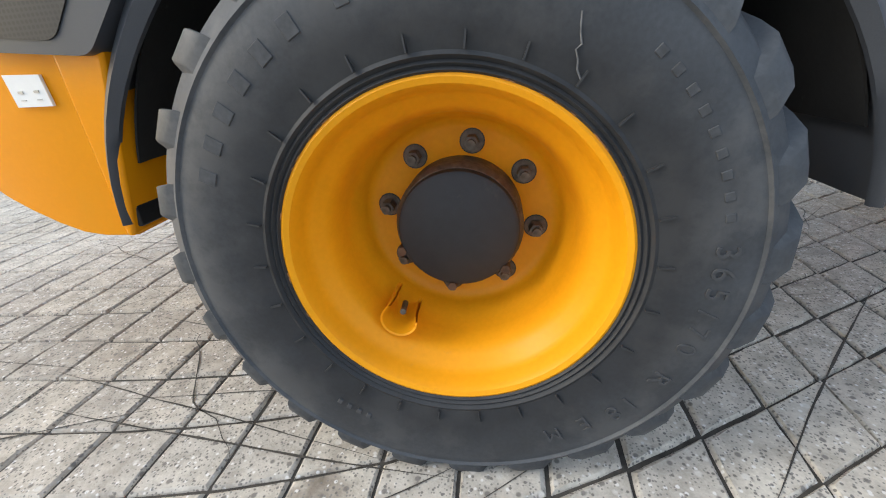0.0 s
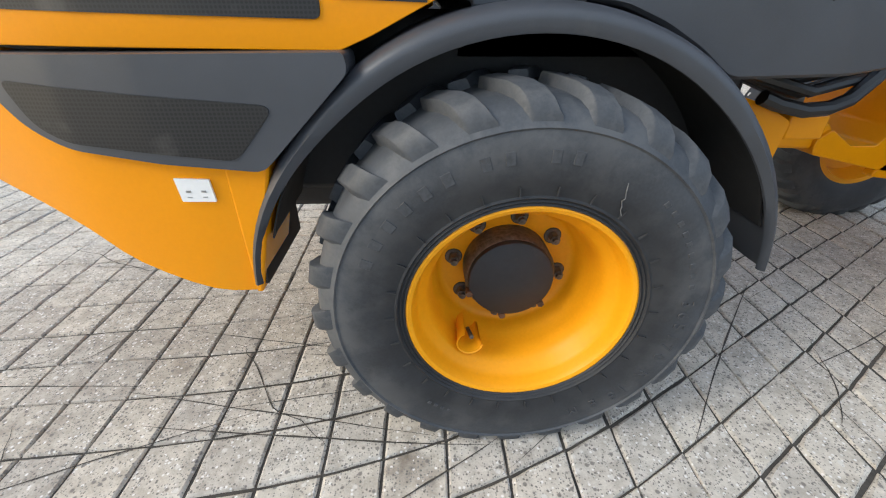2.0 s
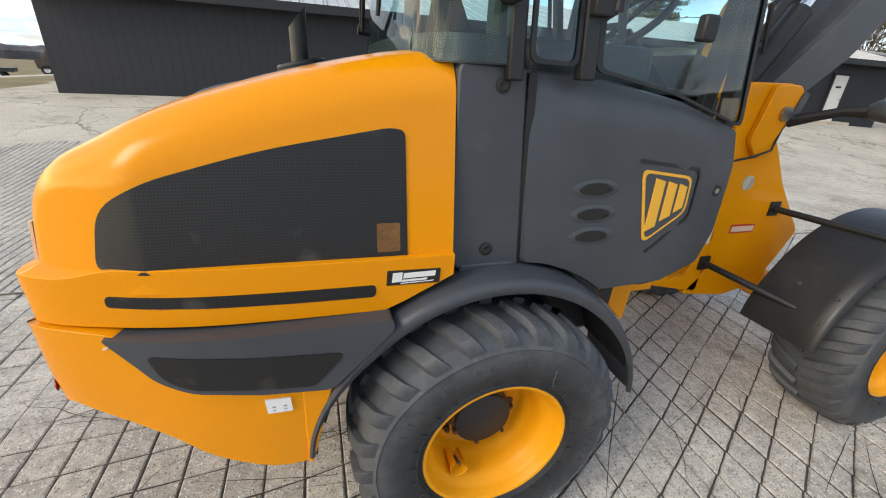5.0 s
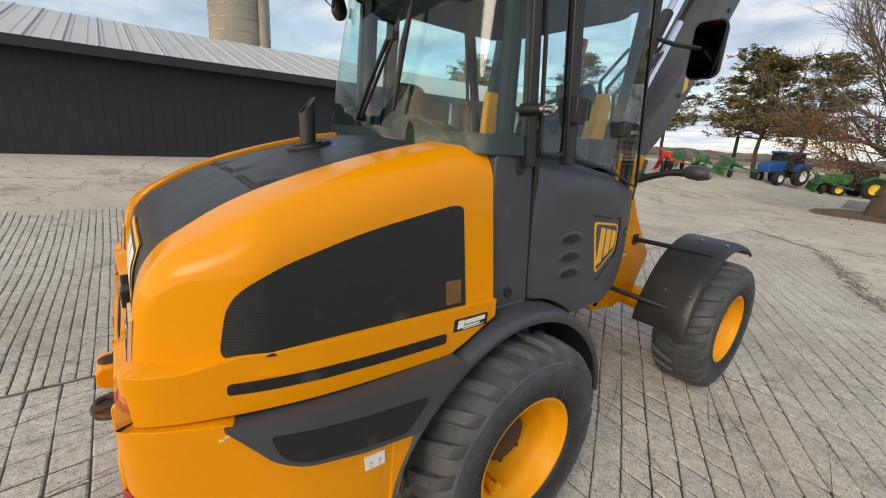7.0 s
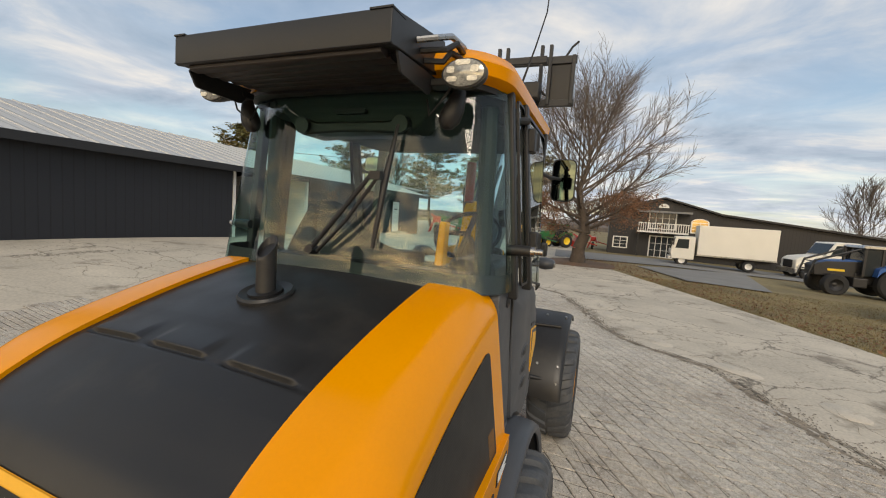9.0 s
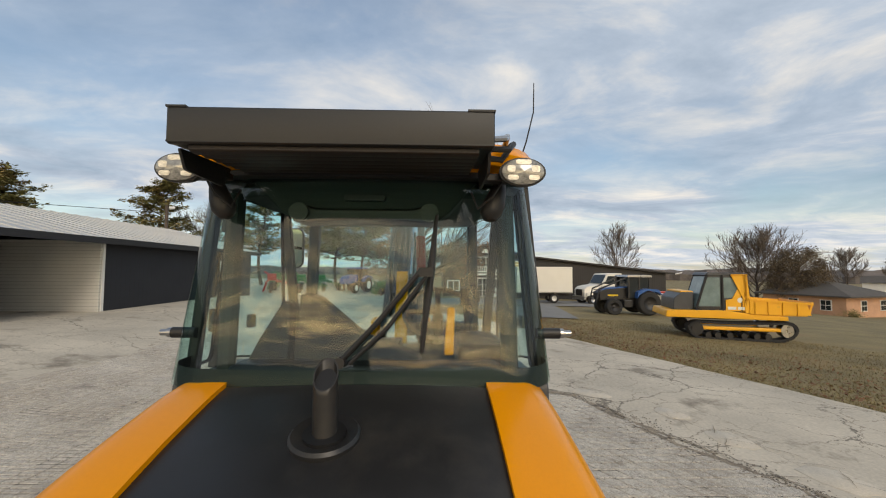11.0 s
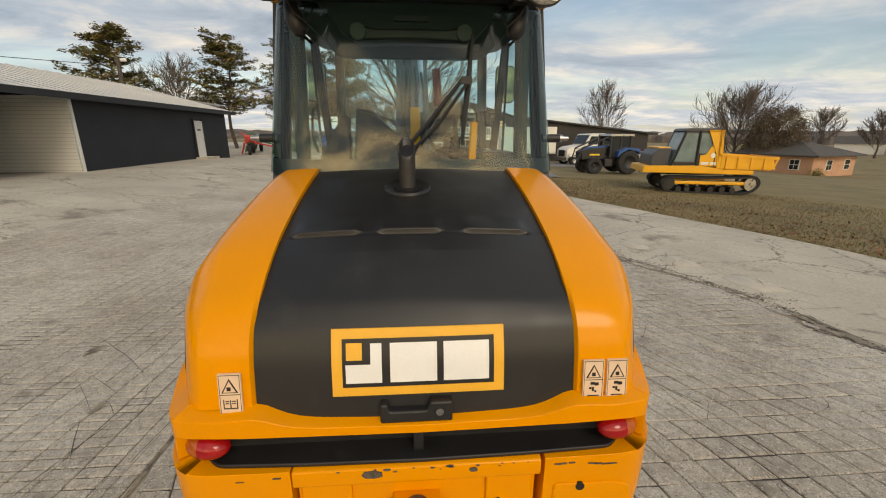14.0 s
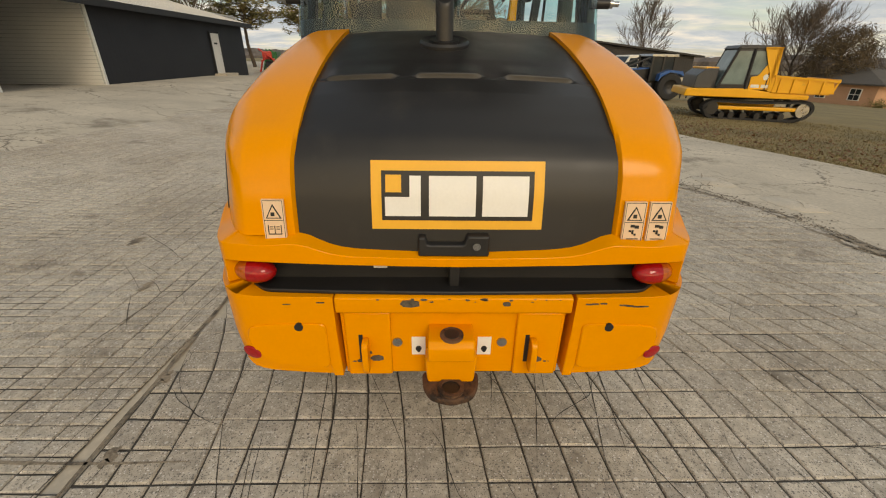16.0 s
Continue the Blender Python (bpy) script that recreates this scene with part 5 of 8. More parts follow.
# condenser box over the rear window
bm = prism(soften([(-0.575, 2.486), (-0.575, 2.392), (-0.566, 2.388), (-0.545, 2.392), (-0.24, 2.412), (-0.16, 2.47), (-0.20, 2.545)], 0.004, 2), -0.412, 0.450)
cb = part("condenser_box", bm, BOXM, loader, "dark grey sheet metal condenser box", 40, 0.003)
part("fold", box(-0.577, -0.573, -0.411, 0.449, 2.392, 2.396), BLACK, cb, "", 0)
for i in range(6):
    x, z = -0.556 + 0.056 * i, 2.373 + 0.004 * i
    part("fin", prism(soften([(x, 2.400 + 0.003 * i), (x - 0.003, z + 0.004), (x + 0.004, z), (x + 0.034, z - 0.002), (x + 0.040, 2.402 + 0.003 * i)], 0.003, 2), -0.372, 0.400), RIBS, cb, "brown-black rib", 30)
for y in (-0.405, 0.443):
    part("bracket", prism(soften([(-0.53, 2.39), (-0.50, 2.335), (-0.30, 2.33), (-0.25, 2.40)], 0.01), y - 0.004, y + 0.004), BLACK, cb, "", 0)
part("corner_cap", box(-0.578, -0.50, 0.40, 0.452, 2.484, 2.4895), BLACK, cb, "", 0)
part("corner_cap", box(-0.578, -0.50, -0.414, -0.34, 2.484, 2.4895), BLACK, cb, "", 0)
for k, (y0, z0) in enumerate(((-0.47, 2.47), (-0.49, 2.445), (-0.47, 2.42))):
    part("pipe", pipe([(-0.42 + 0.03 * k, -0.412, 2.46 - 0.02 * k), (-0.40 + 0.03 * k, y0, z0), (-0.33, y0 - 0.02, z0 + 0.03), (-0.24, -0.50, 2.50 - 0.02 * k), (-0.12, -0.48, 2.50)], 0.010, 8), STEEL if k == 0 else HOSE, cb)
# work lamps
for sd, cy in ((1, 0.565), (-1, -0.54)):
    bm = revolve([(0.001, 0.0), (0.060, 0.004), (0.072, 0.012), (0.0765, 0.012), (0.0765, 0.028), (0.068, 0.05), (0.045, 0.085), (0.001, 0.095)], 36, closed=False)
    lm = part("work_lamp", bm, BLACK, loader, "oval work lamp", 40)
    lm.matrix_local = Matrix.Translation((-0.345, cy, 2.383)) @ Matrix.Diagonal((1, 1, 0.62, 1)) @ Matrix.Rotation(-math.pi / 2, 4, "Z")
    ln = part("lamp_lens", revolve([(0.001, -0.006), (0.04, -0.003), (0.0685, 0.006), (0.0685, 0.011), (0.001, 0.011)], 32, closed=False), LAMP, lm, "clear ribbed lamp lens", 60)
    for dx, dz, w, h in ((0, 0.047, 0.050, 0.026), (-0.040, 0.012, 0.026, 0.034), (0.040, 0.012, 0.026, 0.034), (-0.034, -0.034, 0.034, 0.026), (0.034, -0.034, 0.034, 0.026)):
        part("reflector", prism(rounded(w, h, 0.008, 4, dx, dz), -0.0045, -0.0035), REFLECT, lm, "", 30)
    part("lamp_bracket", box(-0.30, -0.24, min(cy, cy - sd * 0.13), max(cy, cy - sd * 0.13), 2.36, 2.385), BLACK, loader, "", 40, 0.004)
    part("lamp_cable", pipe([(-0.28, cy - sd * 0.06, 2.36), (-0.29, cy - sd * 0.09, 2.31), (-0.27, cy - sd * 0.14, 2.27), (-0.25, cy - sd * 0.16, 2.33)], 0.004, 6), HOSE, loader)
    # lamp's reflection in the window, modelled as a dark drop at the glass
    part("lamp_reflection", pipe([(-0.205, cy - sd * 0.055, 2.37), (-0.208, cy - sd * 0.06, 2.345), (-0.21, cy - sd * 0.07, 2.31), (-0.212, cy - sd * 0.085, 2.275), (-0.215, cy - sd * 0.10, 2.25), (-0.217, cy - sd * 0.108, 2.238)], [0.022, 0.028, 0.036, 0.040, 0.030, 0.010], 18), BLACK, loader)
# aerial
part("aerial", pipe([(0.16, -0.62, 2.50), (0.155, -0.665, 2.64), (0.16, -0.70, 2.78), (0.17, -0.705, 2.92)], [0.005, 0.0035, 0.003, 0.002], 6), BLACK, loader, "thin whip aerial")

# exhaust stack with its collar
def stack_ring(r, z, cut):
    """A ring round the stack; cut: how steeply it slants down towards the tail."""
    return [Vector((-0.551 + r * math.cos(a), 0.028 + r * math.sin(a), z + cut * r * math.cos(a))) for a in [2 * math.pi * i / 28 for i in range(28)]]


ex = part("exhaust", loft([stack_ring(0.032, 1.58, 0), stack_ring(0.032, 1.74, 0), stack_ring(0.032, 1.787, 1.15), stack_ring(0.0285, 1.787, 1.15), stack_ring(0.0285, 1.70, 0)]), BONNET, loader, "dark grey exhaust stack", 50)
part("exhaust_mouth", loft([stack_ring(0.0280, 1.70, 0), stack_ring(0.0280, 1.768, 1.0)]), INK, ex)
cr = part("exhaust_collar", revolve([(0.056, 0.0), (0.085, 0.008), (0.092, 0.0), (0.092, -0.015), (0.054, -0.015)], 36), BONNET, loader, "", 40)
cr.matrix_local = Matrix.Translation((-0.548, 0.028, 1.633)) @ Matrix.Rotation(radians(-13), 4, "Y") @ Matrix.Rotation(radians(90), 4, "X")
part("collar_gap", rod((-0.5465, 0.028, 1.61), (-0.5535, 0.028, 1.6415), 0.055, n=28), INK, loader)

# rear wiper: two arms and the blade
WP = Vector((-0.315, 0.045, 1.765))
wa = part("wiper_arm", pipe([WP, (-0.325, -0.08, 1.90), (-0.315, -0.215, 2.065)], 0.009, 8), BLACK, loader, "black rear wiper arm")
part("wiper_arm", pipe([WP + Vector((0, -0.03, -0.005)), (-0.322, -0.11, 1.88), (-0.312, -0.235, 2.05)], 0.007, 8), BLACK, loader)
part("wiper_pivot", rod(WP + Vector((0.03, 0, -0.005)), WP + Vector((-0.015, 0, 0)), 0.018, n=14), BLACK, loader)
part("wiper_blade", pipe([(-0.290, -0.215, 1.79), (-0.272, -0.240, 2.03), (-0.235, -0.262, 2.25)], [0.007, 0.014, 0.006], 8), BLACK, loader, "black wiper blade")
part("wiper_clip", box(-0.325, -0.300, -0.25, -0.205, 2.04, 2.07), BLACK, loader, "", 0)

# seat, steering and levers inside
seat = part("seat", prism(soften([(-0.02, 1.66), (0.44, 1.64), (0.46, 1.72), (0.05, 1.74)], 0.03), -0.10, 0.30), SEAT, loader, "black operator seat", 40, 0.03, 3)
part("backrest", prism(soften([(0.31, 1.66), (0.285, 1.965), (0.215, 1.945), (0.03, 1.79), (-0.20, 1.71), (-0.21, 1.66)], 0.02), 0.02, 0.14, "x"), SEAT, seat, "black leaning backrest", 40, 0.02, 3)
part("armrest", prism(soften([(0.52, 1.64), (0.45, 1.78), (0.355, 1.935), (0.325, 1.92), (0.335, 1.64)], 0.02), 0.04, 0.12, "x"), SEAT, seat, "", 40, 0.015, 2)
part("floor_box", box(-0.08, 0.05, -0.52, 0.52, 1.60, 1.70), BLACK, loader, "black rear cab box", 40, 0.02)
part("control_lever", prism(soften([(-0.34, 1.70), (-0.30, 1.70), (-0.315, 1.90), (-0.345, 1.90)], 0.01), 0.10, 0.16, "x"), YELLOW, loader, "yellow lever guard", 40, 0.006)
part("steering_column", rod((0.90, -0.28, 1.58), (0.64, -0.28, 1.80), 0.04, 0.03, n=14), BLACK, loader)
st = part("steering_wheel", revolve([(0.185 + 0.013 * math.cos(a), 0.013 * math.sin(a)) for a in [2 * math.pi * i / 10 for i in range(10)]], 36), BLACK, loader, "black steering wheel", 60)
st.matrix_local = Matrix.Translation((0.62, -0.28, 1.83)) @ Matrix.Rotation(radians(-40), 4, "Y") @ Matrix.Rotation(math.pi / 2, 4, "X")
part("spoke", box(-0.18, 0.18, -0.006, 0.006, -0.015, 0.015), BLACK, st, "", 0)
part("spoke", box(-0.015, 0.015, -0.006, 0.006, -0.18, 0.0), BLACK, st, "", 0)
part("side_console", box(0.10, 0.55, -0.58, -0.36, 1.60, 1.74), BLACK, loader, "black side console", 40, 0.03)
part("lever", rod((0.52, -0.44, 1.70), (0.50, -0.42, 1.90), 0.012, 0.016, n=10), BLACK, loader)
part("lever_knob", rod((0.50, -0.42, 1.88), (0.49, -0.415, 1.97), 0.024, n=12), BLACK, loader)
part("boom_link", prism(soften([(1.26, 1.45), (1.46, 1.45), (1.52, 2.0), (1.46, 2.06), (1.40, 2.0)], 0.03), -0.06, 0.02), YELLOW, loader, "yellow steel link before the windscreen", 40, 0.006)
part("dash", prism(soften([(0.86, 1.52), (0.98, 1.52), (0.95, 1.74), (0.88, 1.75)], 0.03), -0.42, -0.16), BLACK, loader, "black dashboard", 40, 0.02)
part("extinguisher", rod((0.90, -0.18, 2.02), (0.94, -0.17, 2.27), 0.03, n=16), REDP, loader, "red tube inside the cab")
for y in (-0.56, 0.56):
    part("inner_post", rod((0.0, y, 1.62), (0.0, y * 0.96, 2.36), 0.035, n=10), LINER, loader)
part("fan", rod((0.60, -0.47, 1.93), (0.60, -0.50, 1.935), 0.050, n=20), BLACK, loader, "", 40)
ws = bmesh.new()
ws.faces.new([ws.verts.new(p) for p in ((0.93, -0.52, 1.50), (0.93, 0.52, 1.50), (0.83, 0.50, 2.40), (0.83, -0.50, 2.40))])
w = part("windscreen", ws, CLEAR, loader, "clear windscreen", 0)
w.visible_shadow = False

# mirrors and front lamps on arms
for sd in (-1, 1):
    mi = part("mirror_arm", pipe([(0.80, sd * 0.60, 2.22), (0.98, sd * 0.66, 2.20), (1.17, sd * 0.70, 2.21)], 0.011, 8), BLACK, loader, "black mirror arm")
    hs = part("mirror", loft([[Vector((1.19 + d, sd * (0.722 + u), 2.205 + v)) for u, v in rounded(0.155 * k, 0.275 * k, 0.04, 5)] for d, k in ((0.0, 0.97), (0.004, 1.0), (0.03, 0.95), (0.05, 0.7))]), BLACK, loader, "black mirror housing", 40)
    part("mirror_glass", prism([(sd * 0.722 + u, 2.205 + v) for u, v in rounded(0.138, 0.258, 0.035, 5)], 1.185, 1.1895, "x"), MIRROR, hs, "", 0)
    part("lamp_arm", pipe([(1.775, sd * 0.215, 1.50), (1.80, sd * 0.30, 1.53), (1.83, sd * 0.40, 1.565), (1.86, sd * 0.50, 1.575)], [0.032, 0.024, 0.022, 0.03], 10), BLACK, loader, "black lamp arm")
    fl = part("front_lamp", loft([[Vector((1.88 + 0.070 * math.cos(a) * k, sd * (0.47 + u), 1.580 + 0.050 * k * math.sin(a))) for a in [2 * math.pi * i / 16 for i in range(16)]] for u, k in ((0.0, 0.5), (0.03, 0.9), (0.10, 1.05), (0.16, 0.8), (0.175, 0.4))]), GREY, loader, "dark grey indicator lamp", 50)
    part("lamp_lens", prism([(1.86 + 0.02 * math.cos(a), 1.575 + 0.02 * math.sin(a)) for a in [2 * math.pi * i / 12 for i in range(12)]], sd * 0.64, sd * 0.652), LAMP, fl, "", 0)

# mast, boom and carriage
mast = soften([(1.465, 1.67), (1.76, 1.675), (1.815, 1.50), (1.745, 1.42), (1.79, 1.37), (1.93, 1.17), (2.20, 0.88), (2.03, 0.55), (1.78, 0.49), (1.45, 0.53), (1.57, 0.66), (1.50, 1.11), (1.45, 1.30)], 0.03)
for sd in (-1, 1):
    mp = part("mast_plate", prism(mast, sd * 0.165, sd * 0.205), YELLOW, loader, "yellow steel mast plate", 40, 0.004)
    part("mast_hole", rod((1.666, sd * 0.20, 1.182), (1.666, sd * 0.2075, 1.182), 0.04, n=24), CONCRETE, mp, "", 0)
    part("boss", prism(soften([(1.54, 1.40), (1.62, 1.31), (1.70, 1.33), (1.72, 1.45), (1.80, 1.62), (1.76, 1.67), (1.60, 1.665)], 0.03), sd * 0.205, sd * 0.235), YELLOW, mp, "", 40, 0.006)
    part("pivot_pin", rod((1.70, sd * 0.20, 1.535), (1.70, sd * 0.252, 1.535), 0.035, n=18), STEEL, mp)
    part("pin_plate", prism(soften([(1.738, 1.515), (1.775, 1.50), (1.815, 1.63), (1.778, 1.645)], 0.018), sd * 0.235, sd * 0.245), ARM, mp)
    part("warning_strip", box(1.655, 1.83, min(sd * 0.205, sd * 0.2085), max(sd * 0.205, sd * 0.2085), 0.895, 0.945), REDP, mp, "", 0)
    part("warning_strip", box(1.661, 1.824, min(sd * 0.205, sd * 0.2095), max(sd * 0.205, sd * 0.2095), 0.904, 0.935), CREAM, mp, "", 0)
    part("label", box(1.49, 1.53, min(sd * 0.205, sd * 0.2085), max(sd * 0.205, sd * 0.2085), 0.84, 0.94), CREAM, mp, "", 0)
    arm = soften([(1.58, 1.60), (1.66, 1.50), (1.80, 1.56), (2.12, 1.81), (2.55, 2.32), (3.02, 2.98), (3.12, 3.20), (3.06, 3.32), (2.93, 3.26), (2.42, 2.50), (1.98, 1.98)], 0.03)
    bo = part("boom_arm", prism(arm, sd * 0.12, sd * 0.16), ARM, loader, "dark grey steel boom arm", 40, 0.004)
    for x, z in ((2.25, 2.12), (2.62, 2.58), (2.8, 2.82)):
        part("arm_pin", rod((x, sd * 0.15, z), (x, sd * 0.172, z), 0.016, n=12), BLACK, bo)
    part("arm_mark", prism([(2.30, 2.14), (2.36, 2.18), (2.36, 2.30), (2.30, 2.26)], sd * 0.16, sd * 0.1625), PLATEY, bo, "", 0)
part("boom_plate", loft([[Vector((x, y, z)) for y in (-0.13, 0.13) for x, z in ((a, b), (a + 0.05, b - 0.04))] for a, b in ((1.7, 1.68), (2.4, 2.42), (2.95, 3.15))], closed=False), ARM, loader)
cy = part("lift_cylinder", rod((1.50, -0.08, 1.58), (1.78, -0.08, 2.00), 0.052, n=18), BLACK, loader, "black lift cylinder")
part("cylinder_rod", rod((1.78, -0.08, 2.00), (2.20, -0.08, 2.62), 0.028, n=16), CHROME, cy)
cy = part("tilt_cylinder", rod((1.75, 0.05, 1.85), (2.25, 0.05, 2.72), 0.045, n=16), BLACK, loader, "black tilt cylinder")
part("cylinder_rod", rod((2.25, 0.05, 2.72), (2.75, 0.05, 3.45), 0.025, n=14), CHROME, cy)
for k in range(4):
    part("hose", pipe([(1.62, -0.10 + 0.06 * k, 1.70), (1.56, -0.10 + 0.06 * k, 2.0 + 0.05 * k), (1.85, -0.1 + 0.06 * k, 2.25 + 0.05 * k), (2.1, -0.08 + 0.05 * k, 2.45)], 0.013, 8), HOSE, loader)
part("hose", pipe([(1.50, -0.19, 1.29), (1.58, -0.25, 1.33), (1.68, -0.25, 1.36), (1.75, -0.22, 1.50)], 0.006, 6), HOSE, loader)
for z, h in ((3.66, 0.04), (3.21, 0.035)):
    part("carriage_rail", box(3.02, 3.07, -0.56, 0.56, z - h, z + h), HUB, loader, "dark steel fork carriage rail", 40, 0.004)
part("carriage_rail", box(2.80, 2.84, -0.28, 0.28, 3.56, 3.63), HUB, loader, "", 40, 0.004)
for y in (-0.53, -0.285, -0.19, 0.19, 0.285, 0.53):
    part("carriage_post", box(3.0, 3.05, y - 0.018, y + 0.018, 3.19, 3.82 if abs(y) < 0.5 else 3.70), HUB, loader, "", 40, 0.004)
for sd in (-1, 1):
    part("carriage_box", box(3.04, 3.16, sd * 0.42 - 0.12, sd * 0.42 + 0.12, 3.20, 3.62), BLACK, loader, "", 40, 0.006)
part("carriage_hose", pipe([(2.85, -0.08, 3.25), (2.95, -0.16, 3.42), (3.0, -0.24, 3.30), (3.02, -0.30, 3.28)], 0.012, 8), HOSE, loader)
part("carriage_hook", pipe([(3.05, -0.44, 3.70), (3.06, -0.50, 3.80), (3.06, -0.56, 3.85)], 0.012, 8), BLACK, loader)
part("quick_hitch", box(2.86, 3.02, -0.22, 0.22, 3.22, 3.40), BLACK, loader, "", 40, 0.02)


# ---- barn ----
def boards(name, colour, pitch, axis, rough=0.6, depth=0.012, vary=0.1):
    """Painted siding with shallow grooves of its own pitch."""
    m = mat(name, colour, rough, vary=vary, grain=0.8, fine=40, bump=0.0)
    n, l = m.node_tree.nodes, m.node_tree.links
    tc, mp, wv = n.new("ShaderNodeTexCoord"), n.new("ShaderNodeMapping"), n.new("ShaderNodeTexWave")
    wv.wave_profile = "SAW"
    wv.bands_direction = axis.upper()
    wv.inputs["Scale"].default_value = 0.314 / pitch
    l.new(tc.outputs["Object"], mp.inputs[0]), l.new(mp.outputs[0], wv.inputs["Vector"])
    bp = n.new("ShaderNodeBump")
    bp.inputs["Strength"].default_value, bp.inputs["Distance"].default_value = 0.6, depth
    l.new(wv.outputs[0], bp.inputs["Height"]), l.new(bp.outputs[0], n["Principled BSDF"].inputs["Normal"])
    # lap lines: the shade in each groove is put into the colour
    b = n["Principled BSDF"]
    lap, mx = n.new("ShaderNodeValToRGB"), n.new("ShaderNodeMixRGB")
    lap.color_ramp.elements[0].position, lap.color_ramp.elements[0].color = 0.05, (0.55, 0.55, 0.55, 1)
    lap.color_ramp.elements[1].position = 0.14
    mx.blend_type, mx.inputs[0].default_value = "MULTIPLY", 1
    l.new(wv.outputs[0], lap.inputs[0]), l.new(b.inputs["Base Color"].links[0].from_socket, mx.inputs[1]), l.new(lap.outputs[0], mx.inputs[2])
    l.new(mx.outputs[0], b.inputs["Base Color"])
    return m


NAVY = boards("dark_navy_siding", (0.013, 0.015, 0.021), 0.23, "x")
ROOF = boards("pale_metal_roof", (0.48, 0.48, 0.47), 0.30, "x", 0.5, 0.02)
SIDING = boards("white_siding", (0.66, 0.65, 0.61), 0.12, "z")
PAINTW = mat("white_paint", (0.72, 0.71, 0.68), 0.5, vary=0.05, grain=2)
TRIM = mat("black_trim", (0.016, 0.016, 0.018), 0.5, vary=0.1)
barn = thing("barn", "dark navy barn with a pale metal roof and open bay", "barn", (0, 11.2, 0))
part("front_wall", box(-6.5, 9.0, 0, 0.15, -0.9, 3.0), NAVY, barn, "dark navy metal wall", 0)
part("front_wall", box(12.8, 24.2, 0, 0.15, -0.3, 3.0), NAVY, barn, "dark navy metal wall", 0)
part("bay_wall", box(12.65, 12.8, 0.02, 9.8, -0.3, 3.0), SIDING, barn, "white boarded bay wall", 0)
part("bay_wall", box(8.85, 9.0, 0.15, 9.8, -0.3, 3.0), SIDING, barn, "white boarded bay wall", 0)
part("back_wall", box(-6.5, 24.2, 9.8, 9.95, -0.9, 3.0), SIDING, barn, "", 0)
for x in (-6.5, 24.05):
    part("end_wall", prism([(0.15, -0.9), (9.8, -0.9), (9.8, 3.0), (5.0, 4.35), (0.15, 3.0)], x, x + 0.15, "x"), NAVY, barn, "", 0)
part("roof", prism([(-0.45, 2.98), (5.0, 4.40), (10.4, 2.95), (10.4, 3.03), (5.0, 4.48), (-0.45, 3.06)], -6.8, 24.6, "x"), ROOF, barn, "pale metal roof", 0)
part("fascia", box(-6.8, 24.6, -0.49, -0.45, 2.86, 3.07), TRIM, barn, "black eaves board", 0)
part("soffit", box(-6.5, 24.2, -0.45, 0.0, 2.93, 2.975), TRIM, barn, "", 0)
part("corner_post", box(8.96, 9.06, -0.04, 0.0, 0.3, 2.93), PAINTW, barn, "white corner post", 0)
part("corner_post", box(12.70, 12.80, -0.04, 0.0, 0.3, 2.93), PAINTW, barn, "white corner post", 0)
gd = part("door", box(20.40, 21.24, -0.05, 0.0, 0.62, 2.44), PAINTW, barn, "white door", 0)
part("door_frame", box(20.32, 20.40, -0.07, 0.0, 0.60, 2.52), TRIM, gd, "", 0)
part("door_frame", box(21.24, 21.32, -0.07, 0.0, 0.60, 2.52), TRIM, gd, "", 0)
part("door_sign", box(20.65, 20.98, -0.056, -0.05, 1.95, 2.03), TRIM, gd, "", 0)
part("knob", rod((21.14, -0.05, 1.5), (21.14, -0.10, 1.5), 0.03, n=8), STEEL, gd)
part("step", box(20.2, 21.5, -0.6, 0.0, 0.3, 0.62), CONCRETE, barn, "", 0)
part("lower_roof", prism([(3.0, 3.75), (8.5, 3.25), (8.5, 3.35), (3.0, 3.86)], 24.0, 31.0, "x"), ROOF, barn, "", 0)
# ribs of the metal roof
rib = part("roof_rib", loft([[Vector((x, y, z)) for x in (-0.025, 0.025) for y, z in ((yy, zz), )] + [Vector((0.012, yy, zz + 0.03)), Vector((-0.012, yy, zz + 0.03))] for yy, zz in ((-0.45, 3.06), (5.0, 4.48))]), ROOF, barn, "", 0)
for i in range(1, 52):
    same("roof_rib", rib, barn, Matrix.Translation((-6.7 + 0.6 * i, 0, 0)))

silo = thing("silo", "tall round grey concrete silo behind the barn", "silo", (7.6, 37.5, 0))
STAVE = mat("silo_concrete", (0.30, 0.275, 0.235), 0.9, vary=0.15, grain=0.4, dirt=(0.20, 0.18, 0.15), dirt_at=0.5, dirt_scale=0.3)
part("shell", rod((0, 0, -1), (0, 0, 20), 2.25, n=48), STAVE, silo, "", 40)
part("dome", rod((0, 0, 20), (0, 0, 21.5), 2.25, 0.6, n=48), STEEL, silo, "", 40)
hoop = part("hoop", revolve([(2.25, 0), (2.275, 0.02), (2.275, 0.04), (2.25, 0.06)], 48, closed=False), STEEL, silo, "", 40)
hoop.matrix_local = pose(0, 0, 2, 90, 0, 0)
for i in range(1, 20):
    same("hoop", hoop, silo, pose(0, 0, 2 + 0.9 * i, 90, 0, 0))
part("chute", rod((1.2, -2.3, 0), (1.2, -2.3, 19), 0.35, n=14), STAVE, silo, "", 40)


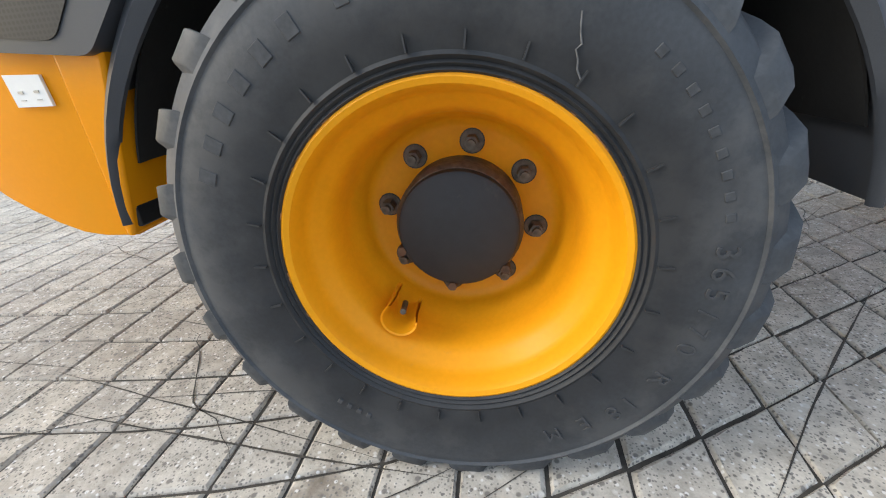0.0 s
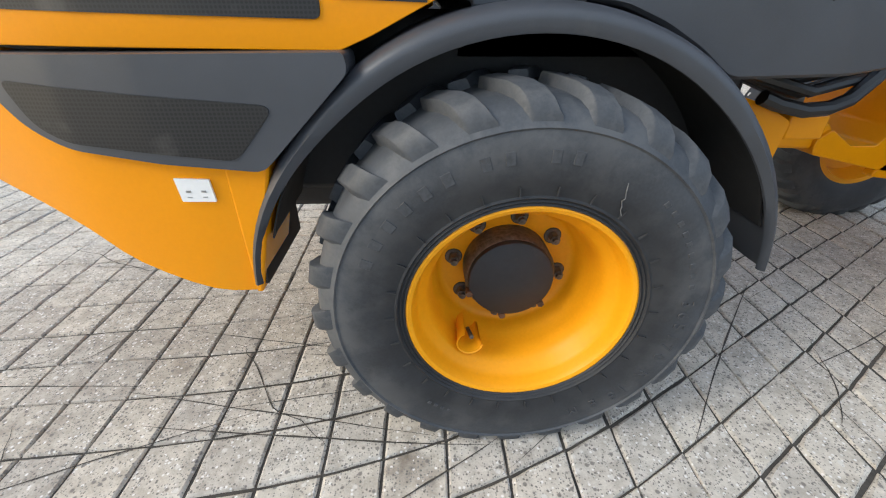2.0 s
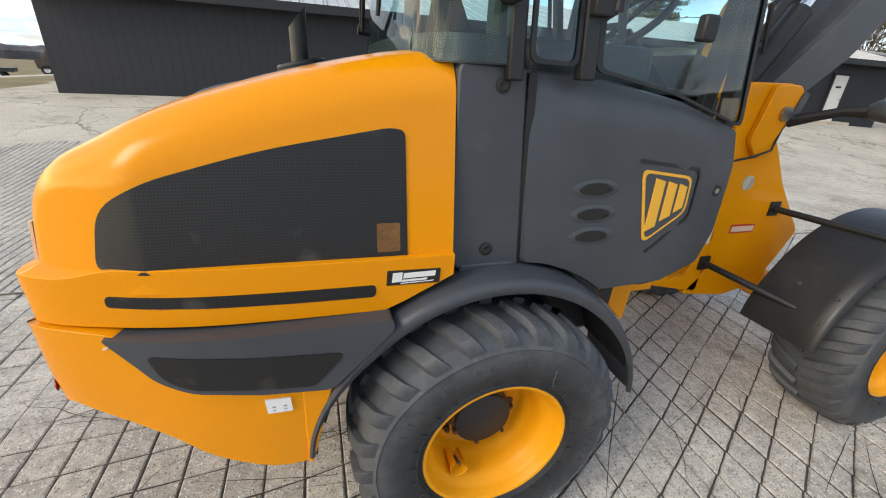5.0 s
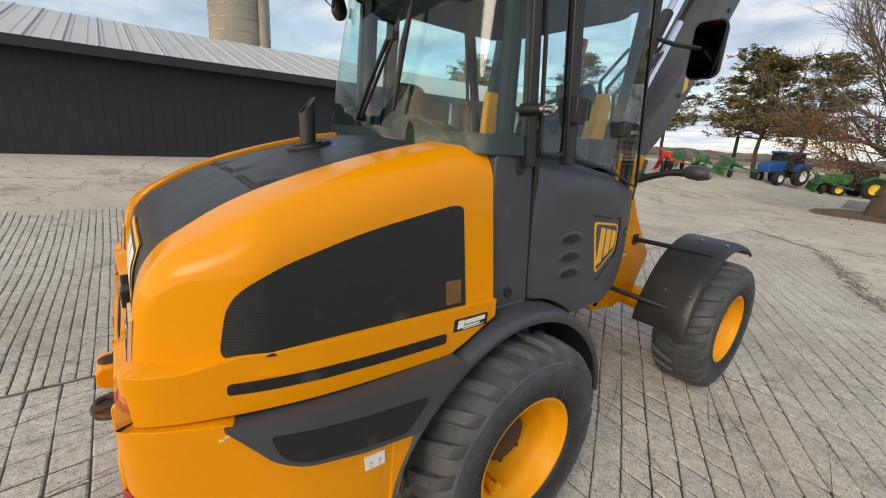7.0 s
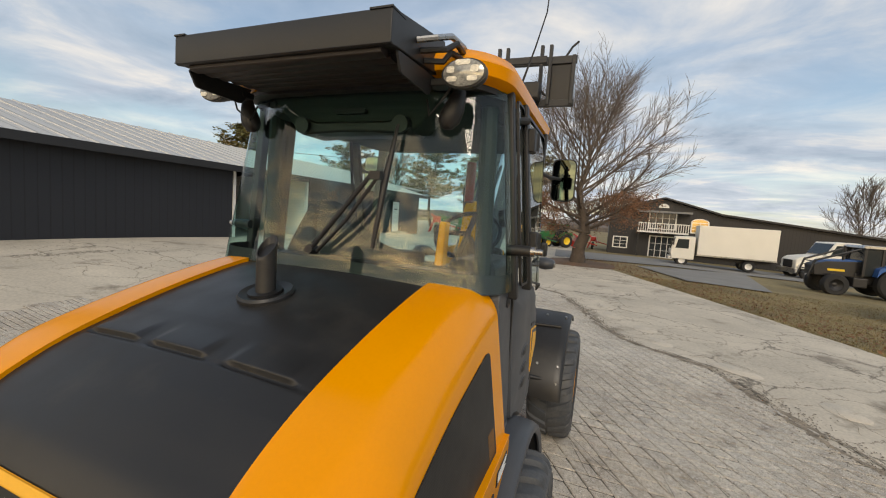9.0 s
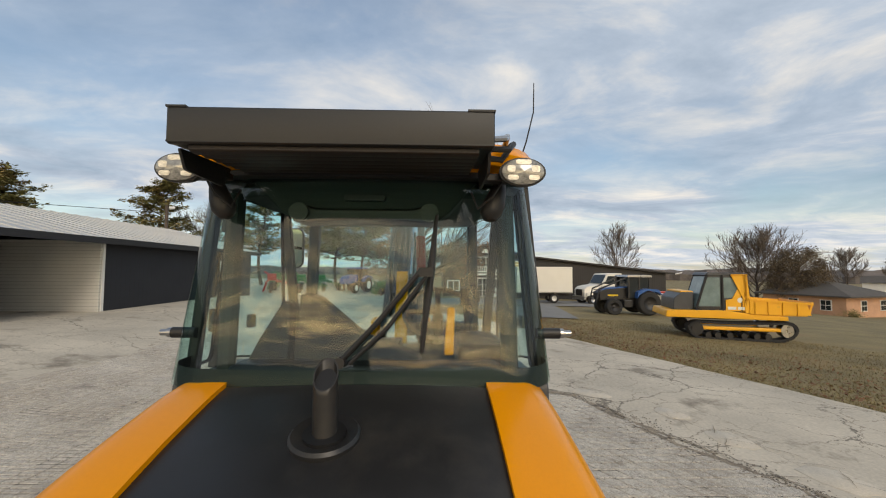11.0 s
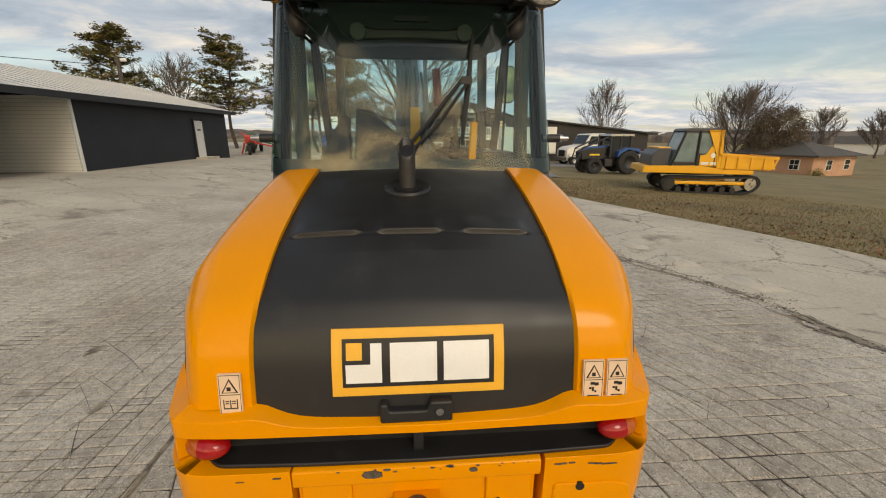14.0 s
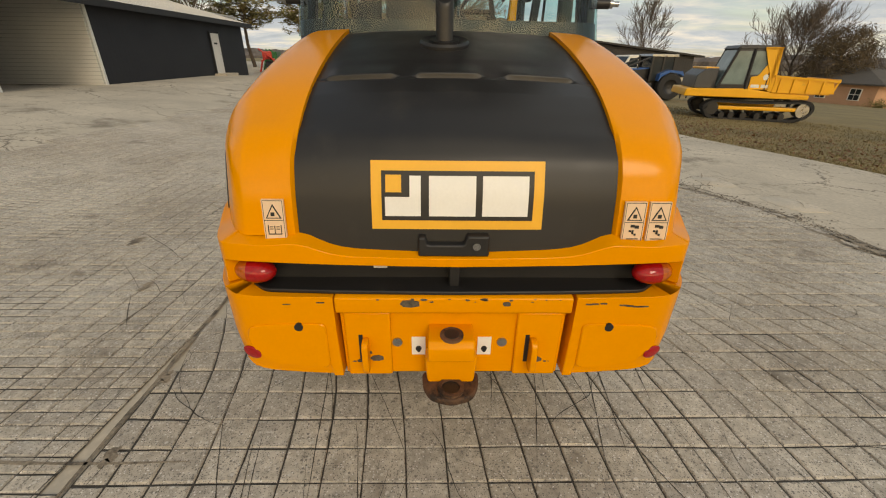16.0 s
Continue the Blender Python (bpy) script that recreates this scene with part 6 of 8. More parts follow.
# ---- trees ----
BARK = mat("grey_brown_bark", (0.085, 0.066, 0.052), 0.95, vary=0.35, grain=3, fine=40, bump=0.8, depth=0.02)
TWIG = mat("dark_twigs", (0.135, 0.108, 0.088), 0.95, vary=0.3, grain=3)
LEAF = mat("brown_oak_leaves", (0.17, 0.085, 0.045), 0.85, vary=0.5, grain=2.0, fine=10, bump=0)
NEEDLE = mat("pine_needles", (0.18, 0.17, 0.06), 0.8, vary=0.5, grain=1.2, fine=6, bump=0, dirt=(0.32, 0.23, 0.085), dirt_at=0.50, dirt_scale=0.7)
WOODS = mat("far_bare_woods", (0.13, 0.115, 0.110), 1.0, vary=0.35, grain=0.05, fine=0.6, bump=0)


def tubes(name, segs, material, parent, label="", n=4):
    """Many tapered sticks as one mesh: (p0, p1, r0, r1)."""
    vs, fs = [], []
    for p0, p1, r0, r1 in segs:
        d = (p1 - p0)
        if d.length < 1e-5:
            continue
        q = d.to_track_quat("Z", "Y")
        k = len(vs)
        for p, r in ((p0, r0), (p1, r1)):
            for j in range(n):
                a = 2 * math.pi * j / n
                vs.append(p + q @ Vector((r * math.cos(a), r * math.sin(a), 0)))
        for j in range(n):
            i2 = (j + 1) % n
            fs.append((k + j, k + i2, k + n + i2, k + n + j))
    me = bpy.data.meshes.new(name)
    me.from_pydata(vs, [], fs)
    me.materials.append(material)
    ob = new(name, me)
    ob.parent = parent
    if label:
        tagged(ob, label)
    return finish(ob, 60)


def quads(name, spots, material, parent, rnd, label=""):
    vs, fs = [], []
    for p, s, flat in spots:
        u = Vector((rnd.gauss(0, 1), rnd.gauss(0, 1), rnd.gauss(0, 1) * (0.25 if flat else 1))).normalized()
        w = u.cross(Vector((rnd.gauss(0, 1), rnd.gauss(0, 1), rnd.gauss(0, 1) + (3 if flat else 0)))).normalized()
        k = len(vs)
        vs += [p - u * s, p + w * s * 0.45, p + u * s, p - w * s * 0.45]
        fs.append((k, k + 1, k + 2, k + 3))
    me = bpy.data.meshes.new(name)
    me.from_pydata(vs, [], fs)
    me.materials.append(material)
    ob = new(name, me)
    ob.parent = parent
    if label:
        tagged(ob, label)
    return ob


def bare_tree(at, height, seed, label, spread=1.0, depth=6, leaves=0, trunk=0.28, group="", droop=0.0, clear=0.2):
    t = thing("tree", label, "tree", at, 0, group)
    rnd = random.Random(seed)
    thick, thin, tips = [], [], []

    def grow(p, d, length, r, level):
        steps_n = 3 if level < 3 else 2
        for s in range(steps_n):
            d2 = (d + Vector((rnd.gauss(0, 0.10), rnd.gauss(0, 0.10), rnd.gauss(0.03, 0.06)))).normalized()
            e = p + d2 * (length / steps_n)
            r2 = r * (0.86 if level < depth else 0.6)
            (thick if level < 2 else thin).append((p, e, r, r2))
            if level < depth and (s > 0 or level > 0):
                for _ in range(2 if level < 4 else rnd.choice((1, 2))):
                    a = rnd.uniform(0, 2 * math.pi)
                    side = d2.orthogonal().normalized()
                    side.rotate(Matrix.Rotation(a, 3, d2))
                    lift = Vector((0, 0, 0.28 if level > 0 else 0.1)) * (1 - droop)
                    nd = (d2 * rnd.uniform(0.45, 0.85) + side * rnd.uniform(0.55, 0.95) * spread + lift).normalized()
                    grow(e, nd, length * rnd.uniform(0.55, 0.80), r2 * rnd.uniform(0.45, 0.65), level + 1)
            p, d, r = e, d2, r2
        if level >= depth - 1:
            tips.append(p)
        if level < depth:
            grow(p, (d + Vector((rnd.gauss(0, 0.2), rnd.gauss(0, 0.2), 0.1))).normalized(), length * 0.72, r * 0.8, level + 1)
    grow(Vector((0, 0, -0.15)), Vector((0.02, 0.0, 1)), height * 0.30, trunk, 0)
    tubes("trunk", thick, BARK, t, "", 8)
    tubes("crown", thin, TWIG, t, "", 3)
    flare = rod((0, 0, -0.2), (0, 0, 0.6), trunk * 1.5, trunk * 1.02, n=12)
    part("root_flare", flare, BARK, t)
    if leaves:
        low = [p for p in tips if p.z < height * 0.62]
        spots = []
        for _ in range(leaves):
            p = rnd.choice(low)
            spots.append((p + Vector((rnd.gauss(0, 0.22), rnd.gauss(0, 0.22), rnd.gauss(-0.05, 0.2))), rnd.uniform(0.035, 0.07), False))
        quads("leaves", spots, LEAF, t, rnd, "sparse brown leaves")
    return t


def pine(at, height, seed, label, group="pines"):
    t = thing("pine_tree", label, "pine tree", at, 0, group)
    rnd = random.Random(seed)
    sticks, spots = [], []
    trunk = [Vector((0.25 * math.sin(k * 0.9 + seed), 0.2 * math.sin(k * 0.7), height * k / 10)) for k in range(11)]
    for a, b, k in zip(trunk, trunk[1:], range(10)):
        sticks.append((a, b, 0.19 * (1 - k / 11), 0.19 * (1 - (k + 1) / 11)))
    for i in range(84):
        f = 0.30 + 0.64 * rnd.random() ** 1.15
        base = trunk[min(9, int(f * 10))].lerp(trunk[min(10, int(f * 10) + 1)], f * 10 % 1)
        a = rnd.uniform(0, 2 * math.pi)
        ln = height * (0.40 * (1 - f) ** 0.7 + 0.06) * rnd.uniform(0.6, 1.15)
        d = Vector((math.cos(a), math.sin(a), rnd.uniform(-0.05, 0.35)))
        p = base
        for s in range(4):
            q = p + d * ln / 4
            sticks.append((p, q, 0.05 * (1 - s / 5) * (1.2 - f * 0.6), 0.05 * (1 - (s + 1) / 5) * (1.2 - f * 0.6)))
            if s > 0:
                for _ in range(3):
                    c = q + Vector((rnd.gauss(0, 0.25), rnd.gauss(0, 0.25), rnd.gauss(0.08, 0.1)))
                    sticks.append((q, c, 0.012, 0.006))
                    for _ in range(20):
                        spots.append((c + Vector((rnd.gauss(0, 0.17), rnd.gauss(0, 0.17), rnd.gauss(0.02, 0.08))), rnd.uniform(0.08, 0.20), True))
            p, d = q, (d + Vector((rnd.gauss(0, 0.1), rnd.gauss(0, 0.1), 0.05)))
    tubes("trunk", sticks, BARK, t, "", 5)
    quads("needles", spots, NEEDLE, t, rnd, "olive green and browning needles")
    return t


def crown_tree(at, height, width, seed, label, limbs=26, trunk=0.35, leaves=0, low=0.15, twig=0.011, fine=1.0, flat=24):
    """A bare tree of many rising limbs that fill an egg-shaped crown."""
    t = thing("tree", label, "tree", at)
    rnd = random.Random(seed)
    thick, thin, tips = [], [], []
    mid, rx, rz = height * 0.54, width / 2, height * 0.47

    def inside(p):
        return (p.x / rx) ** 2 + (p.y / rx) ** 2 + ((p.z - mid) / rz) ** 2 < 1

    def shoot(p, d, length, r0, r1, n, bend, store):
        out = []
        r = r0
        for i in range(n):
            d = (d + Vector((rnd.gauss(0, bend), rnd.gauss(0, bend), rnd.gauss(0.05, bend * 0.7)))).normalized()
            q, r2 = p + d * length / n, r0 + (r1 - r0) * (i + 1) / n
            store.append((p, q, r, r2))
            p, r = q, r2
            out.append((p, d, r))
        return out
    stem = [Vector((0, 0, -0.15))]
    for k in range(9):
        stem.append(Vector((0.05 * width * noise.noise((k * 0.4, seed, 0)), 0.05 * width * noise.noise((k * 0.4, seed, 5)), height * 0.78 * (k + 1) / 9)))
    for k in range(9):
        thick.append((stem[k], stem[k + 1], trunk * (1 - k / 9.6) ** 1.2, trunk * (1 - (k + 1) / 9.6) ** 1.2))
    for i in range(limbs):
        f = (i + rnd.random()) / limbs
        h = low + (0.74 - low) * f
        k = min(8, int(h / 0.78 * 9))
        base = stem[k].lerp(stem[k + 1], h / 0.78 * 9 - k)
        az, el = 2.39996 * i + rnd.uniform(-0.4, 0.4), radians(flat + (68 - flat) * f + rnd.uniform(-8, 8))
        d = Vector((math.cos(az) * math.cos(el), math.sin(az) * math.cos(el), math.sin(el)))
        length = 0.4
        while inside(base + d * length) and length < height:
            length += 0.2
        length *= rnd.uniform(0.85, 1.08)
        r0 = trunk * (0.27 - 0.15 * f)
        for j, (p, dd, r) in enumerate(shoot(base, d, length, r0, twig * 1.2, 9, 0.07, thick if r0 > 0.09 else thin)):
            if j < 1:
                continue
            for _ in range(3 if j < 7 else 2):
                side = dd.orthogonal().normalized()
                side.rotate(Matrix.Rotation(rnd.uniform(0, 6.28), 3, dd))
                sd = (dd * 0.8 + side * rnd.uniform(0.45, 0.85) + Vector((0, 0, 0.22))).normalized()
                sl = (0.10 * height + 0.28 * length * (1 - j / 9)) * rnd.uniform(0.6, 1.1)
                for p2, d2, r2 in shoot(p, sd, sl, max(twig * 1.3, r * 0.5), twig, 4, 0.09, thin):
                    for _ in range(2 if rnd.random() < fine else 1):
                        side = d2.orthogonal().normalized()
                        side.rotate(Matrix.Rotation(rnd.uniform(0, 6.28), 3, d2))
                        e = shoot(p2, (d2 + side * 0.6 + Vector((0, 0, 0.15))).normalized(), height * rnd.uniform(0.04, 0.085), twig, twig * 0.5, 2, 0.1, thin)
                        tips.append(e[-1][0])
    tubes("trunk", thick, BARK, t, "", 8)
    tubes("crown", thin, TWIG, t, "", 3)
    part("root_flare", rod((0, 0, -0.2), (0, 0, 0.5), trunk * 1.25, trunk * 0.97, n=12), BARK, t)
    if leaves:
        under = [p for p in tips if p.z < height * 0.40]
        quads("foliage", [(rnd.choice(under) + Vector((rnd.gauss(0, 0.15), rnd.gauss(0, 0.15), rnd.gauss(-0.08, 0.14))), rnd.uniform(0.035, 0.07), False) for _ in range(leaves)], LEAF, t, rnd, "sparse brown leaves")
    return t


def dome_tree(at, height, width, seed, label):
    """A thick evergreen with a rounded crown of many clumps."""
    t = thing("tree", label, "tree", at)
    rnd = random.Random(seed)
    sticks, spots = [(Vector((0, 0, -0.1)), Vector((0, 0, height * 0.8)), 0.25, 0.08)], []
    for _ in range(240):
        a, z = rnd.uniform(0, 6.28), rnd.uniform(0.12, 0.98)
        r = width / 2 * math.sqrt(max(0.03, 1 - ((z - 0.45) / 0.56) ** 2)) * rnd.uniform(0.62, 1.06)
        c = Vector((r * math.cos(a), r * math.sin(a), z * height))
        sticks.append((Vector((0, 0, z * height * 0.75)), c, 0.035, 0.012))
        for _ in range(90):
            spots.append((c + Vector((rnd.gauss(0, 0.38), rnd.gauss(0, 0.38), rnd.gauss(0, 0.26))), rnd.uniform(0.05, 0.12), False))
    tubes("trunk", sticks, BARK, t, "", 5)
    quads("foliage", spots, CEDAR, t, rnd, "dense brownish green foliage")
    return t


CEDAR = mat("winter_cedar", (0.115, 0.085, 0.050), 0.9, vary=0.4, grain=1.0, fine=6, bump=0)
crown_tree((23.0, 0.3, ground_z(23, 0.3)), 9.8, 11.2, 11, "large bare oak with brown leaves on its lower boughs", 34, 0.40, 12000, twig=0.009, flat=6)
for k, (x, y, h) in enumerate(((34.5, 24.0, 9.6), (41.0, 17.6, 10.6), (40.0, 9.5, 9.2), (44.0, 7.5, 10.5), (24, 27, 8.0), (46, 13, 11))):
    pine((x, y, ground_z(x, y)), h, 20 + k, "tall open pine with olive and brown needles")
crown_tree((39.0, 21.5, 0.4), 7.4, 6.5, 31, "bare grey tree standing behind the barn", 16, 0.2, twig=0.016, fine=0.3)
crown_tree((62.0, -29.5, ground_z(62, -29.5)), 10.3, 8.4, 32, "bare grey tree standing behind the dark shop", 15, 0.22, twig=0.02, fine=0.3)
crown_tree((52.0, -44.0, ground_z(52, -44)), 9.6, 13.0, 33, "broad round bare tree beside the house", 34, 0.3, low=0.06, twig=0.018, fine=0.5)
dome_tree((48.0, -46.0, ground_z(48, -46)), 8.0, 6.6, 34, "thick brownish evergreen with a rounded crown")
for x, y, h, k in ((84, -90, 9.5, 35), (76, -94, 8.5, 36), (62, -96, 8.0, 37)):
    crown_tree((x, y, -2.9), h, h * 0.9, k, "far bare tree across the road", 14, 0.22, twig=0.03, fine=0.2)


def woods():
    """Far bare woods all round, as ragged rows of crowns."""
    rnd = random.Random(9)
    vs, fs = [], []
    for ring, (dist, top) in enumerate(((330, 4.6), (260, 2.2))):
        n = 900
        k0 = len(vs)
        for i in range(n):
            a = 2 * math.pi * i / n
            h = top * (0.75 + 0.35 * noise.noise((a * 9, ring, 0)) + 0.22 * noise.noise((a * 60, ring, 1)) + 0.12 * rnd.random())
            r = dist * (1 + 0.04 * noise.noise((a * 25, 5, ring)))
            for z, rr in ((-4, r), (h * 0.7 - 1, r), (h, r + 3)):
                vs.append((rr * math.cos(a), rr * math.sin(a), z))
        for i in range(n):
            j = (i + 1) % n
            for m in range(2):
                fs.append((k0 + 3 * i + m, k0 + 3 * j + m, k0 + 3 * j + m + 1, k0 + 3 * i + m + 1))
    me = bpy.data.meshes.new("woods")
    me.from_pydata(vs, [], fs)
    me.materials.append(WOODS)
    ob = new("woods", me)
    tagged(ob, "distant bare brown woods along the horizon", "woods", kind="stuff")


woods()
pole = thing("utility_pole", "weathered wooden utility pole behind the barn", "pole", (30.0, 20.3, 0))
part("pole_shaft", rod((0, 0, 0), (0, 0, 6.9), 0.16, 0.12, n=12), BARK, pole)
part("pole_lamp", rod((0.1, -0.1, 6.7), (0.35, -0.35, 6.75), 0.12, n=10), PAINTW, pole)
wire = thing("overhead_wire", "thin overhead wire running to the pole", "wire", (30.0, 20.3, 6.3))
part("strand", pipe([(0, 0, 0), (-8, 4, -0.5), (-18, 9, -0.4), (-30, 15, 0.4)], 0.02, 5), BLACK, wire)


# ---- shop with the gable, balcony and long wing ----
DARKB = boards("black_shop_siding", (0.022, 0.021, 0.022), 0.25, "y")
PANE = mat("dark_window_pane", (0.03, 0.035, 0.04), 0.08, vary=0.2, bump=0)
# gold pane: the sunset's reflection is put into the base colour
GOLDP = mat("sunset_lit_pane", (0.75, 0.50, 0.18), 0.15, vary=0.3, grain=1.0, bump=0, metal=0.5)
gz = ground_z(42, -8)
shop = thing("shop_building", "black two-storey shop with a white balcony and a long low wing", "building", (42, -6.0, gz))
part("gable_wall", prism([(4.6, -0.4), (-4.6, -0.4), (-4.6, 4.3), (0, 5.55), (4.6, 4.3)], 0, 9, "x"), DARKB, shop, "", 0)
for y0, y1, z0, z1 in ((4.9, 0, 4.25, 5.6), (-4.9, 0, 4.25, 5.6)):
    part("gable_roof", loft([[Vector((x, y0, z0)), Vector((x, y1, z1)), Vector((x, y1, z1 + 0.15)), Vector((x, y0, z0 + 0.15))] for x in (-0.4, 9.2)]), TRIM, shop, "", 0)
part("wing_wall", prism([(-4.6, -1.2), (-20.0, -2.0), (-20.0, 2.65), (-4.6, 4.35)], 0.6, 14, "x"), DARKB, shop, "long black sided wing", 0)
part("wing_roof", prism([(-4.5, 4.36), (-20.8, 2.56), (-20.8, 2.72), (-4.5, 4.52)], 0.2, 14.4, "x"), TRIM, shop, "", 0)
part("gutter", rod((0.25, -20.9, 2.6), (0.25, -21.6, 2.75), 0.06, n=8), PAINTW, shop)


def shop_window(y, z, w, h, arch=False, pane=PANE, door=False):
    f = part("door" if door else "window", box(-0.06, 0.0, y - w / 2 - 0.08, y + w / 2 + 0.08, z - 0.06, z + h + 0.08), PAINTW, shop, "white framed glazed door" if door else "white framed window", 0)
    n = 2 if w < 1.8 else 4
    for i in range(n):
        y0 = y - w / 2 + w * i / n
        part("pane", box(-0.075, -0.055, y0 + 0.03, y0 + w / n - 0.03, z + 0.04, z + h - 0.02), pane, f, "", 0)
    for k in (1, 2):
        part("glazing_bar", box(-0.085, -0.06, y - w / 2, y + w / 2, z + h * k / 3 - 0.015, z + h * k / 3 + 0.015), PAINTW, f, "", 0)
    if arch:
        pts = [(y + (w / 2 + 0.08) * math.cos(a), z + h + 0.06 + 0.35 * math.sin(a)) for a in [math.pi * i / 10 for i in range(11)]]
        ar = part("arch", prism(pts, -0.06, 0.0, "x"), PAINTW, f, "", 0)
        pts = [(y + (w / 2 - 0.02) * math.cos(a), z + h + 0.06 + 0.26 * math.sin(a)) for a in [math.pi * i / 10 for i in range(11)]]
        part("pane", prism(pts, -0.075, -0.06, "x"), pane, f, "", 0)


shop_window(0.0, 2.75, 2.2, 1.5)
shop_window(-0.1, 0.05, 2.0, 1.95, door=True)
shop_window(-3.1, 2.6, 1.3, 0.9, True, GOLDP)
shop_window(3.5, 0.7, 1.2, 1.0)
part("gable_fan", prism([(0.45 * math.cos(a), 4.75 + 0.4 * math.sin(a)) for a in [math.pi * i / 10 for i in range(11)]], -0.05, 0.0, "x"), PAINTW, shop, "", 0)
part("awning", box(-0.9, 0.0, -2.3, 2.3, 4.25, 4.42), mat("grey_awning", (0.20, 0.20, 0.20), 0.7), shop, "", 0)
bal = part("balcony", box(-1.1, 0.0, -2.1, 2.1, 2.35, 2.5), PAINTW, shop, "white balcony", 0)
part("rail", box(-1.12, -1.06, -2.1, 2.1, 3.2, 3.28), PAINTW, bal, "", 0)
bp0 = part("baluster", box(-1.11, -1.07, -0.03, 0.03, 2.5, 3.2), PAINTW, bal, "", 0)
bp0.matrix_local = Matrix.Translation((0, -2.05, 0))
for i in range(1, 22):
    same("baluster", bp0, bal, Matrix.Translation((0, -2.05 + 0.195 * i, 0)))
for y in (-2.0, 2.0):
    part("balcony_post", box(-1.1, -0.98, y - 0.06, y + 0.06, -0.2, 2.35), TRIM, shop, "", 0)

# asphalt lane and pads before the shop
ASPH = mat("pale_worn_asphalt", (0.21, 0.205, 0.195), 0.95, vary=0.15, grain=0.8, fine=20, bump=0.3, depth=0.01)


def lane(name, pts, label, material=ASPH, lift=0.02):
    bm = bmesh.new()
    (ax, ay), (bx, by), (cx2, cy2), (dx, dy) = pts
    n = 14
    g = []
    for i in range(n + 1):
        row = []
        for j in range(n + 1):
            u, v = i / n, j / n
            x = (ax * (1 - u) + bx * u) * (1 - v) + (dx * (1 - u) + cx2 * u) * v
            y = (ay * (1 - u) + by * u) * (1 - v) + (dy * (1 - u) + cy2 * u) * v
            row.append(bm.verts.new((x, y, ground_z(x, y) + lift)))
        g.append(row)
    for i in range(n):
        for j in range(n):
            bm.faces.new((g[i][j], g[i + 1][j], g[i + 1][j + 1], g[i][j + 1]))
    return tagged(part(name, bm, material, None, "", 60), label, "paved pad", kind="structure")


lane("pavement_pad", [(18.8, -4.6), (25.5, -3.0), (29.5, -9.6), (18.6, -7.6)], "pale asphalt parking pad in the grass")
lane("road", [(27.0, 2.0), (37, 3.0), (38, -26), (30.5, -18)], "worn asphalt lane before the shop")
lane("road_far", [(55, -62), (140, -150), (148, -146), (62, -58)], "far paved road beyond the house", ASPH, 0.15)
LITTER = mat("fallen_leaf", (0.17, 0.085, 0.042), 0.9, vary=0.45, grain=0.8, fine=5, bump=0)


def leaf_litter():
    rnd = random.Random(3)
    spots = []
    for _ in range(5000):
        x = rnd.uniform(3.5, 30)
        y = drive_edge(x) - abs(rnd.gauss(0, 2.2)) - 0.03
        if 18.5 < x < 27 and -8.5 < y < -3.6:
            continue
        spots.append((Vector((x, y, ground_z(x, y) + rnd.uniform(-0.01, 0.03))), rnd.uniform(0.025, 0.06), True))
    for _ in range(1500):
        a, r = rnd.uniform(0, 6.28), abs(rnd.gauss(0, 2.2))
        x, y = 23 + r * math.cos(a), 0.3 + r * math.sin(a) * 0.7
        spots.append((Vector((x, y, ground_z(x, y) + 0.025)), rnd.uniform(0.025, 0.055), True))
    ob = quads("fallen_leaves", spots, LITTER, None, rnd)
    tagged(ob, "scattered brown fallen leaves on the grass edge", "leaves", kind="stuff")


leaf_litter()


def tufts():
    """Dry grass blades along the near lawn."""
    rnd = random.Random(5)
    vs, fs = [], []
    for _ in range(34000):
        x = rnd.uniform(2.5, 19)
        y = drive_edge(x) - rnd.random() ** 1.4 * 9 - 0.02
        z = ground_z(x, y) - 0.035
        a, h = rnd.uniform(0, 6.28), rnd.uniform(0.022, 0.055)
        c, s, w = math.cos(a), math.sin(a), rnd.uniform(0.006, 0.016)
        k = len(vs)
        vs += [(x - s * w, y + c * w, z), (x + s * w, y - c * w, z), (x + c * h * 0.6, y + s * h * 0.6, z + h)]
        fs.append((k, k + 1, k + 2))
    me = bpy.data.meshes.new("grass")
    me.from_pydata(vs, [], fs)
    me.materials.append(GRASS)
    tagged(new("grass", me), "short dry winter grass blades", "grass", kind="stuff")


tufts()
bare = thing("dirt_ring", "bare leafy soil round the oak", "soil", (23, 0.3, ground_z(23, 0.3)), 0, "", "structure")
part("soil", prism([(2.6 * math.cos(a) * (1 + 0.12 * math.sin(3 * a)) - 0.6, 2.0 * math.sin(a)) for a in [2 * math.pi * i / 28 for i in range(28)]], -0.1, 0.05, "z"), mat("bare_soil", (0.13, 0.085, 0.055), 0.95, vary=0.3, grain=2, dirt=(0.18, 0.10, 0.06), dirt_at=0.5), bare, "", 0)


# ---- vehicles ----
TYRE2 = mat("far_tyre_rubber", (0.02, 0.02, 0.021), 0.8, vary=0.2)
TRUCKW = mat("white_truck_paint", (0.74, 0.72, 0.66), 0.4, vary=0.04, grain=1.0)
WGLASS = mat("dark_vehicle_glass", (0.02, 0.026, 0.03), 0.06, vary=0.1, bump=0)
BLUE = mat("blue_tractor_paint", (0.02, 0.09, 0.30), 0.4, vary=0.15)
BLACKM = mat("black_machine_paint", (0.015, 0.015, 0.017), 0.45, vary=0.2)
GREENP = mat("green_machine_paint", (0.02, 0.13, 0.035), 0.45, vary=0.2)
RIMY = mat("rim_yellow", (0.80, 0.55, 0.03), 0.45)


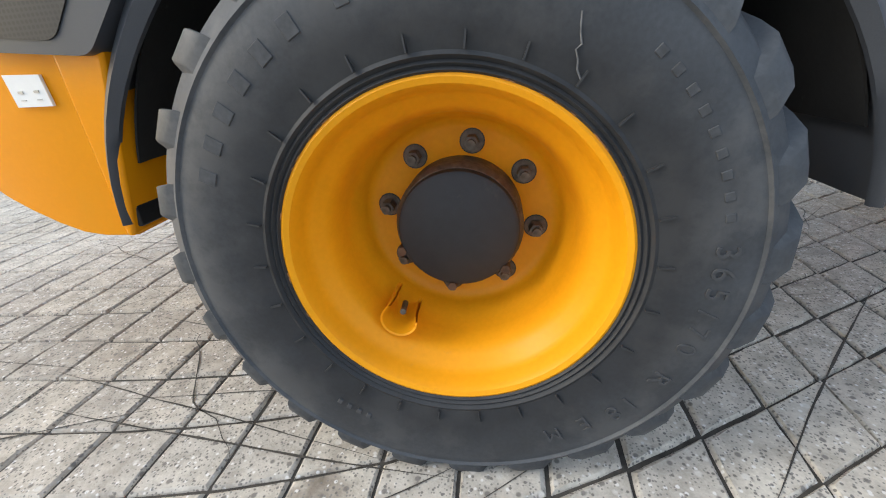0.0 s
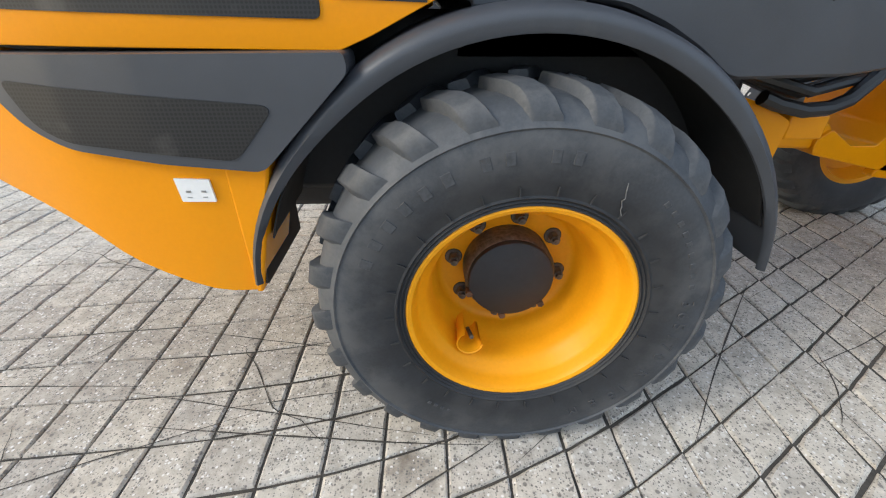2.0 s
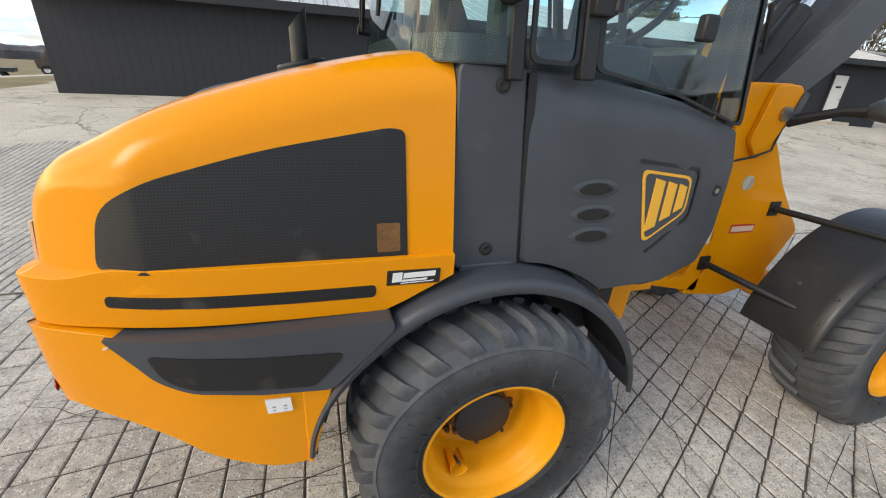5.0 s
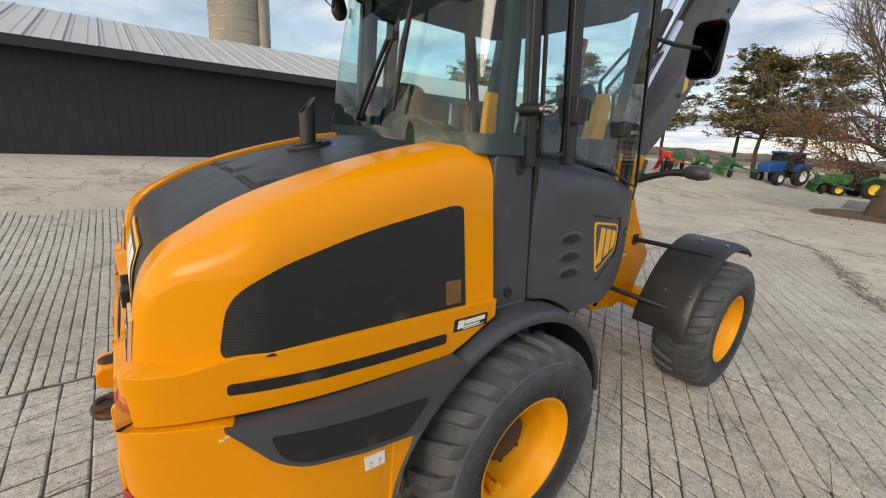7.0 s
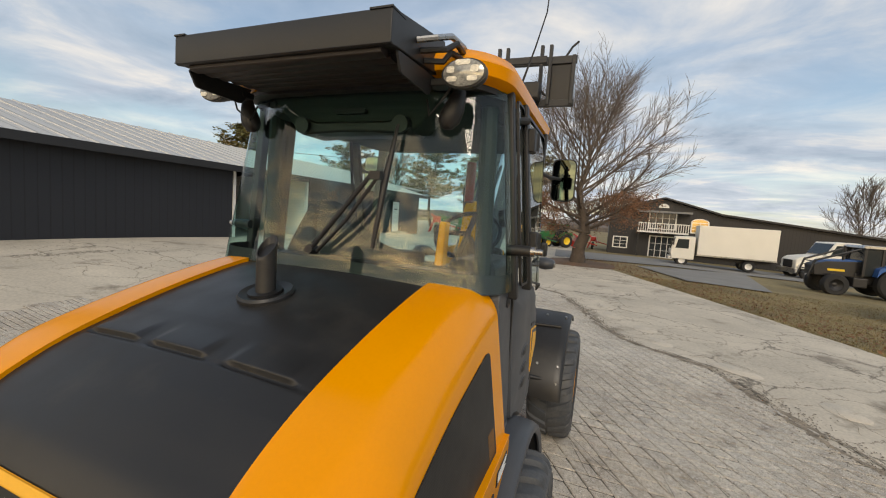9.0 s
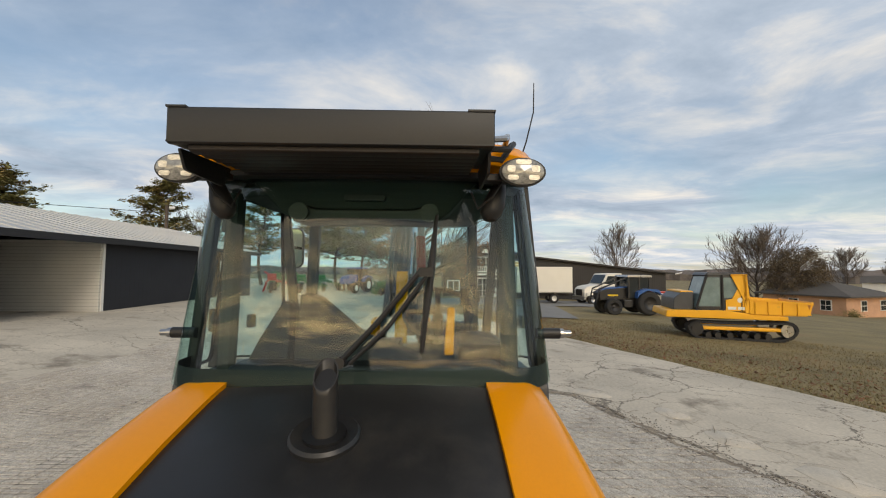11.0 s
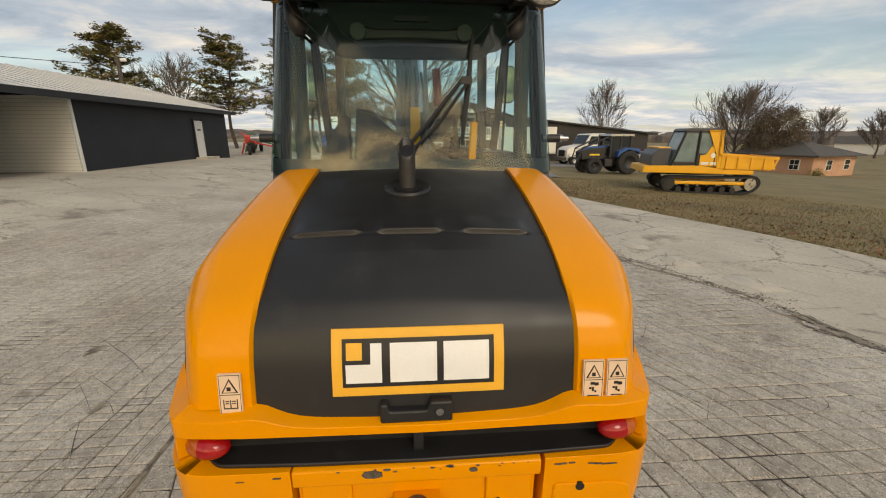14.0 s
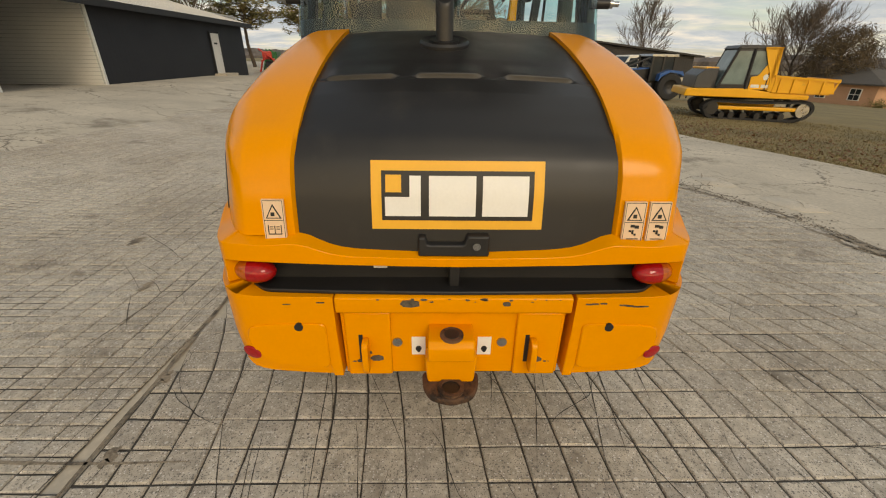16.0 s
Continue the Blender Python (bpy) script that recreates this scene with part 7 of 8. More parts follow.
def road_wheel(parent, x, y, r, w, rim=PAINTW, name="wheel"):
    """A wheel whose axle lies along y; y is its outer face."""
    s = 1 if y > 0 else -1
    t = part(name, revolve([(r * 0.55, 0), (r * 0.9, -0.0), (r, w * 0.15), (r, w * 0.85), (r * 0.9, w), (r * 0.55, w)], 28), TYRE2, parent, "black tyre", 40)
    t.matrix_local = pose(x, y, r, 0, 0, 180 if s > 0 else 0)
    part("rim", revolve([(r * 0.56, 0.02), (r * 0.50, 0.05), (r * 0.2, w * 0.35), (0.01, w * 0.3), (0.01, w * 0.6), (r * 0.55, w * 0.6)], 24), rim, t, "", 40)
    return t


def box_truck(at, turn):
    """Nose to +x."""
    t = thing("box_truck", "white cab-over box truck parked by the shop", "truck", at, turn)
    part("frame", box(-3.4, 2.0, -0.45, 0.45, 0.55, 0.8), BLACKM, t, "", 0)
    b = part("cargo_box", box(-3.5, 1.15, -1.15, 1.15, 0.85, 3.05), TRUCKW, t, "large white cargo box", 0, 0.03)
    part("box_rail", box(-3.52, 1.17, -1.17, 1.17, 0.85, 0.95), STEEL, b, "", 0)
    c = part("cab", prism(soften([(1.3, 0.5), (2.75, 0.5), (2.85, 1.15), (2.55, 2.15), (1.3, 2.2)], 0.08), -1.0, 1.0), TRUCKW, t, "white truck cab", 40, 0.05)
    part("windscreen", prism([(2.86, 1.22), (2.60, 2.05), (2.58, 2.05), (2.80, 1.22)], -0.88, 0.88), WGLASS, c, "", 0)
    for s in (-1, 1):
        part("side_window", prism([(1.7, 1.3), (2.55, 1.3), (2.40, 1.98), (1.7, 1.98)], s * 1.0, s * 1.012), WGLASS, c, "", 0)
        part("mirror", box(2.65, 2.72, s * 1.05 - 0.06, s * 1.05 + 0.06, 1.5, 1.9), BLACKM, c, "", 0)
        part("headlamp", box(2.80, 2.87, s * 0.75 - 0.15, s * 0.75 + 0.15, 0.75, 0.92), LAMP, c, "", 0)
        road_wheel(t, 2.05, s * 0.98, 0.40, 0.25)
        road_wheel(t, -2.0, s * 1.05, 0.40, 0.45)
    part("bumper", box(2.80, 2.92, -0.98, 0.98, 0.45, 0.65), TRUCKW, c, "", 0, 0.02)
    return t


def semi(at, turn):
    t = thing("truck", "white bonneted heavy truck with a red load behind", "truck", at, turn)
    part("frame", box(-3.5, 2.6, -0.4, 0.4, 0.65, 0.95), BLACKM, t, "", 0)
    c = part("cab", prism(soften([(-0.6, 0.75), (1.3, 0.75), (1.35, 1.85), (0.85, 2.75), (-0.6, 2.8)], 0.08), -1.05, 1.05), TRUCKW, t, "white cab", 40, 0.05)
    part("bonnet", prism(soften([(1.2, 0.7), (2.95, 0.65), (3.0, 1.35), (2.7, 1.6), (1.2, 1.85)], 0.1), -0.85, 0.85), TRUCKW, t, "white sloped bonnet", 40, 0.06)
    part("grille", box(2.98, 3.03, -0.5, 0.5, 0.8, 1.35), BLACKM, t, "", 0)
    part("windscreen", prism([(1.38, 1.9), (0.92, 2.65), (0.88, 2.65), (1.33, 1.9)], -0.92, 0.92), WGLASS, c, "", 0)
    for s in (-1, 1):
        part("side_window", prism([(0.1, 1.85), (1.1, 1.85), (0.8, 2.55), (0.1, 2.55)], s * 1.05, s * 1.062), WGLASS, c, "", 0)
        road_wheel(t, 2.2, s * 1.05, 0.5, 0.28, STEEL)
        road_wheel(t, -2.2, s * 1.1, 0.5, 0.5, STEEL)
    part("fender", prism(soften([(1.5, 0.8), (1.6, 1.15), (2.2, 1.25), (2.8, 1.1), (2.9, 0.8)], 0.1), -1.07, 1.07), TRUCKW, t, "", 40, 0.04)
    part("bumper", box(2.9, 3.1, -1.05, 1.05, 0.45, 0.75), STEEL, t, "", 0, 0.03)
    part("red_load", box(-3.4, -0.8, -1.0, 1.0, 1.0, 2.0), REDP, t, "red load on the bed", 0, 0.05)
    return t


def tractor(at, turn, body, label, rim, guard):
    """A four-wheel tractor, nose to +x; guard: forestry cage and front rack."""
    t = thing("tractor", label, "tractor", at, turn)
    part("engine_bonnet", prism(soften([(0.3, 0.9), (2.1, 0.85), (2.15, 1.35), (1.7, 1.55), (0.3, 1.65)], 0.08), -0.45, 0.45), BLACKM if guard else body, t, "tractor bonnet", 40, 0.04)
    part("bonnet_top", prism(soften([(0.35, 1.5), (1.9, 1.42), (1.75, 1.6), (0.35, 1.72)], 0.03), -0.42, 0.42), body, t, "", 40, 0.03)
    part("body", box(-1.2, 0.6, -0.5, 0.5, 0.55, 1.1), BLACKM, t, "", 0, 0.05)
    c = part("cab", prism(soften([(-0.95, 1.0), (0.4, 1.0), (0.35, 2.3), (-0.85, 2.3)], 0.06), -0.7, 0.7), WGLASS, t, "dark glazed cab", 40, 0.03)
    part("cab_roof", prism(soften([(-1.05, 2.28), (0.55, 2.28), (0.5, 2.42), (-1.0, 2.42)], 0.05), -0.8, 0.8), STEEL if guard else body, c, "", 40, 0.03)
    for x, y in ((0.4, 0.7), (0.4, -0.7), (-0.9, 0.7), (-0.9, -0.7), (-0.25, 0.7), (-0.25, -0.7)):
        part("cab_post", box(x - 0.05, x + 0.05, y - 0.04, y + 0.04, 1.0, 2.3), BLACKM, c, "", 0)
    for s in (-1, 1):
        road_wheel(t, 1.4, s * 0.95, 0.50, 0.40, rim)
        road_wheel(t, -0.75, s * 1.05, 0.72, 0.48, rim)
        part("fender", prism(soften([(-1.5, 1.2), (-1.3, 1.55), (-0.5, 1.62), (0.0, 1.4), (0.05, 1.0), (-0.1, 1.25), (-0.6, 1.5), (-1.2, 1.4)], 0.05), s * 0.55, s * 1.05), body, t, "", 40)
        if guard:
            part("rack_bar", pipe([(2.35, s * 0.5, 0.75), (2.15, s * 0.5, 1.55), (0.5, s * 0.62, 2.25)], 0.05, 8), BLACKM, t)
            for z in (0.9, 1.1, 1.3, 1.5):
                part("rack_bar", rod((2.3 - (z - 0.75) * 0.25, -0.5, z), (2.3 - (z - 0.75) * 0.25, 0.5, z), 0.025, n=6), BLACKM, t) if s > 0 else None
            part("name_bar", box(0.95, 1.6, s * 0.455 - 0.006, s * 0.455 + 0.006, 1.12, 1.22), RIMY, t, "yellow lettering bar", 0)
            part("step", box(0.2, 0.75, s * 0.55 - 0.15, s * 0.55 + 0.25, 0.45, 0.9), BLACKM, t, "", 0, 0.05)
    if guard:
        part("winch", box(-1.9, -1.15, -0.7, 0.7, 0.5, 1.3), STEEL, t, "grey winch frame", 0, 0.03)
        part("hitch", box(-3.3, -1.5, -0.35, 0.35, 0.35, 0.6), BLACKM, t, "", 0)
        part("stand_leg", rod((-2.7, -0.3, 0.0), (-2.7, -0.3, 0.45), 0.04, n=8), BLACKM, t)
        part("stand_leg", rod((-2.3, -0.3, 0.0), (-2.3, -0.3, 0.45), 0.04, n=8), BLACKM, t)
    part("exhaust", rod((1.0, 0.3, 1.6), (1.0, 0.3, 2.35), 0.05, n=10), BLACKM, t)
    return t


DUMPY = mat("dumper_yellow_paint", (0.80, 0.40, 0.012), 0.4, vary=0.06, grain=1.5, dirt=(0.5, 0.28, 0.05), dirt_at=0.62)


def dumper(at, turn):
    """Tracked dumper, nose to +x."""
    t = thing("tracked_dumper", "yellow tracked dumper with a dark cab parked on the grass", "dumper", at, turn)
    for s in (-1, 1):
        y0, y1 = s * 0.62, s * 1.10
        out = [(1.55, 0.42), (1.72, 0.55), (1.80, 0.40), (1.72, 0.20), (1.45, 0.03), (-1.45, 0.03), (-1.85, 0.20), (-1.95, 0.42), (-1.80, 0.60), (-1.5, 0.66), (0, 0.60)]
        out = soften([(1.62, 0.62), (1.95, 0.45), (1.75, 0.12), (1.45, 0.0), (-1.45, 0.0), (-1.85, 0.14), (-2.05, 0.42), (-1.85, 0.66), (0.0, 0.60)], 0.15, 4)
        inn = [(x * 0.955 - 0.002, 0.33 + (z - 0.33) * 0.80) for x, z in out]
        bm = bmesh.new()
        n = len(out)
        ring = [[Vector((x, y, z)) for x, z in p] for p, y in ((out, y0), (out, y1), (inn, y1), (inn, y0))]
        vs = [[bm.verts.new(p) for p in r] for r in ring]
        for a in range(4):
            b = (a + 1) % 4
            for i in range(n):
                j = (i + 1) % n
                bm.faces.new((vs[a][i], vs[a][j], vs[b][j], vs[b][i]))
        tr = part("track", bm, TYRE2, t, "black rubber track", 40)
        # cleats round the track
        loop = [Vector(p) for p in out]
        cl = None
        for i in range(len(loop)):
            a, b = loop[i], loop[(i + 1) % len(loop)]
            m = max(1, int((b - a).length / 0.11))
            for k in range(m):
                p = a.lerp(b, (k + 0.5) / m)
                ang = math.atan2((b - a).y, (b - a).x)
                mt = Matrix.Translation((p.x, 0, p.y)) @ Matrix.Rotation(-ang, 4, "Y")
                if cl is None:
                    cl = part("cleat", box(-0.025, 0.025, min(y0, y1), max(y0, y1), -0.02, 0.025), TYRE2, tr, "", 0)
                    cl.matrix_local = mt
                else:
                    same("cleat", cl, tr, mt)
        part("track_frame", box(-1.45, 1.35, min(s * 0.7, s * 1.04), max(s * 0.7, s * 1.04), 0.33, 0.45), DUMPY, t, "yellow track frame", 0, 0.03)
        for x in (-1.0, -0.6, -0.15, 0.35, 0.8, 1.15):
            part("roller", rod((x, s * 0.68, 0.15), (x, s * 1.06, 0.15), 0.11, n=14), BLACKM, t)
        part("sprocket", rod((-1.66, s * 0.68, 0.38), (-1.66, s * 1.06, 0.38), 0.23, n=18), STEEL, t)
        part("idler", rod((1.55, s * 0.68, 0.36), (1.55, s * 1.06, 0.36), 0.22, n=18), BLACKM, t)
    part("deck", prism(soften([(2.75, 0.74), (2.70, 0.98), (0.55, 1.02), (-0.4, 0.92), (-1.7, 0.86), (-1.7, 0.72)], 0.04), -1.08, 1.08), DUMPY, t, "yellow deck", 40, 0.02)
    part("engine_cover", prism(soften([(2.40, 0.98), (2.36, 1.40), (2.05, 1.62), (1.60, 1.62), (1.60, 0.98)], 0.05), -0.85, 1.0), GREY, t, "dark grey engine cover", 40, 0.03)
    part("cover_top", box(1.6, 2.1, -0.8, 1.0, 1.58, 1.66), DUMPY, t, "", 0, 0.03)
    c = part("cab", prism(soften([(1.95, 0.98), (1.75, 1.55), (1.50, 2.25), (0.25, 2.25), (0.25, 0.98)], 0.05), -1.02, 0.35), GREY, t, "dark grey glazed cab", 40, 0.03)
    CABGL = mat("pale_cab_glass", (0.17, 0.23, 0.23), 0.08, vary=0.3, grain=2.0, bump=0)
    for pts in ([(1.86, 1.15), (1.52, 2.15), (1.04, 2.15), (1.04, 1.15)], [(0.90, 1.45), (0.90, 2.15), (0.34, 2.15), (0.34, 1.45)]):
        part("side_window", prism(pts, -1.034, -1.015), CABGL, c, "", 0)
    part("side_window", prism([(1.93, 1.06), (1.53, 2.18), (1.56, 2.18), (1.97, 1.06)], -0.95, 0.28), CABGL, c, "", 0)
    part("cab_roof", prism(soften([(1.62, 2.22), (0.18, 2.22), (0.18, 2.33), (1.5, 2.33)], 0.04), -1.06, 0.38), GREY, c, "", 40, 0.02)
    for p0, p1 in (((1.95, -1.03, 1.0), (1.50, -1.03, 2.25)), ((0.95, -1.035, 1.0), (0.95, -1.035, 2.25)), ((0.27, -1.03, 1.0), (0.27, -1.03, 2.25)), ((1.95, 0.36, 1.0), (1.50, 0.36, 2.25))):
        part("cab_post", rod(p0, p1, 0.05, n=8), BLACKM, c)
    part("windscreen_glint", prism([(1.96, 1.05), (1.55, 2.15), (1.53, 2.15), (1.93, 1.05)], -0.9, 0.25), CLEAR, c, "pale windscreen", 0)
    part("door_panel", box(0.98, 1.85, -1.045, -1.03, 1.0, 1.12), BLACKM, c, "dark grey door", 0)
    part("rear_panel", prism([(0.48, 1.0), (-0.25, 1.0), (-0.25, 1.75), (0.05, 1.75), (0.25, 1.42), (0.48, 1.38)], -1.07, -1.03), DUMPY, t, "yellow side panel with plain lettering bars", 0)
    for x0, x1 in ((0.12, 0.42), (-0.22, 0.06)):
        part("name_bar", box(x0, x1, -1.078, -1.07, 1.05, 1.15), PAINTW, t, "white lettering bar", 0)
    part("badge", prism([(-0.02 + 0.09 * math.cos(a), 1.38 + 0.09 * math.sin(a)) for a in [2 * math.pi * i / 16 for i in range(16)]], -1.078, -1.07), PAINTW, t, "", 0)
    part("side_box", box(-0.25, 0.25, -1.03, 1.03, 1.0, 1.72), DUMPY, t, "", 0, 0.02)
    c.location.x = -0.36
    hb = part("headboard", prism([(-0.2, 0.95), (-0.12, 2.25), (-0.28, 2.27), (-0.42, 0.95)], -1.1, 1.1), DUMPY, t, "yellow headboard", 0)
    part("headboard_top", box(-0.3, 0.28, -1.1, 1.1, 2.2, 2.27), DUMPY, hb, "", 0)
    for s in (-1, 1):
        part("headboard_side", prism([(-0.25, 1.2), (0.3, 2.25), (-0.28, 2.25)], s * 1.1, s * 1.06), DUMPY, hb, "", 0)
    part("skip_floor", box(-2.35, -0.3, -1.05, 1.05, 0.88, 0.95), DUMPY, t, "", 0)
    for s in (-1, 1):
        sk = part("skip_side", prism([(-2.45, 0.92), (-0.35, 0.92), (-0.35, 1.42), (-2.30, 1.30)], s * 1.06, s * 1.12), DUMPY, t, "yellow skip side", 0)
        part("skip_rail", prism([(-2.5, 1.26), (-0.3, 1.38), (-0.3, 1.45), (-2.5, 1.33)], s * 1.05, s * 1.17), DUMPY, sk, "", 0)
        for x in (-2.0, -1.5, -1.0, -0.55):
            part("skip_rib", box(x - 0.03, x + 0.03, min(s * 1.1, s * 1.16), max(s * 1.1, s * 1.16), 0.93, 1.33), DUMPY, sk, "", 0)
    part("tailgate", prism([(-2.42, 0.92), (-2.55, 1.36), (-2.48, 1.36), (-2.35, 0.92)], -1.08, 1.08), DUMPY, t, "yellow tailgate", 0)
    return t


def place(fn, x, y, turn, *a):
    return fn((x, y, ground_z(x, y)), turn, *a)


place(box_truck, 33.6, -8.6, 86)
place(semi, 35.2, -16.4, 100)
place(tractor, 23.6, -12.6, 92, BLUE, "black and blue forestry tractor with a front rack on the grass", BLACKM, True)
dm = place(dumper, 13.5, -11.4, 74)
dm.matrix_world = dm.matrix_world @ Matrix.Diagonal((0.86, -0.95, 1.03, 1))
place(tractor, 38.0, 7.2, 160, BLUE, "blue farm tractor with pale rims among stored implements", PAINTW, False)
place(tractor, 43.0, 3.8, 130, GREENP, "green farm tractor with yellow rims among stored implements", RIMY, False)


def implement(x, y, turn, material, label, size=1.0):
    """A stored tined farm implement."""
    rnd = random.Random(int(x * 10))
    t = thing("farm_implement", label, "farm implement", (x, y, ground_z(x, y)), turn, "stored implements")
    part("main_beam", box(-2.2 * size, 2.2 * size, -0.07, 0.07, 0.75, 0.9), material, t, "", 0)
    part("main_beam", box(-2.0 * size, 2.0 * size, 0.7, 0.8, 0.7, 0.82), material, t, "", 0)
    for k in range(12):
        xx = (-2.0 + 4.0 * k / 11) * size
        part("tine", pipe([(xx, 0, 0.8), (xx + 0.05, 0.35, 0.95 + 0.3 * rnd.random()), (xx, 0.75, 0.75), (xx, 0.95, 0.1)], 0.035, 5), material, t, "", 30)
    for s in (-1, 1):
        part("cross_bar", rod((s * 1.2 * size, 0, 0.8), (s * 0.6 * size, 0.9, 1.5), 0.05, n=6), material, t)
        road_wheel(t, s * 1.6 * size, 0.55, 0.35, 0.2, material)
    part("drawbar", rod((0, 0, 0.8), (0, -1.6, 0.45), 0.06, n=6), material, t)
    part("side_panel", box(-0.9 * size, 0.9 * size, 0.1, 0.7, 0.85, 1.35), material, t, "", 0, 0.05)
    return t


for x, y, tn, mt, lb, sz in ((29.0, 11.3, 20, REDP, "red farm implement stored beside the barn", 0.8), (33.0, 12.2, 10, GREENP, "green farm implement stored behind the barn", 1.1), (34.0, 9.2, 30, GREENP, "green farm implement parked in a row", 1.0), (30.5, 9.6, 15, GREENP, "green farm implement parked in a row", 1.0), (45.5, 1.2, 10, REDP, "red farm implement parked in a row", 1.0), (49.0, -0.3, 0, REDP, "red farm implement parked in a row", 1.0), (41.0, 5.0, 20, GREENP, "green farm implement parked in a row", 0.9), (39.0, -19.0, 100, REDP, "red farm implement beside the shop", 0.9), (33.0, -19.6, 80, REDP, "red farm implement beside the shop", 0.9)):
    implement(x, y, tn, mt, lb, sz)

# ---- house across the lawn, far buildings ----
SALMON = mat("salmon_brick", (0.52, 0.31, 0.20), 0.85, vary=0.12, grain=1.0, fine=12)
SHING = mat("grey_shingles", (0.085, 0.078, 0.072), 0.9, vary=0.2, grain=1.0, fine=8)
house = thing("house", "low salmon brick house with a grey hip roof", "house", (46.5, -48.0, -3.1), 17)
part("house_wall", box(-4.2, 4.2, -3.6, 4.6, -0.6, 2.5), SALMON, house, "salmon brick wall", 0)
part("house_roof", loft([[Vector((x, y, 2.45)) for x, y in ((-4.9, -4.3), (4.9, -4.3), (4.9, 5.2), (-4.9, 5.2))], [Vector((x, y, 2.6)) for x, y in ((-4.9, -4.3), (4.9, -4.3), (4.9, 5.2), (-4.9, 5.2))], [Vector((x, y, 4.1)) for x, y in ((-0.6, 0.1), (0.6, 0.1), (0.6, 0.9), (-0.6, 0.9))]]), SHING, house, "grey hip roof", 0)
for side, c in (("x", -1.9), ("x", 1.6), ("y", -2.4), ("y", 0.8)):
    bm = box(-4.26, -4.2, c - 0.55, c + 0.55, 0.9, 2.1) if side == "x" else box(c - 0.55, c + 0.55, 4.6, 4.66, 0.9, 2.1)
    w = part("window", bm, PAINTW, house, "white framed window", 0)
    for k in (0, 1):
        for m in (0, 1):
            a, z = c - 0.45 + 0.48 * k, 0.97 + 0.56 * m
            bm = box(-4.28, -4.25, a, a + 0.42, z, z + 0.5) if side == "x" else box(a, a + 0.42, 4.65, 4.68, z, z + 0.5)
            part("pane", bm, WGLASS, w, "", 0)
bush = thing("bush", "dark round bush by the house wall", "bush", (41.2, -45.4, -2.9))
rnd_b = random.Random(2)
quads("leaves", [(Vector((rnd_b.gauss(0, 0.45), rnd_b.gauss(0, 0.45), abs(rnd_b.gauss(0.4, 0.3)))), 0.08, False) for _ in range(900)], NEEDLE, bush, rnd_b)
for x, y, w, mt in ((95, -112, 9, PAINTW), (84, -116, 7, DARKB), (105, -104, 8, DARKB)):
    f = thing("far_house", "small far house across the road", "house", (x, y, -3.0), 40, "far houses")
    part("house_wall", box(-w / 2, w / 2, -3, 3, -0.5, 2.6), mt, f, "", 0)
    part("house_roof", prism([(-3.4, 2.5), (3.4, 2.5), (0, 4.3)], -w / 2 - 0.4, w / 2 + 0.4, "x"), SHING, f, "", 0)
    part("window", box(-w / 2 - 0.05, -w / 2, -1.5, -0.5, 0.9, 2.0), WGLASS, f, "", 0)
for x, y, mt, lb in ((-26, 42, TRUCKW, "small white lorry far behind the barn"), (-22, 48, BARK, "small brown lorry far behind the barn")):
    t = thing("truck", lb, "truck", (x, y, ground_z(x, y)), 200)
    part("cab", prism(soften([(0.6, 0.5), (2.2, 0.5), (2.3, 1.2), (1.6, 1.4), (1.4, 2.1), (0.6, 2.1)], 0.06), -0.95, 0.95), mt, t, "", 40, 0.04)
    part("bed", box(-2.6, 0.5, -1.0, 1.0, 0.8, 1.1), BLACKM, t, "", 0)
    for s in (-1, 1):
        road_wheel(t, 1.6, s * 0.95, 0.42, 0.25)
        road_wheel(t, -1.6, s * 0.98, 0.42, 0.3)


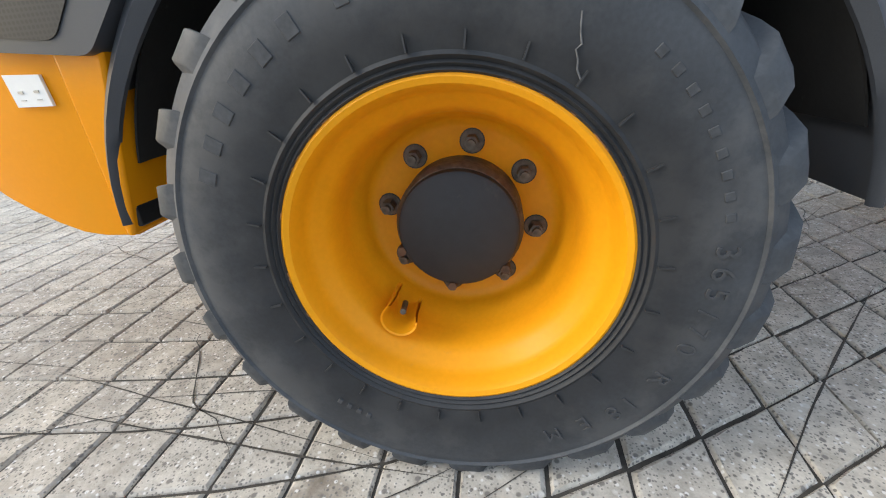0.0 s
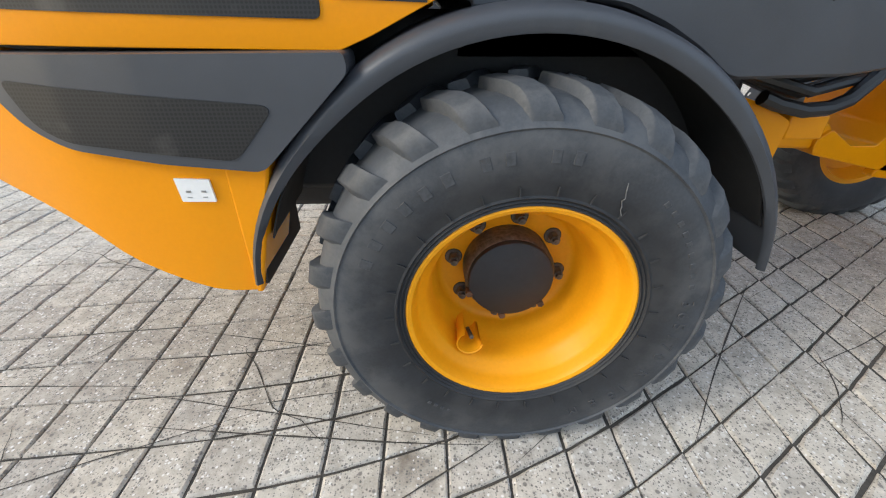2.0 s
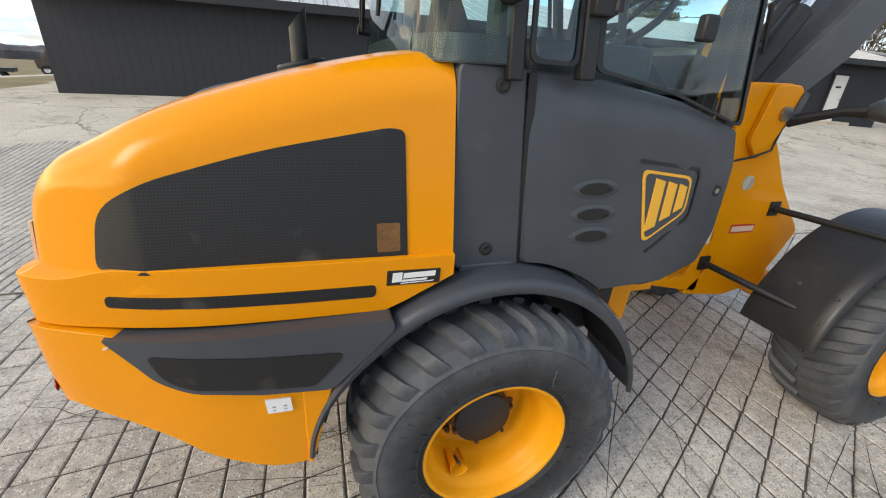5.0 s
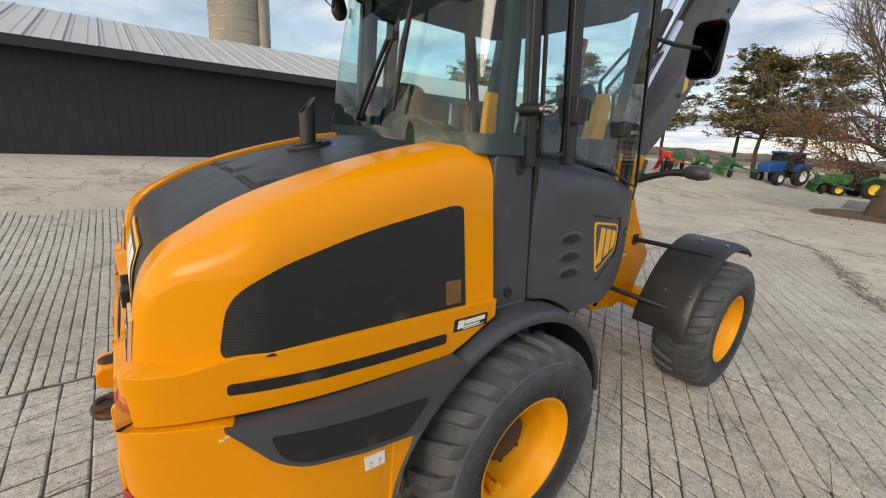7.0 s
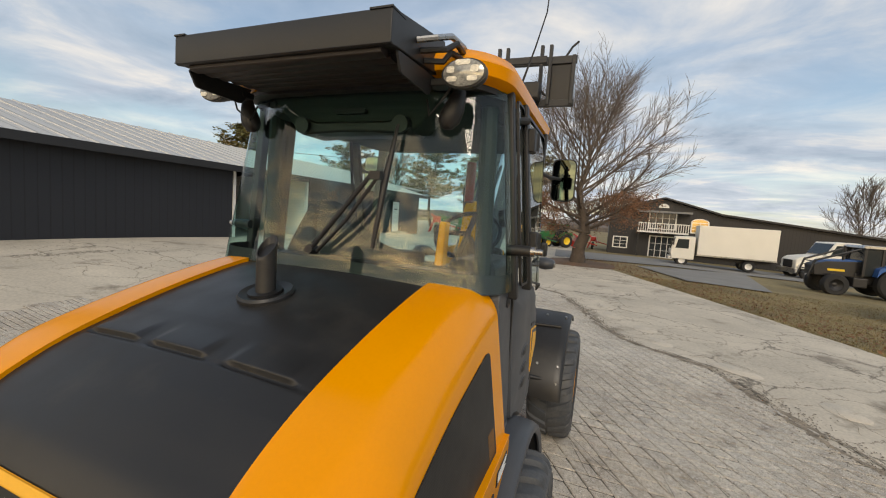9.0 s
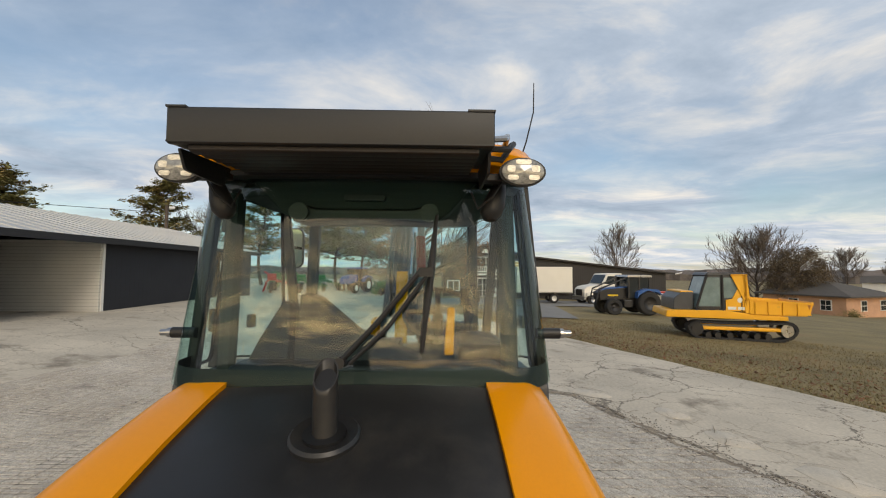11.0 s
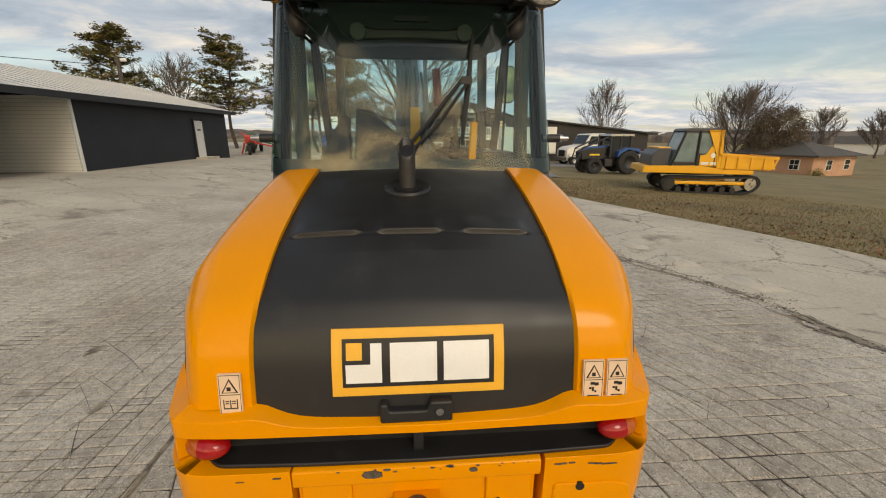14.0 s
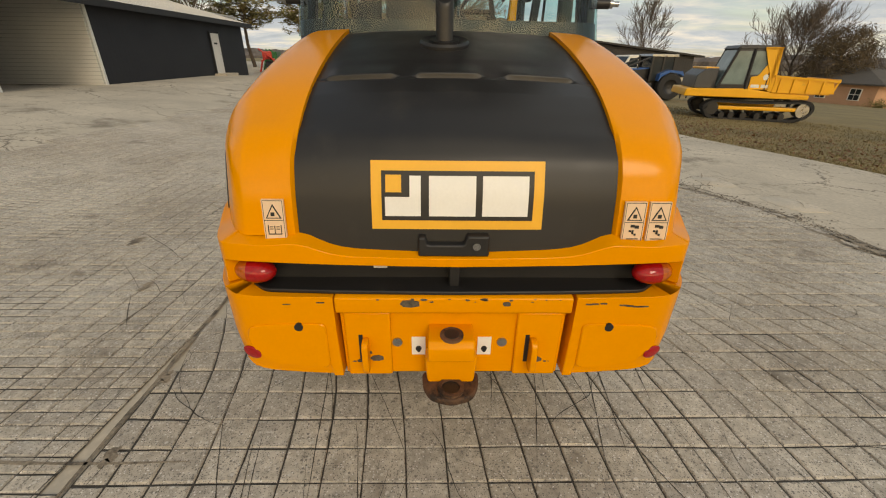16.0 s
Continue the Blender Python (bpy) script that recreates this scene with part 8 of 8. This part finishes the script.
# ---- grooved concrete of the yard ----
def speckled(name, island):
    m = mat(name, (0.50, 0.468, 0.42), 0.93, vary=0.13, grain=9, fine=170, bump=0.8, depth=0.003)
    n, l = m.node_tree.nodes, m.node_tree.links
    b = n["Principled BSDF"]
    base = b.inputs["Base Color"].links[0].from_socket
    tc = n.new("ShaderNodeNewGeometry")

    def times(a, c):
        mx = n.new("ShaderNodeMixRGB")
        mx.blend_type, mx.inputs[0].default_value = "MULTIPLY", 1
        l.new(a, mx.inputs[1]), l.new(c, mx.inputs[2])
        return mx.outputs[0]

    def blotch(scale, lo, hi, dark, light):
        t, r = n.new("ShaderNodeTexNoise"), n.new("ShaderNodeValToRGB")
        t.inputs["Scale"].default_value, t.inputs["Detail"].default_value, t.inputs["Roughness"].default_value = scale, 7, 0.62
        l.new(tc.outputs["Position"], t.inputs["Vector"])
        r.color_ramp.elements[0].position, r.color_ramp.elements[0].color = lo, (*dark, 1)
        r.color_ramp.elements[1].position, r.color_ramp.elements[1].color = hi, (*light, 1)
        l.new(t.outputs[0], r.inputs[0])
        return r.outputs[0]
    col = times(base, blotch(0.55, 0.36, 0.60, (0.78, 0.74, 0.69), (1.06, 1.05, 1.03)))
    col = times(col, blotch(2.3, 0.29, 0.40, (0.50, 0.47, 0.44), (1.0, 1.0, 1.0)))
    col = times(col, blotch(26, 0.35, 0.62, (0.80, 0.79, 0.77), (1.14, 1.14, 1.13)))
    # each block a little different
    rnd = tc.outputs["Random Per Island"] if island else n.new("ShaderNodeObjectInfo").outputs["Random"]
    rr = n.new("ShaderNodeValToRGB")
    rr.color_ramp.elements[0].color, rr.color_ramp.elements[1].color = (0.90, 0.90, 0.91, 1), (1.06, 1.05, 1.03, 1)
    l.new(rnd, rr.inputs[0])
    col = times(col, rr.outputs[0])
    # stones and pits of the aggregate, some cells only
    for scale, lo, share, tint in ((85, 0.24, 0.72, (0.74, 0.72, 0.69)), (110, 0.26, 0.70, (0.13, 0.12, 0.11)), (52, 0.22, 0.80, (0.17, 0.155, 0.14)), (170, 0.30, 0.62, (0.20, 0.19, 0.175)), (38, 0.20, 0.88, (0.62, 0.59, 0.54))):
        vo = n.new("ShaderNodeTexVoronoi")
        vo.inputs["Scale"].default_value = scale
        l.new(tc.outputs["Position"], vo.inputs["Vector"])
        sel, pick, sp = n.new("ShaderNodeValToRGB"), n.new("ShaderNodeMath"), n.new("ShaderNodeSeparateColor")
        sel.color_ramp.elements[0].position, sel.color_ramp.elements[0].color = lo, (0.85, 0.85, 0.85, 1)
        sel.color_ramp.elements[1].position, sel.color_ramp.elements[1].color = lo + 0.14, (0, 0, 0, 1)
        l.new(vo.outputs["Distance"], sel.inputs[0]), l.new(vo.outputs["Color"], sp.inputs[0])
        pick.operation, pick.inputs[1].default_value = "GREATER_THAN", share
        l.new(sp.outputs[0], pick.inputs[0])
        both = n.new("ShaderNodeMath")
        both.operation = "MULTIPLY"
        l.new(sel.outputs[0], both.inputs[0]), l.new(pick.outputs[0], both.inputs[1])
        mx = n.new("ShaderNodeMixRGB")
        mx.inputs[2].default_value = (*tint, 1)
        l.new(both.outputs[0], mx.inputs[0]), l.new(col, mx.inputs[1])
        col = mx.outputs[0]
    l.new(col, b.inputs["Base Color"])
    return m


BLOCK, BLOCKS = speckled("grooved_concrete_block", False), speckled("grooved_concrete_blocks", True)
SEAM = mat("seam_dirt", (0.27, 0.225, 0.17), 0.97, vary=0.45, grain=5, fine=70, bump=0.9, depth=0.012, dirt=(0.09, 0.078, 0.066), dirt_at=0.5, dirt_scale=9)
TOPZ = 0.014
GRIT = mat("crumbled_stone", (0.13, 0.11, 0.09), 0.95, vary=0.5, grain=25, fine=90, bump=0)
PLATE = mat("pale_broken_concrete", (0.56, 0.50, 0.41), 0.92, vary=0.16, grain=2.5, fine=60, bump=0.6, depth=0.006, dirt=(0.36, 0.30, 0.22), dirt_at=0.56, dirt_scale=2.5)


def slant(x, slab):
    """How far a slanting groove has run sideways at x."""
    if slab:
        return -0.05 * x
    a0, a1 = math.tan(radians(4)), math.tan(radians(29))
    t = min(1.0, max(0.0, (x + 1.2) / 2.0))
    # the slope eases from a0 to a1 over two metres
    s = t ** 3 - t ** 4 / 2
    return a0 * (x + 1.2) + (a1 - a0) * 2.0 * s + (a1 - a0) * max(0.0, x - 0.8)


def yard_edge(x):
    """Where the grooved slab ends towards the drive (y)."""
    return float(np.interp(x, [-6, -1.5, 0.8, 2.2, 3.7, 5.0, 6.0, 10.3, 11.8], [-5.2, -4.6, -4.0, -3.8, -3.0, -2.6, -1.4, 0.0, 1.8]))


def grooves():
    px, py = 0.163, 0.172
    rnd = random.Random(4)
    cells = []
    # the slab beside the barn is cut twice as close across
    for slab, pitch, first, last in ((0, px, -37, 72), (1, 0.0796, -76, 147)):
        for i in range(first, last):
            wave = 0.014 if slab == 0 else 0.007
            x0, x1 = (k * pitch + 0.022 * slab + wave * noise.noise((k * 0.7, 1, 0)) for k in (i, i + 1))
            for j in range(-62, 48):
                q = []
                for x, jj in ((x0, j), (x1, j), (x1, j + 1), (x0, j + 1)):
                    y = jj * py + slant(x, slab) + 0.020 * noise.noise((x * 0.8, jj * 1.7, slab))
                    q.append((x + 0.010 * noise.noise((y * 1.1, x * 3, 4)), y))
                cx, cy = sum(p[0] for p in q) / 4, sum(p[1] for p in q) / 4
                if (cy > 1.53) != bool(slab) or cy > 6.4 + 0.3 * noise.noise((cx, 0, 2)):
                    continue
                if cy < yard_edge(cx) + 0.12 * noise.noise((cx * 0.9, 0, 7)):
                    continue
                q = [(x, min(y, 1.520) if slab == 0 else max(y, 1.540)) for x, y in q]
                if max(p[1] for p in q) - min(p[1] for p in q) < 0.03:
                    continue
                cells.append((cx, cy, q))

    def block(q, ox, oy, rnd):
        # corners drawn in to leave the groove, worn round the top
        c = Vector((sum(p[0] for p in q) / 4, sum(p[1] for p in q) / 4))
        wide = []
        for k in range(4):
            m = (Vector(q[k]) + Vector(q[(k + 1) % 4])) / 2
            least = 0.22 if -1.7 < c.y < 1.53 else 0.55
            wide.append((1.35 if (k % 2 and c.x > 1.2) or 1.3 < c.y < 1.53 else 0.95) * min(1.5, max(least, 0.90 + 1.1 * noise.noise((m.x * 2.3, m.y * 2.3, 3.0)))))
        vs, fs = [], []
        for ring, (gap, z) in enumerate(((0.0015, -0.013), (0.0050, -0.0045), (0.0096, 0.0))):
            for k in range(4):
                a, b = Vector(q[k]), Vector(q[(k + 1) % 4])
                t = (b - a).normalized()
                inn = Vector((-t.y, t.x))
                before = (Vector(q[k]) - Vector(q[k - 1])).normalized()
                for f in (0.0, 0.34, 0.67):
                    p = a + (b - a) * f + inn * gap * wide[k]
                    if f == 0.0:
                        p = a + inn * gap * wide[k] * 1.1 + Vector((-before.y, before.x)) * gap * wide[k - 1] * 1.1
                    if ring:
                        p += (c - p).normalized() * rnd.uniform(-0.0012, 0.0026)
                    vs.append((p.x - ox, p.y - oy, z + (rnd.uniform(-0.0016, 0.0012) if ring == 2 else 0)))
        for r in range(2):
            for k in range(12):
                fs.append((r * 12 + k, r * 12 + (k + 1) % 12, r * 12 + 12 + (k + 1) % 12, r * 12 + 12 + k))
        fs.append(tuple(range(24, 36)))
        return vs, fs

    yard = bpy.data.objects["pavement"]
    near = sorted((c for c in cells if -1.75 < c[0] < 1.5 and -1.35 < c[1] < 1.0), key=lambda c: min(math.hypot(c[0] + 0.3, c[1] + 0.95), math.hypot(c[0] + 1.5, c[1])))[:300]
    chosen = {id(c) for c in near}
    for c in near:
        cx, cy, q = c
        vs, fs = block(q, cx, cy, rnd)
        me = bpy.data.meshes.new("block")
        me.from_pydata(vs, [], fs)
        me.materials.append(BLOCK)
        ob = new("block", me)
        ob.parent = yard
        ob.location = (cx, cy, ground_z(cx, cy) + TOPZ)
    vs, fs = [], []
    for c in cells:
        if id(c) in chosen:
            continue
        v, f = block(c[2], 0, 0, rnd)
        n0 = len(vs)
        vs += [(x, y, z + ground_z(x, y) + TOPZ) for x, y, z in v]
        fs += [tuple(i + n0 for i in t) for t in f]

    def stuff(name, vs, fs, material, label):
        me = bpy.data.meshes.new(name)
        me.from_pydata(vs, [], fs)
        me.materials.append(material)
        ob = new(name, me)
        ob.parent = yard
        return tagged(ob, label, kind="stuff")
    stuff("block_field", vs, fs, BLOCKS, "weathered grooved concrete")
    # dirt in the grooves
    vs, fs = [], []
    for cx, cy, q in cells:
        k = len(vs)
        vs += [(x, y, ground_z(x, y) + 0.006) for x, y in q]
        fs.append((k, k + 1, k + 2, k + 3))
    stuff("groove_dirt", vs, fs, JOINT, "dark dirt in the grooves")

    # stray cuts and scratches that cross the blocks, and open cracks
    vs, fs = [], []

    def line(pts, width, lift=0.0006):
        k = len(vs)
        n = len(pts)
        for i, p in enumerate(pts):
            a, b = pts[max(0, i - 1)], pts[min(n - 1, i + 1)]
            t = (b - a).normalized()
            s = Vector((-t.y, t.x)) * width * (0.15 + 0.85 * math.sin(math.pi * (i + 0.25) / (n - 0.5))) * rnd.uniform(0.55, 1.25) / 2
            for e in (p + s, p - s):
                vs.append((e.x, e.y, ground_z(e.x, e.y) + TOPZ + 0.0012 + lift))
        for i in range(n - 1):
            fs.append((k + 2 * i, k + 2 * i + 1, k + 2 * i + 3, k + 2 * i + 2))

    def stroke(x, y, angle, length, width, wobble):
        n = max(4, int(length / 0.035))
        p, d = Vector((x, y)), angle
        pts = []
        for i in range(n):
            pts.append(p.copy())
            d += rnd.gauss(0, wobble)
            p = p + Vector((math.cos(d), math.sin(d))) * length / n
        line(pts, width)
    for _ in range(110):
        x, y = rnd.uniform(-2.1, 1.6), rnd.uniform(-2.6, 2.2)
        run = math.atan2(slant(x + 0.1, 0) - slant(x - 0.1, 0), 0.2)
        stroke(x, y, run + rnd.choice((-1, 1)) * abs(rnd.gauss(0.20, 0.10)), rnd.uniform(0.25, 1.1), rnd.uniform(0.003, 0.0065), 0.02)
    for _ in range(60):
        x, y = rnd.uniform(-2.0, 3.5), rnd.uniform(-3.0, 2.0)
        stroke(x, y, rnd.uniform(0, 6.28), rnd.uniform(0.3, 1.0), rnd.uniform(0.002, 0.0045), 0.22)
    stuff("scratch_lines", vs, fs, JOINT, "stray cuts and hairline cracks")
    # open joints filled with dirt, and the ragged strip where the slab meets the drive
    vs, fs = [], []
    line([Vector((-1.04 + 0.02 * noise.noise((y, 0, 0)), y)) for y in [1.1 + 0.06 * i for i in range(80)]], 0.035)
    line([Vector((x, 1.53 + 0.012 * noise.noise((x * 2, 0, 3)))) for x in [-4 + 0.06 * i for i in range(200)]], 0.026)
    edge = [Vector((x, yard_edge(x) + 0.12 * noise.noise((x * 0.9, 0, 7)) + 0.05 * noise.noise((x * 5, 0, 1)))) for x in [-1.8 + 0.05 * i for i in range(270)]]
    for side, wide in ((0.0, 0.12), (0.05, 0.08), (-0.12, 0.05)):
        i = 0
        while i < len(edge) - 4:
            m = rnd.randint(5, 22)
            off = Vector((0.1 * rnd.random(), side + rnd.uniform(-0.05, 0.05)))
            line([p + off + Vector((rnd.uniform(-0.012, 0.012), rnd.uniform(-0.022, 0.022))) for p in edge[i:i + m]] if i + m < len(edge) else edge[i:], wide * rnd.uniform(0.4, 1.2), rnd.uniform(0, 0.0006))
            i += m + rnd.randint(0, 5 if side == 0 else 14)
    for p in edge[::4]:
        a, ln = rnd.uniform(-0.5, 1.3), rnd.uniform(0.2, 0.9)
        stroke(p.x, p.y - rnd.uniform(0, 1.1), a if rnd.random() < 0.6 else a + 1.5, ln, rnd.uniform(0.006, 0.018), 0.16)
    for x, y, r in ((-1.02, 1.45, 0.055), (-0.55, 1.5, 0.06), (1.2, 2.8, 0.10), (0.4, 2.2, 0.07)):
        pts = [Vector((x - r + 2 * r * i / 9, y + 0.25 * r * math.sin(i * 1.3))) for i in range(10)]
        line(pts, r * 0.9, 0.001)
    # broken plates of the drive beside the joint
    for k in range(9):
        x = 2.4 + 0.95 * k + rnd.uniform(-0.06, 0.06)
        y = yard_edge(x) - 0.62 - 0.14 * (k % 3)
        run = math.atan2(yard_edge(x + 0.3) - yard_edge(x - 0.3), 0.6)
        a, b = rnd.uniform(0.26, 0.38), rnd.uniform(0.15, 0.26)
        pts = []
        for i in range(9):
            w = 2 * math.pi * i / 9 + rnd.uniform(-0.12, 0.12)
            u, v = a * math.cos(w) * rnd.uniform(0.75, 1.1), b * math.sin(w) * rnd.uniform(0.75, 1.1)
            pts.append((u * math.cos(run) - v * math.sin(run), u * math.sin(run) + v * math.cos(run)))
        bm = loft([[Vector((p[0] * s, p[1] * s, z)) for p in pts] for s, z in ((1.0, -0.02), (1.0, 0.003), (0.97, 0.006))])
        ob = part("slab_piece", bm, PLATE, yard, "", 40)
        ob.location = (x, y, ground_z(x, y))
    # crumbled stone along the joint
    gv, gf = [], []
    for _ in range(5200):
        p = rnd.choice(edge)
        x, y = p.x + rnd.uniform(-0.03, 0.03), p.y + rnd.gauss(-0.04, 0.13) * (0.5 + abs(noise.noise((p.x * 1.4, 6, 0))) * 2)
        r, z = rnd.uniform(0.004, 0.017) * rnd.uniform(0.5, 1.0), ground_z(x, y) + TOPZ - 0.002
        a = rnd.uniform(0, 6.28)
        k = len(gv)
        gv += [(x + r * rnd.uniform(0.6, 1.2) * math.cos(a + 1.2566 * i), y + r * rnd.uniform(0.6, 1.2) * math.sin(a + 1.2566 * i), z) for i in range(5)] + [(x, y, z + r * 0.7)]
        gf += [(k + i, k + (i + 1) % 5, k + 5) for i in range(5)]
    stuff("gravel", gv, gf, GRIT, "dark crumbled stone along the slab edge")
    stuff("seam_dirt", vs, fs, SEAM, "dirt and crumbled stone along the slab joints")


grooves()
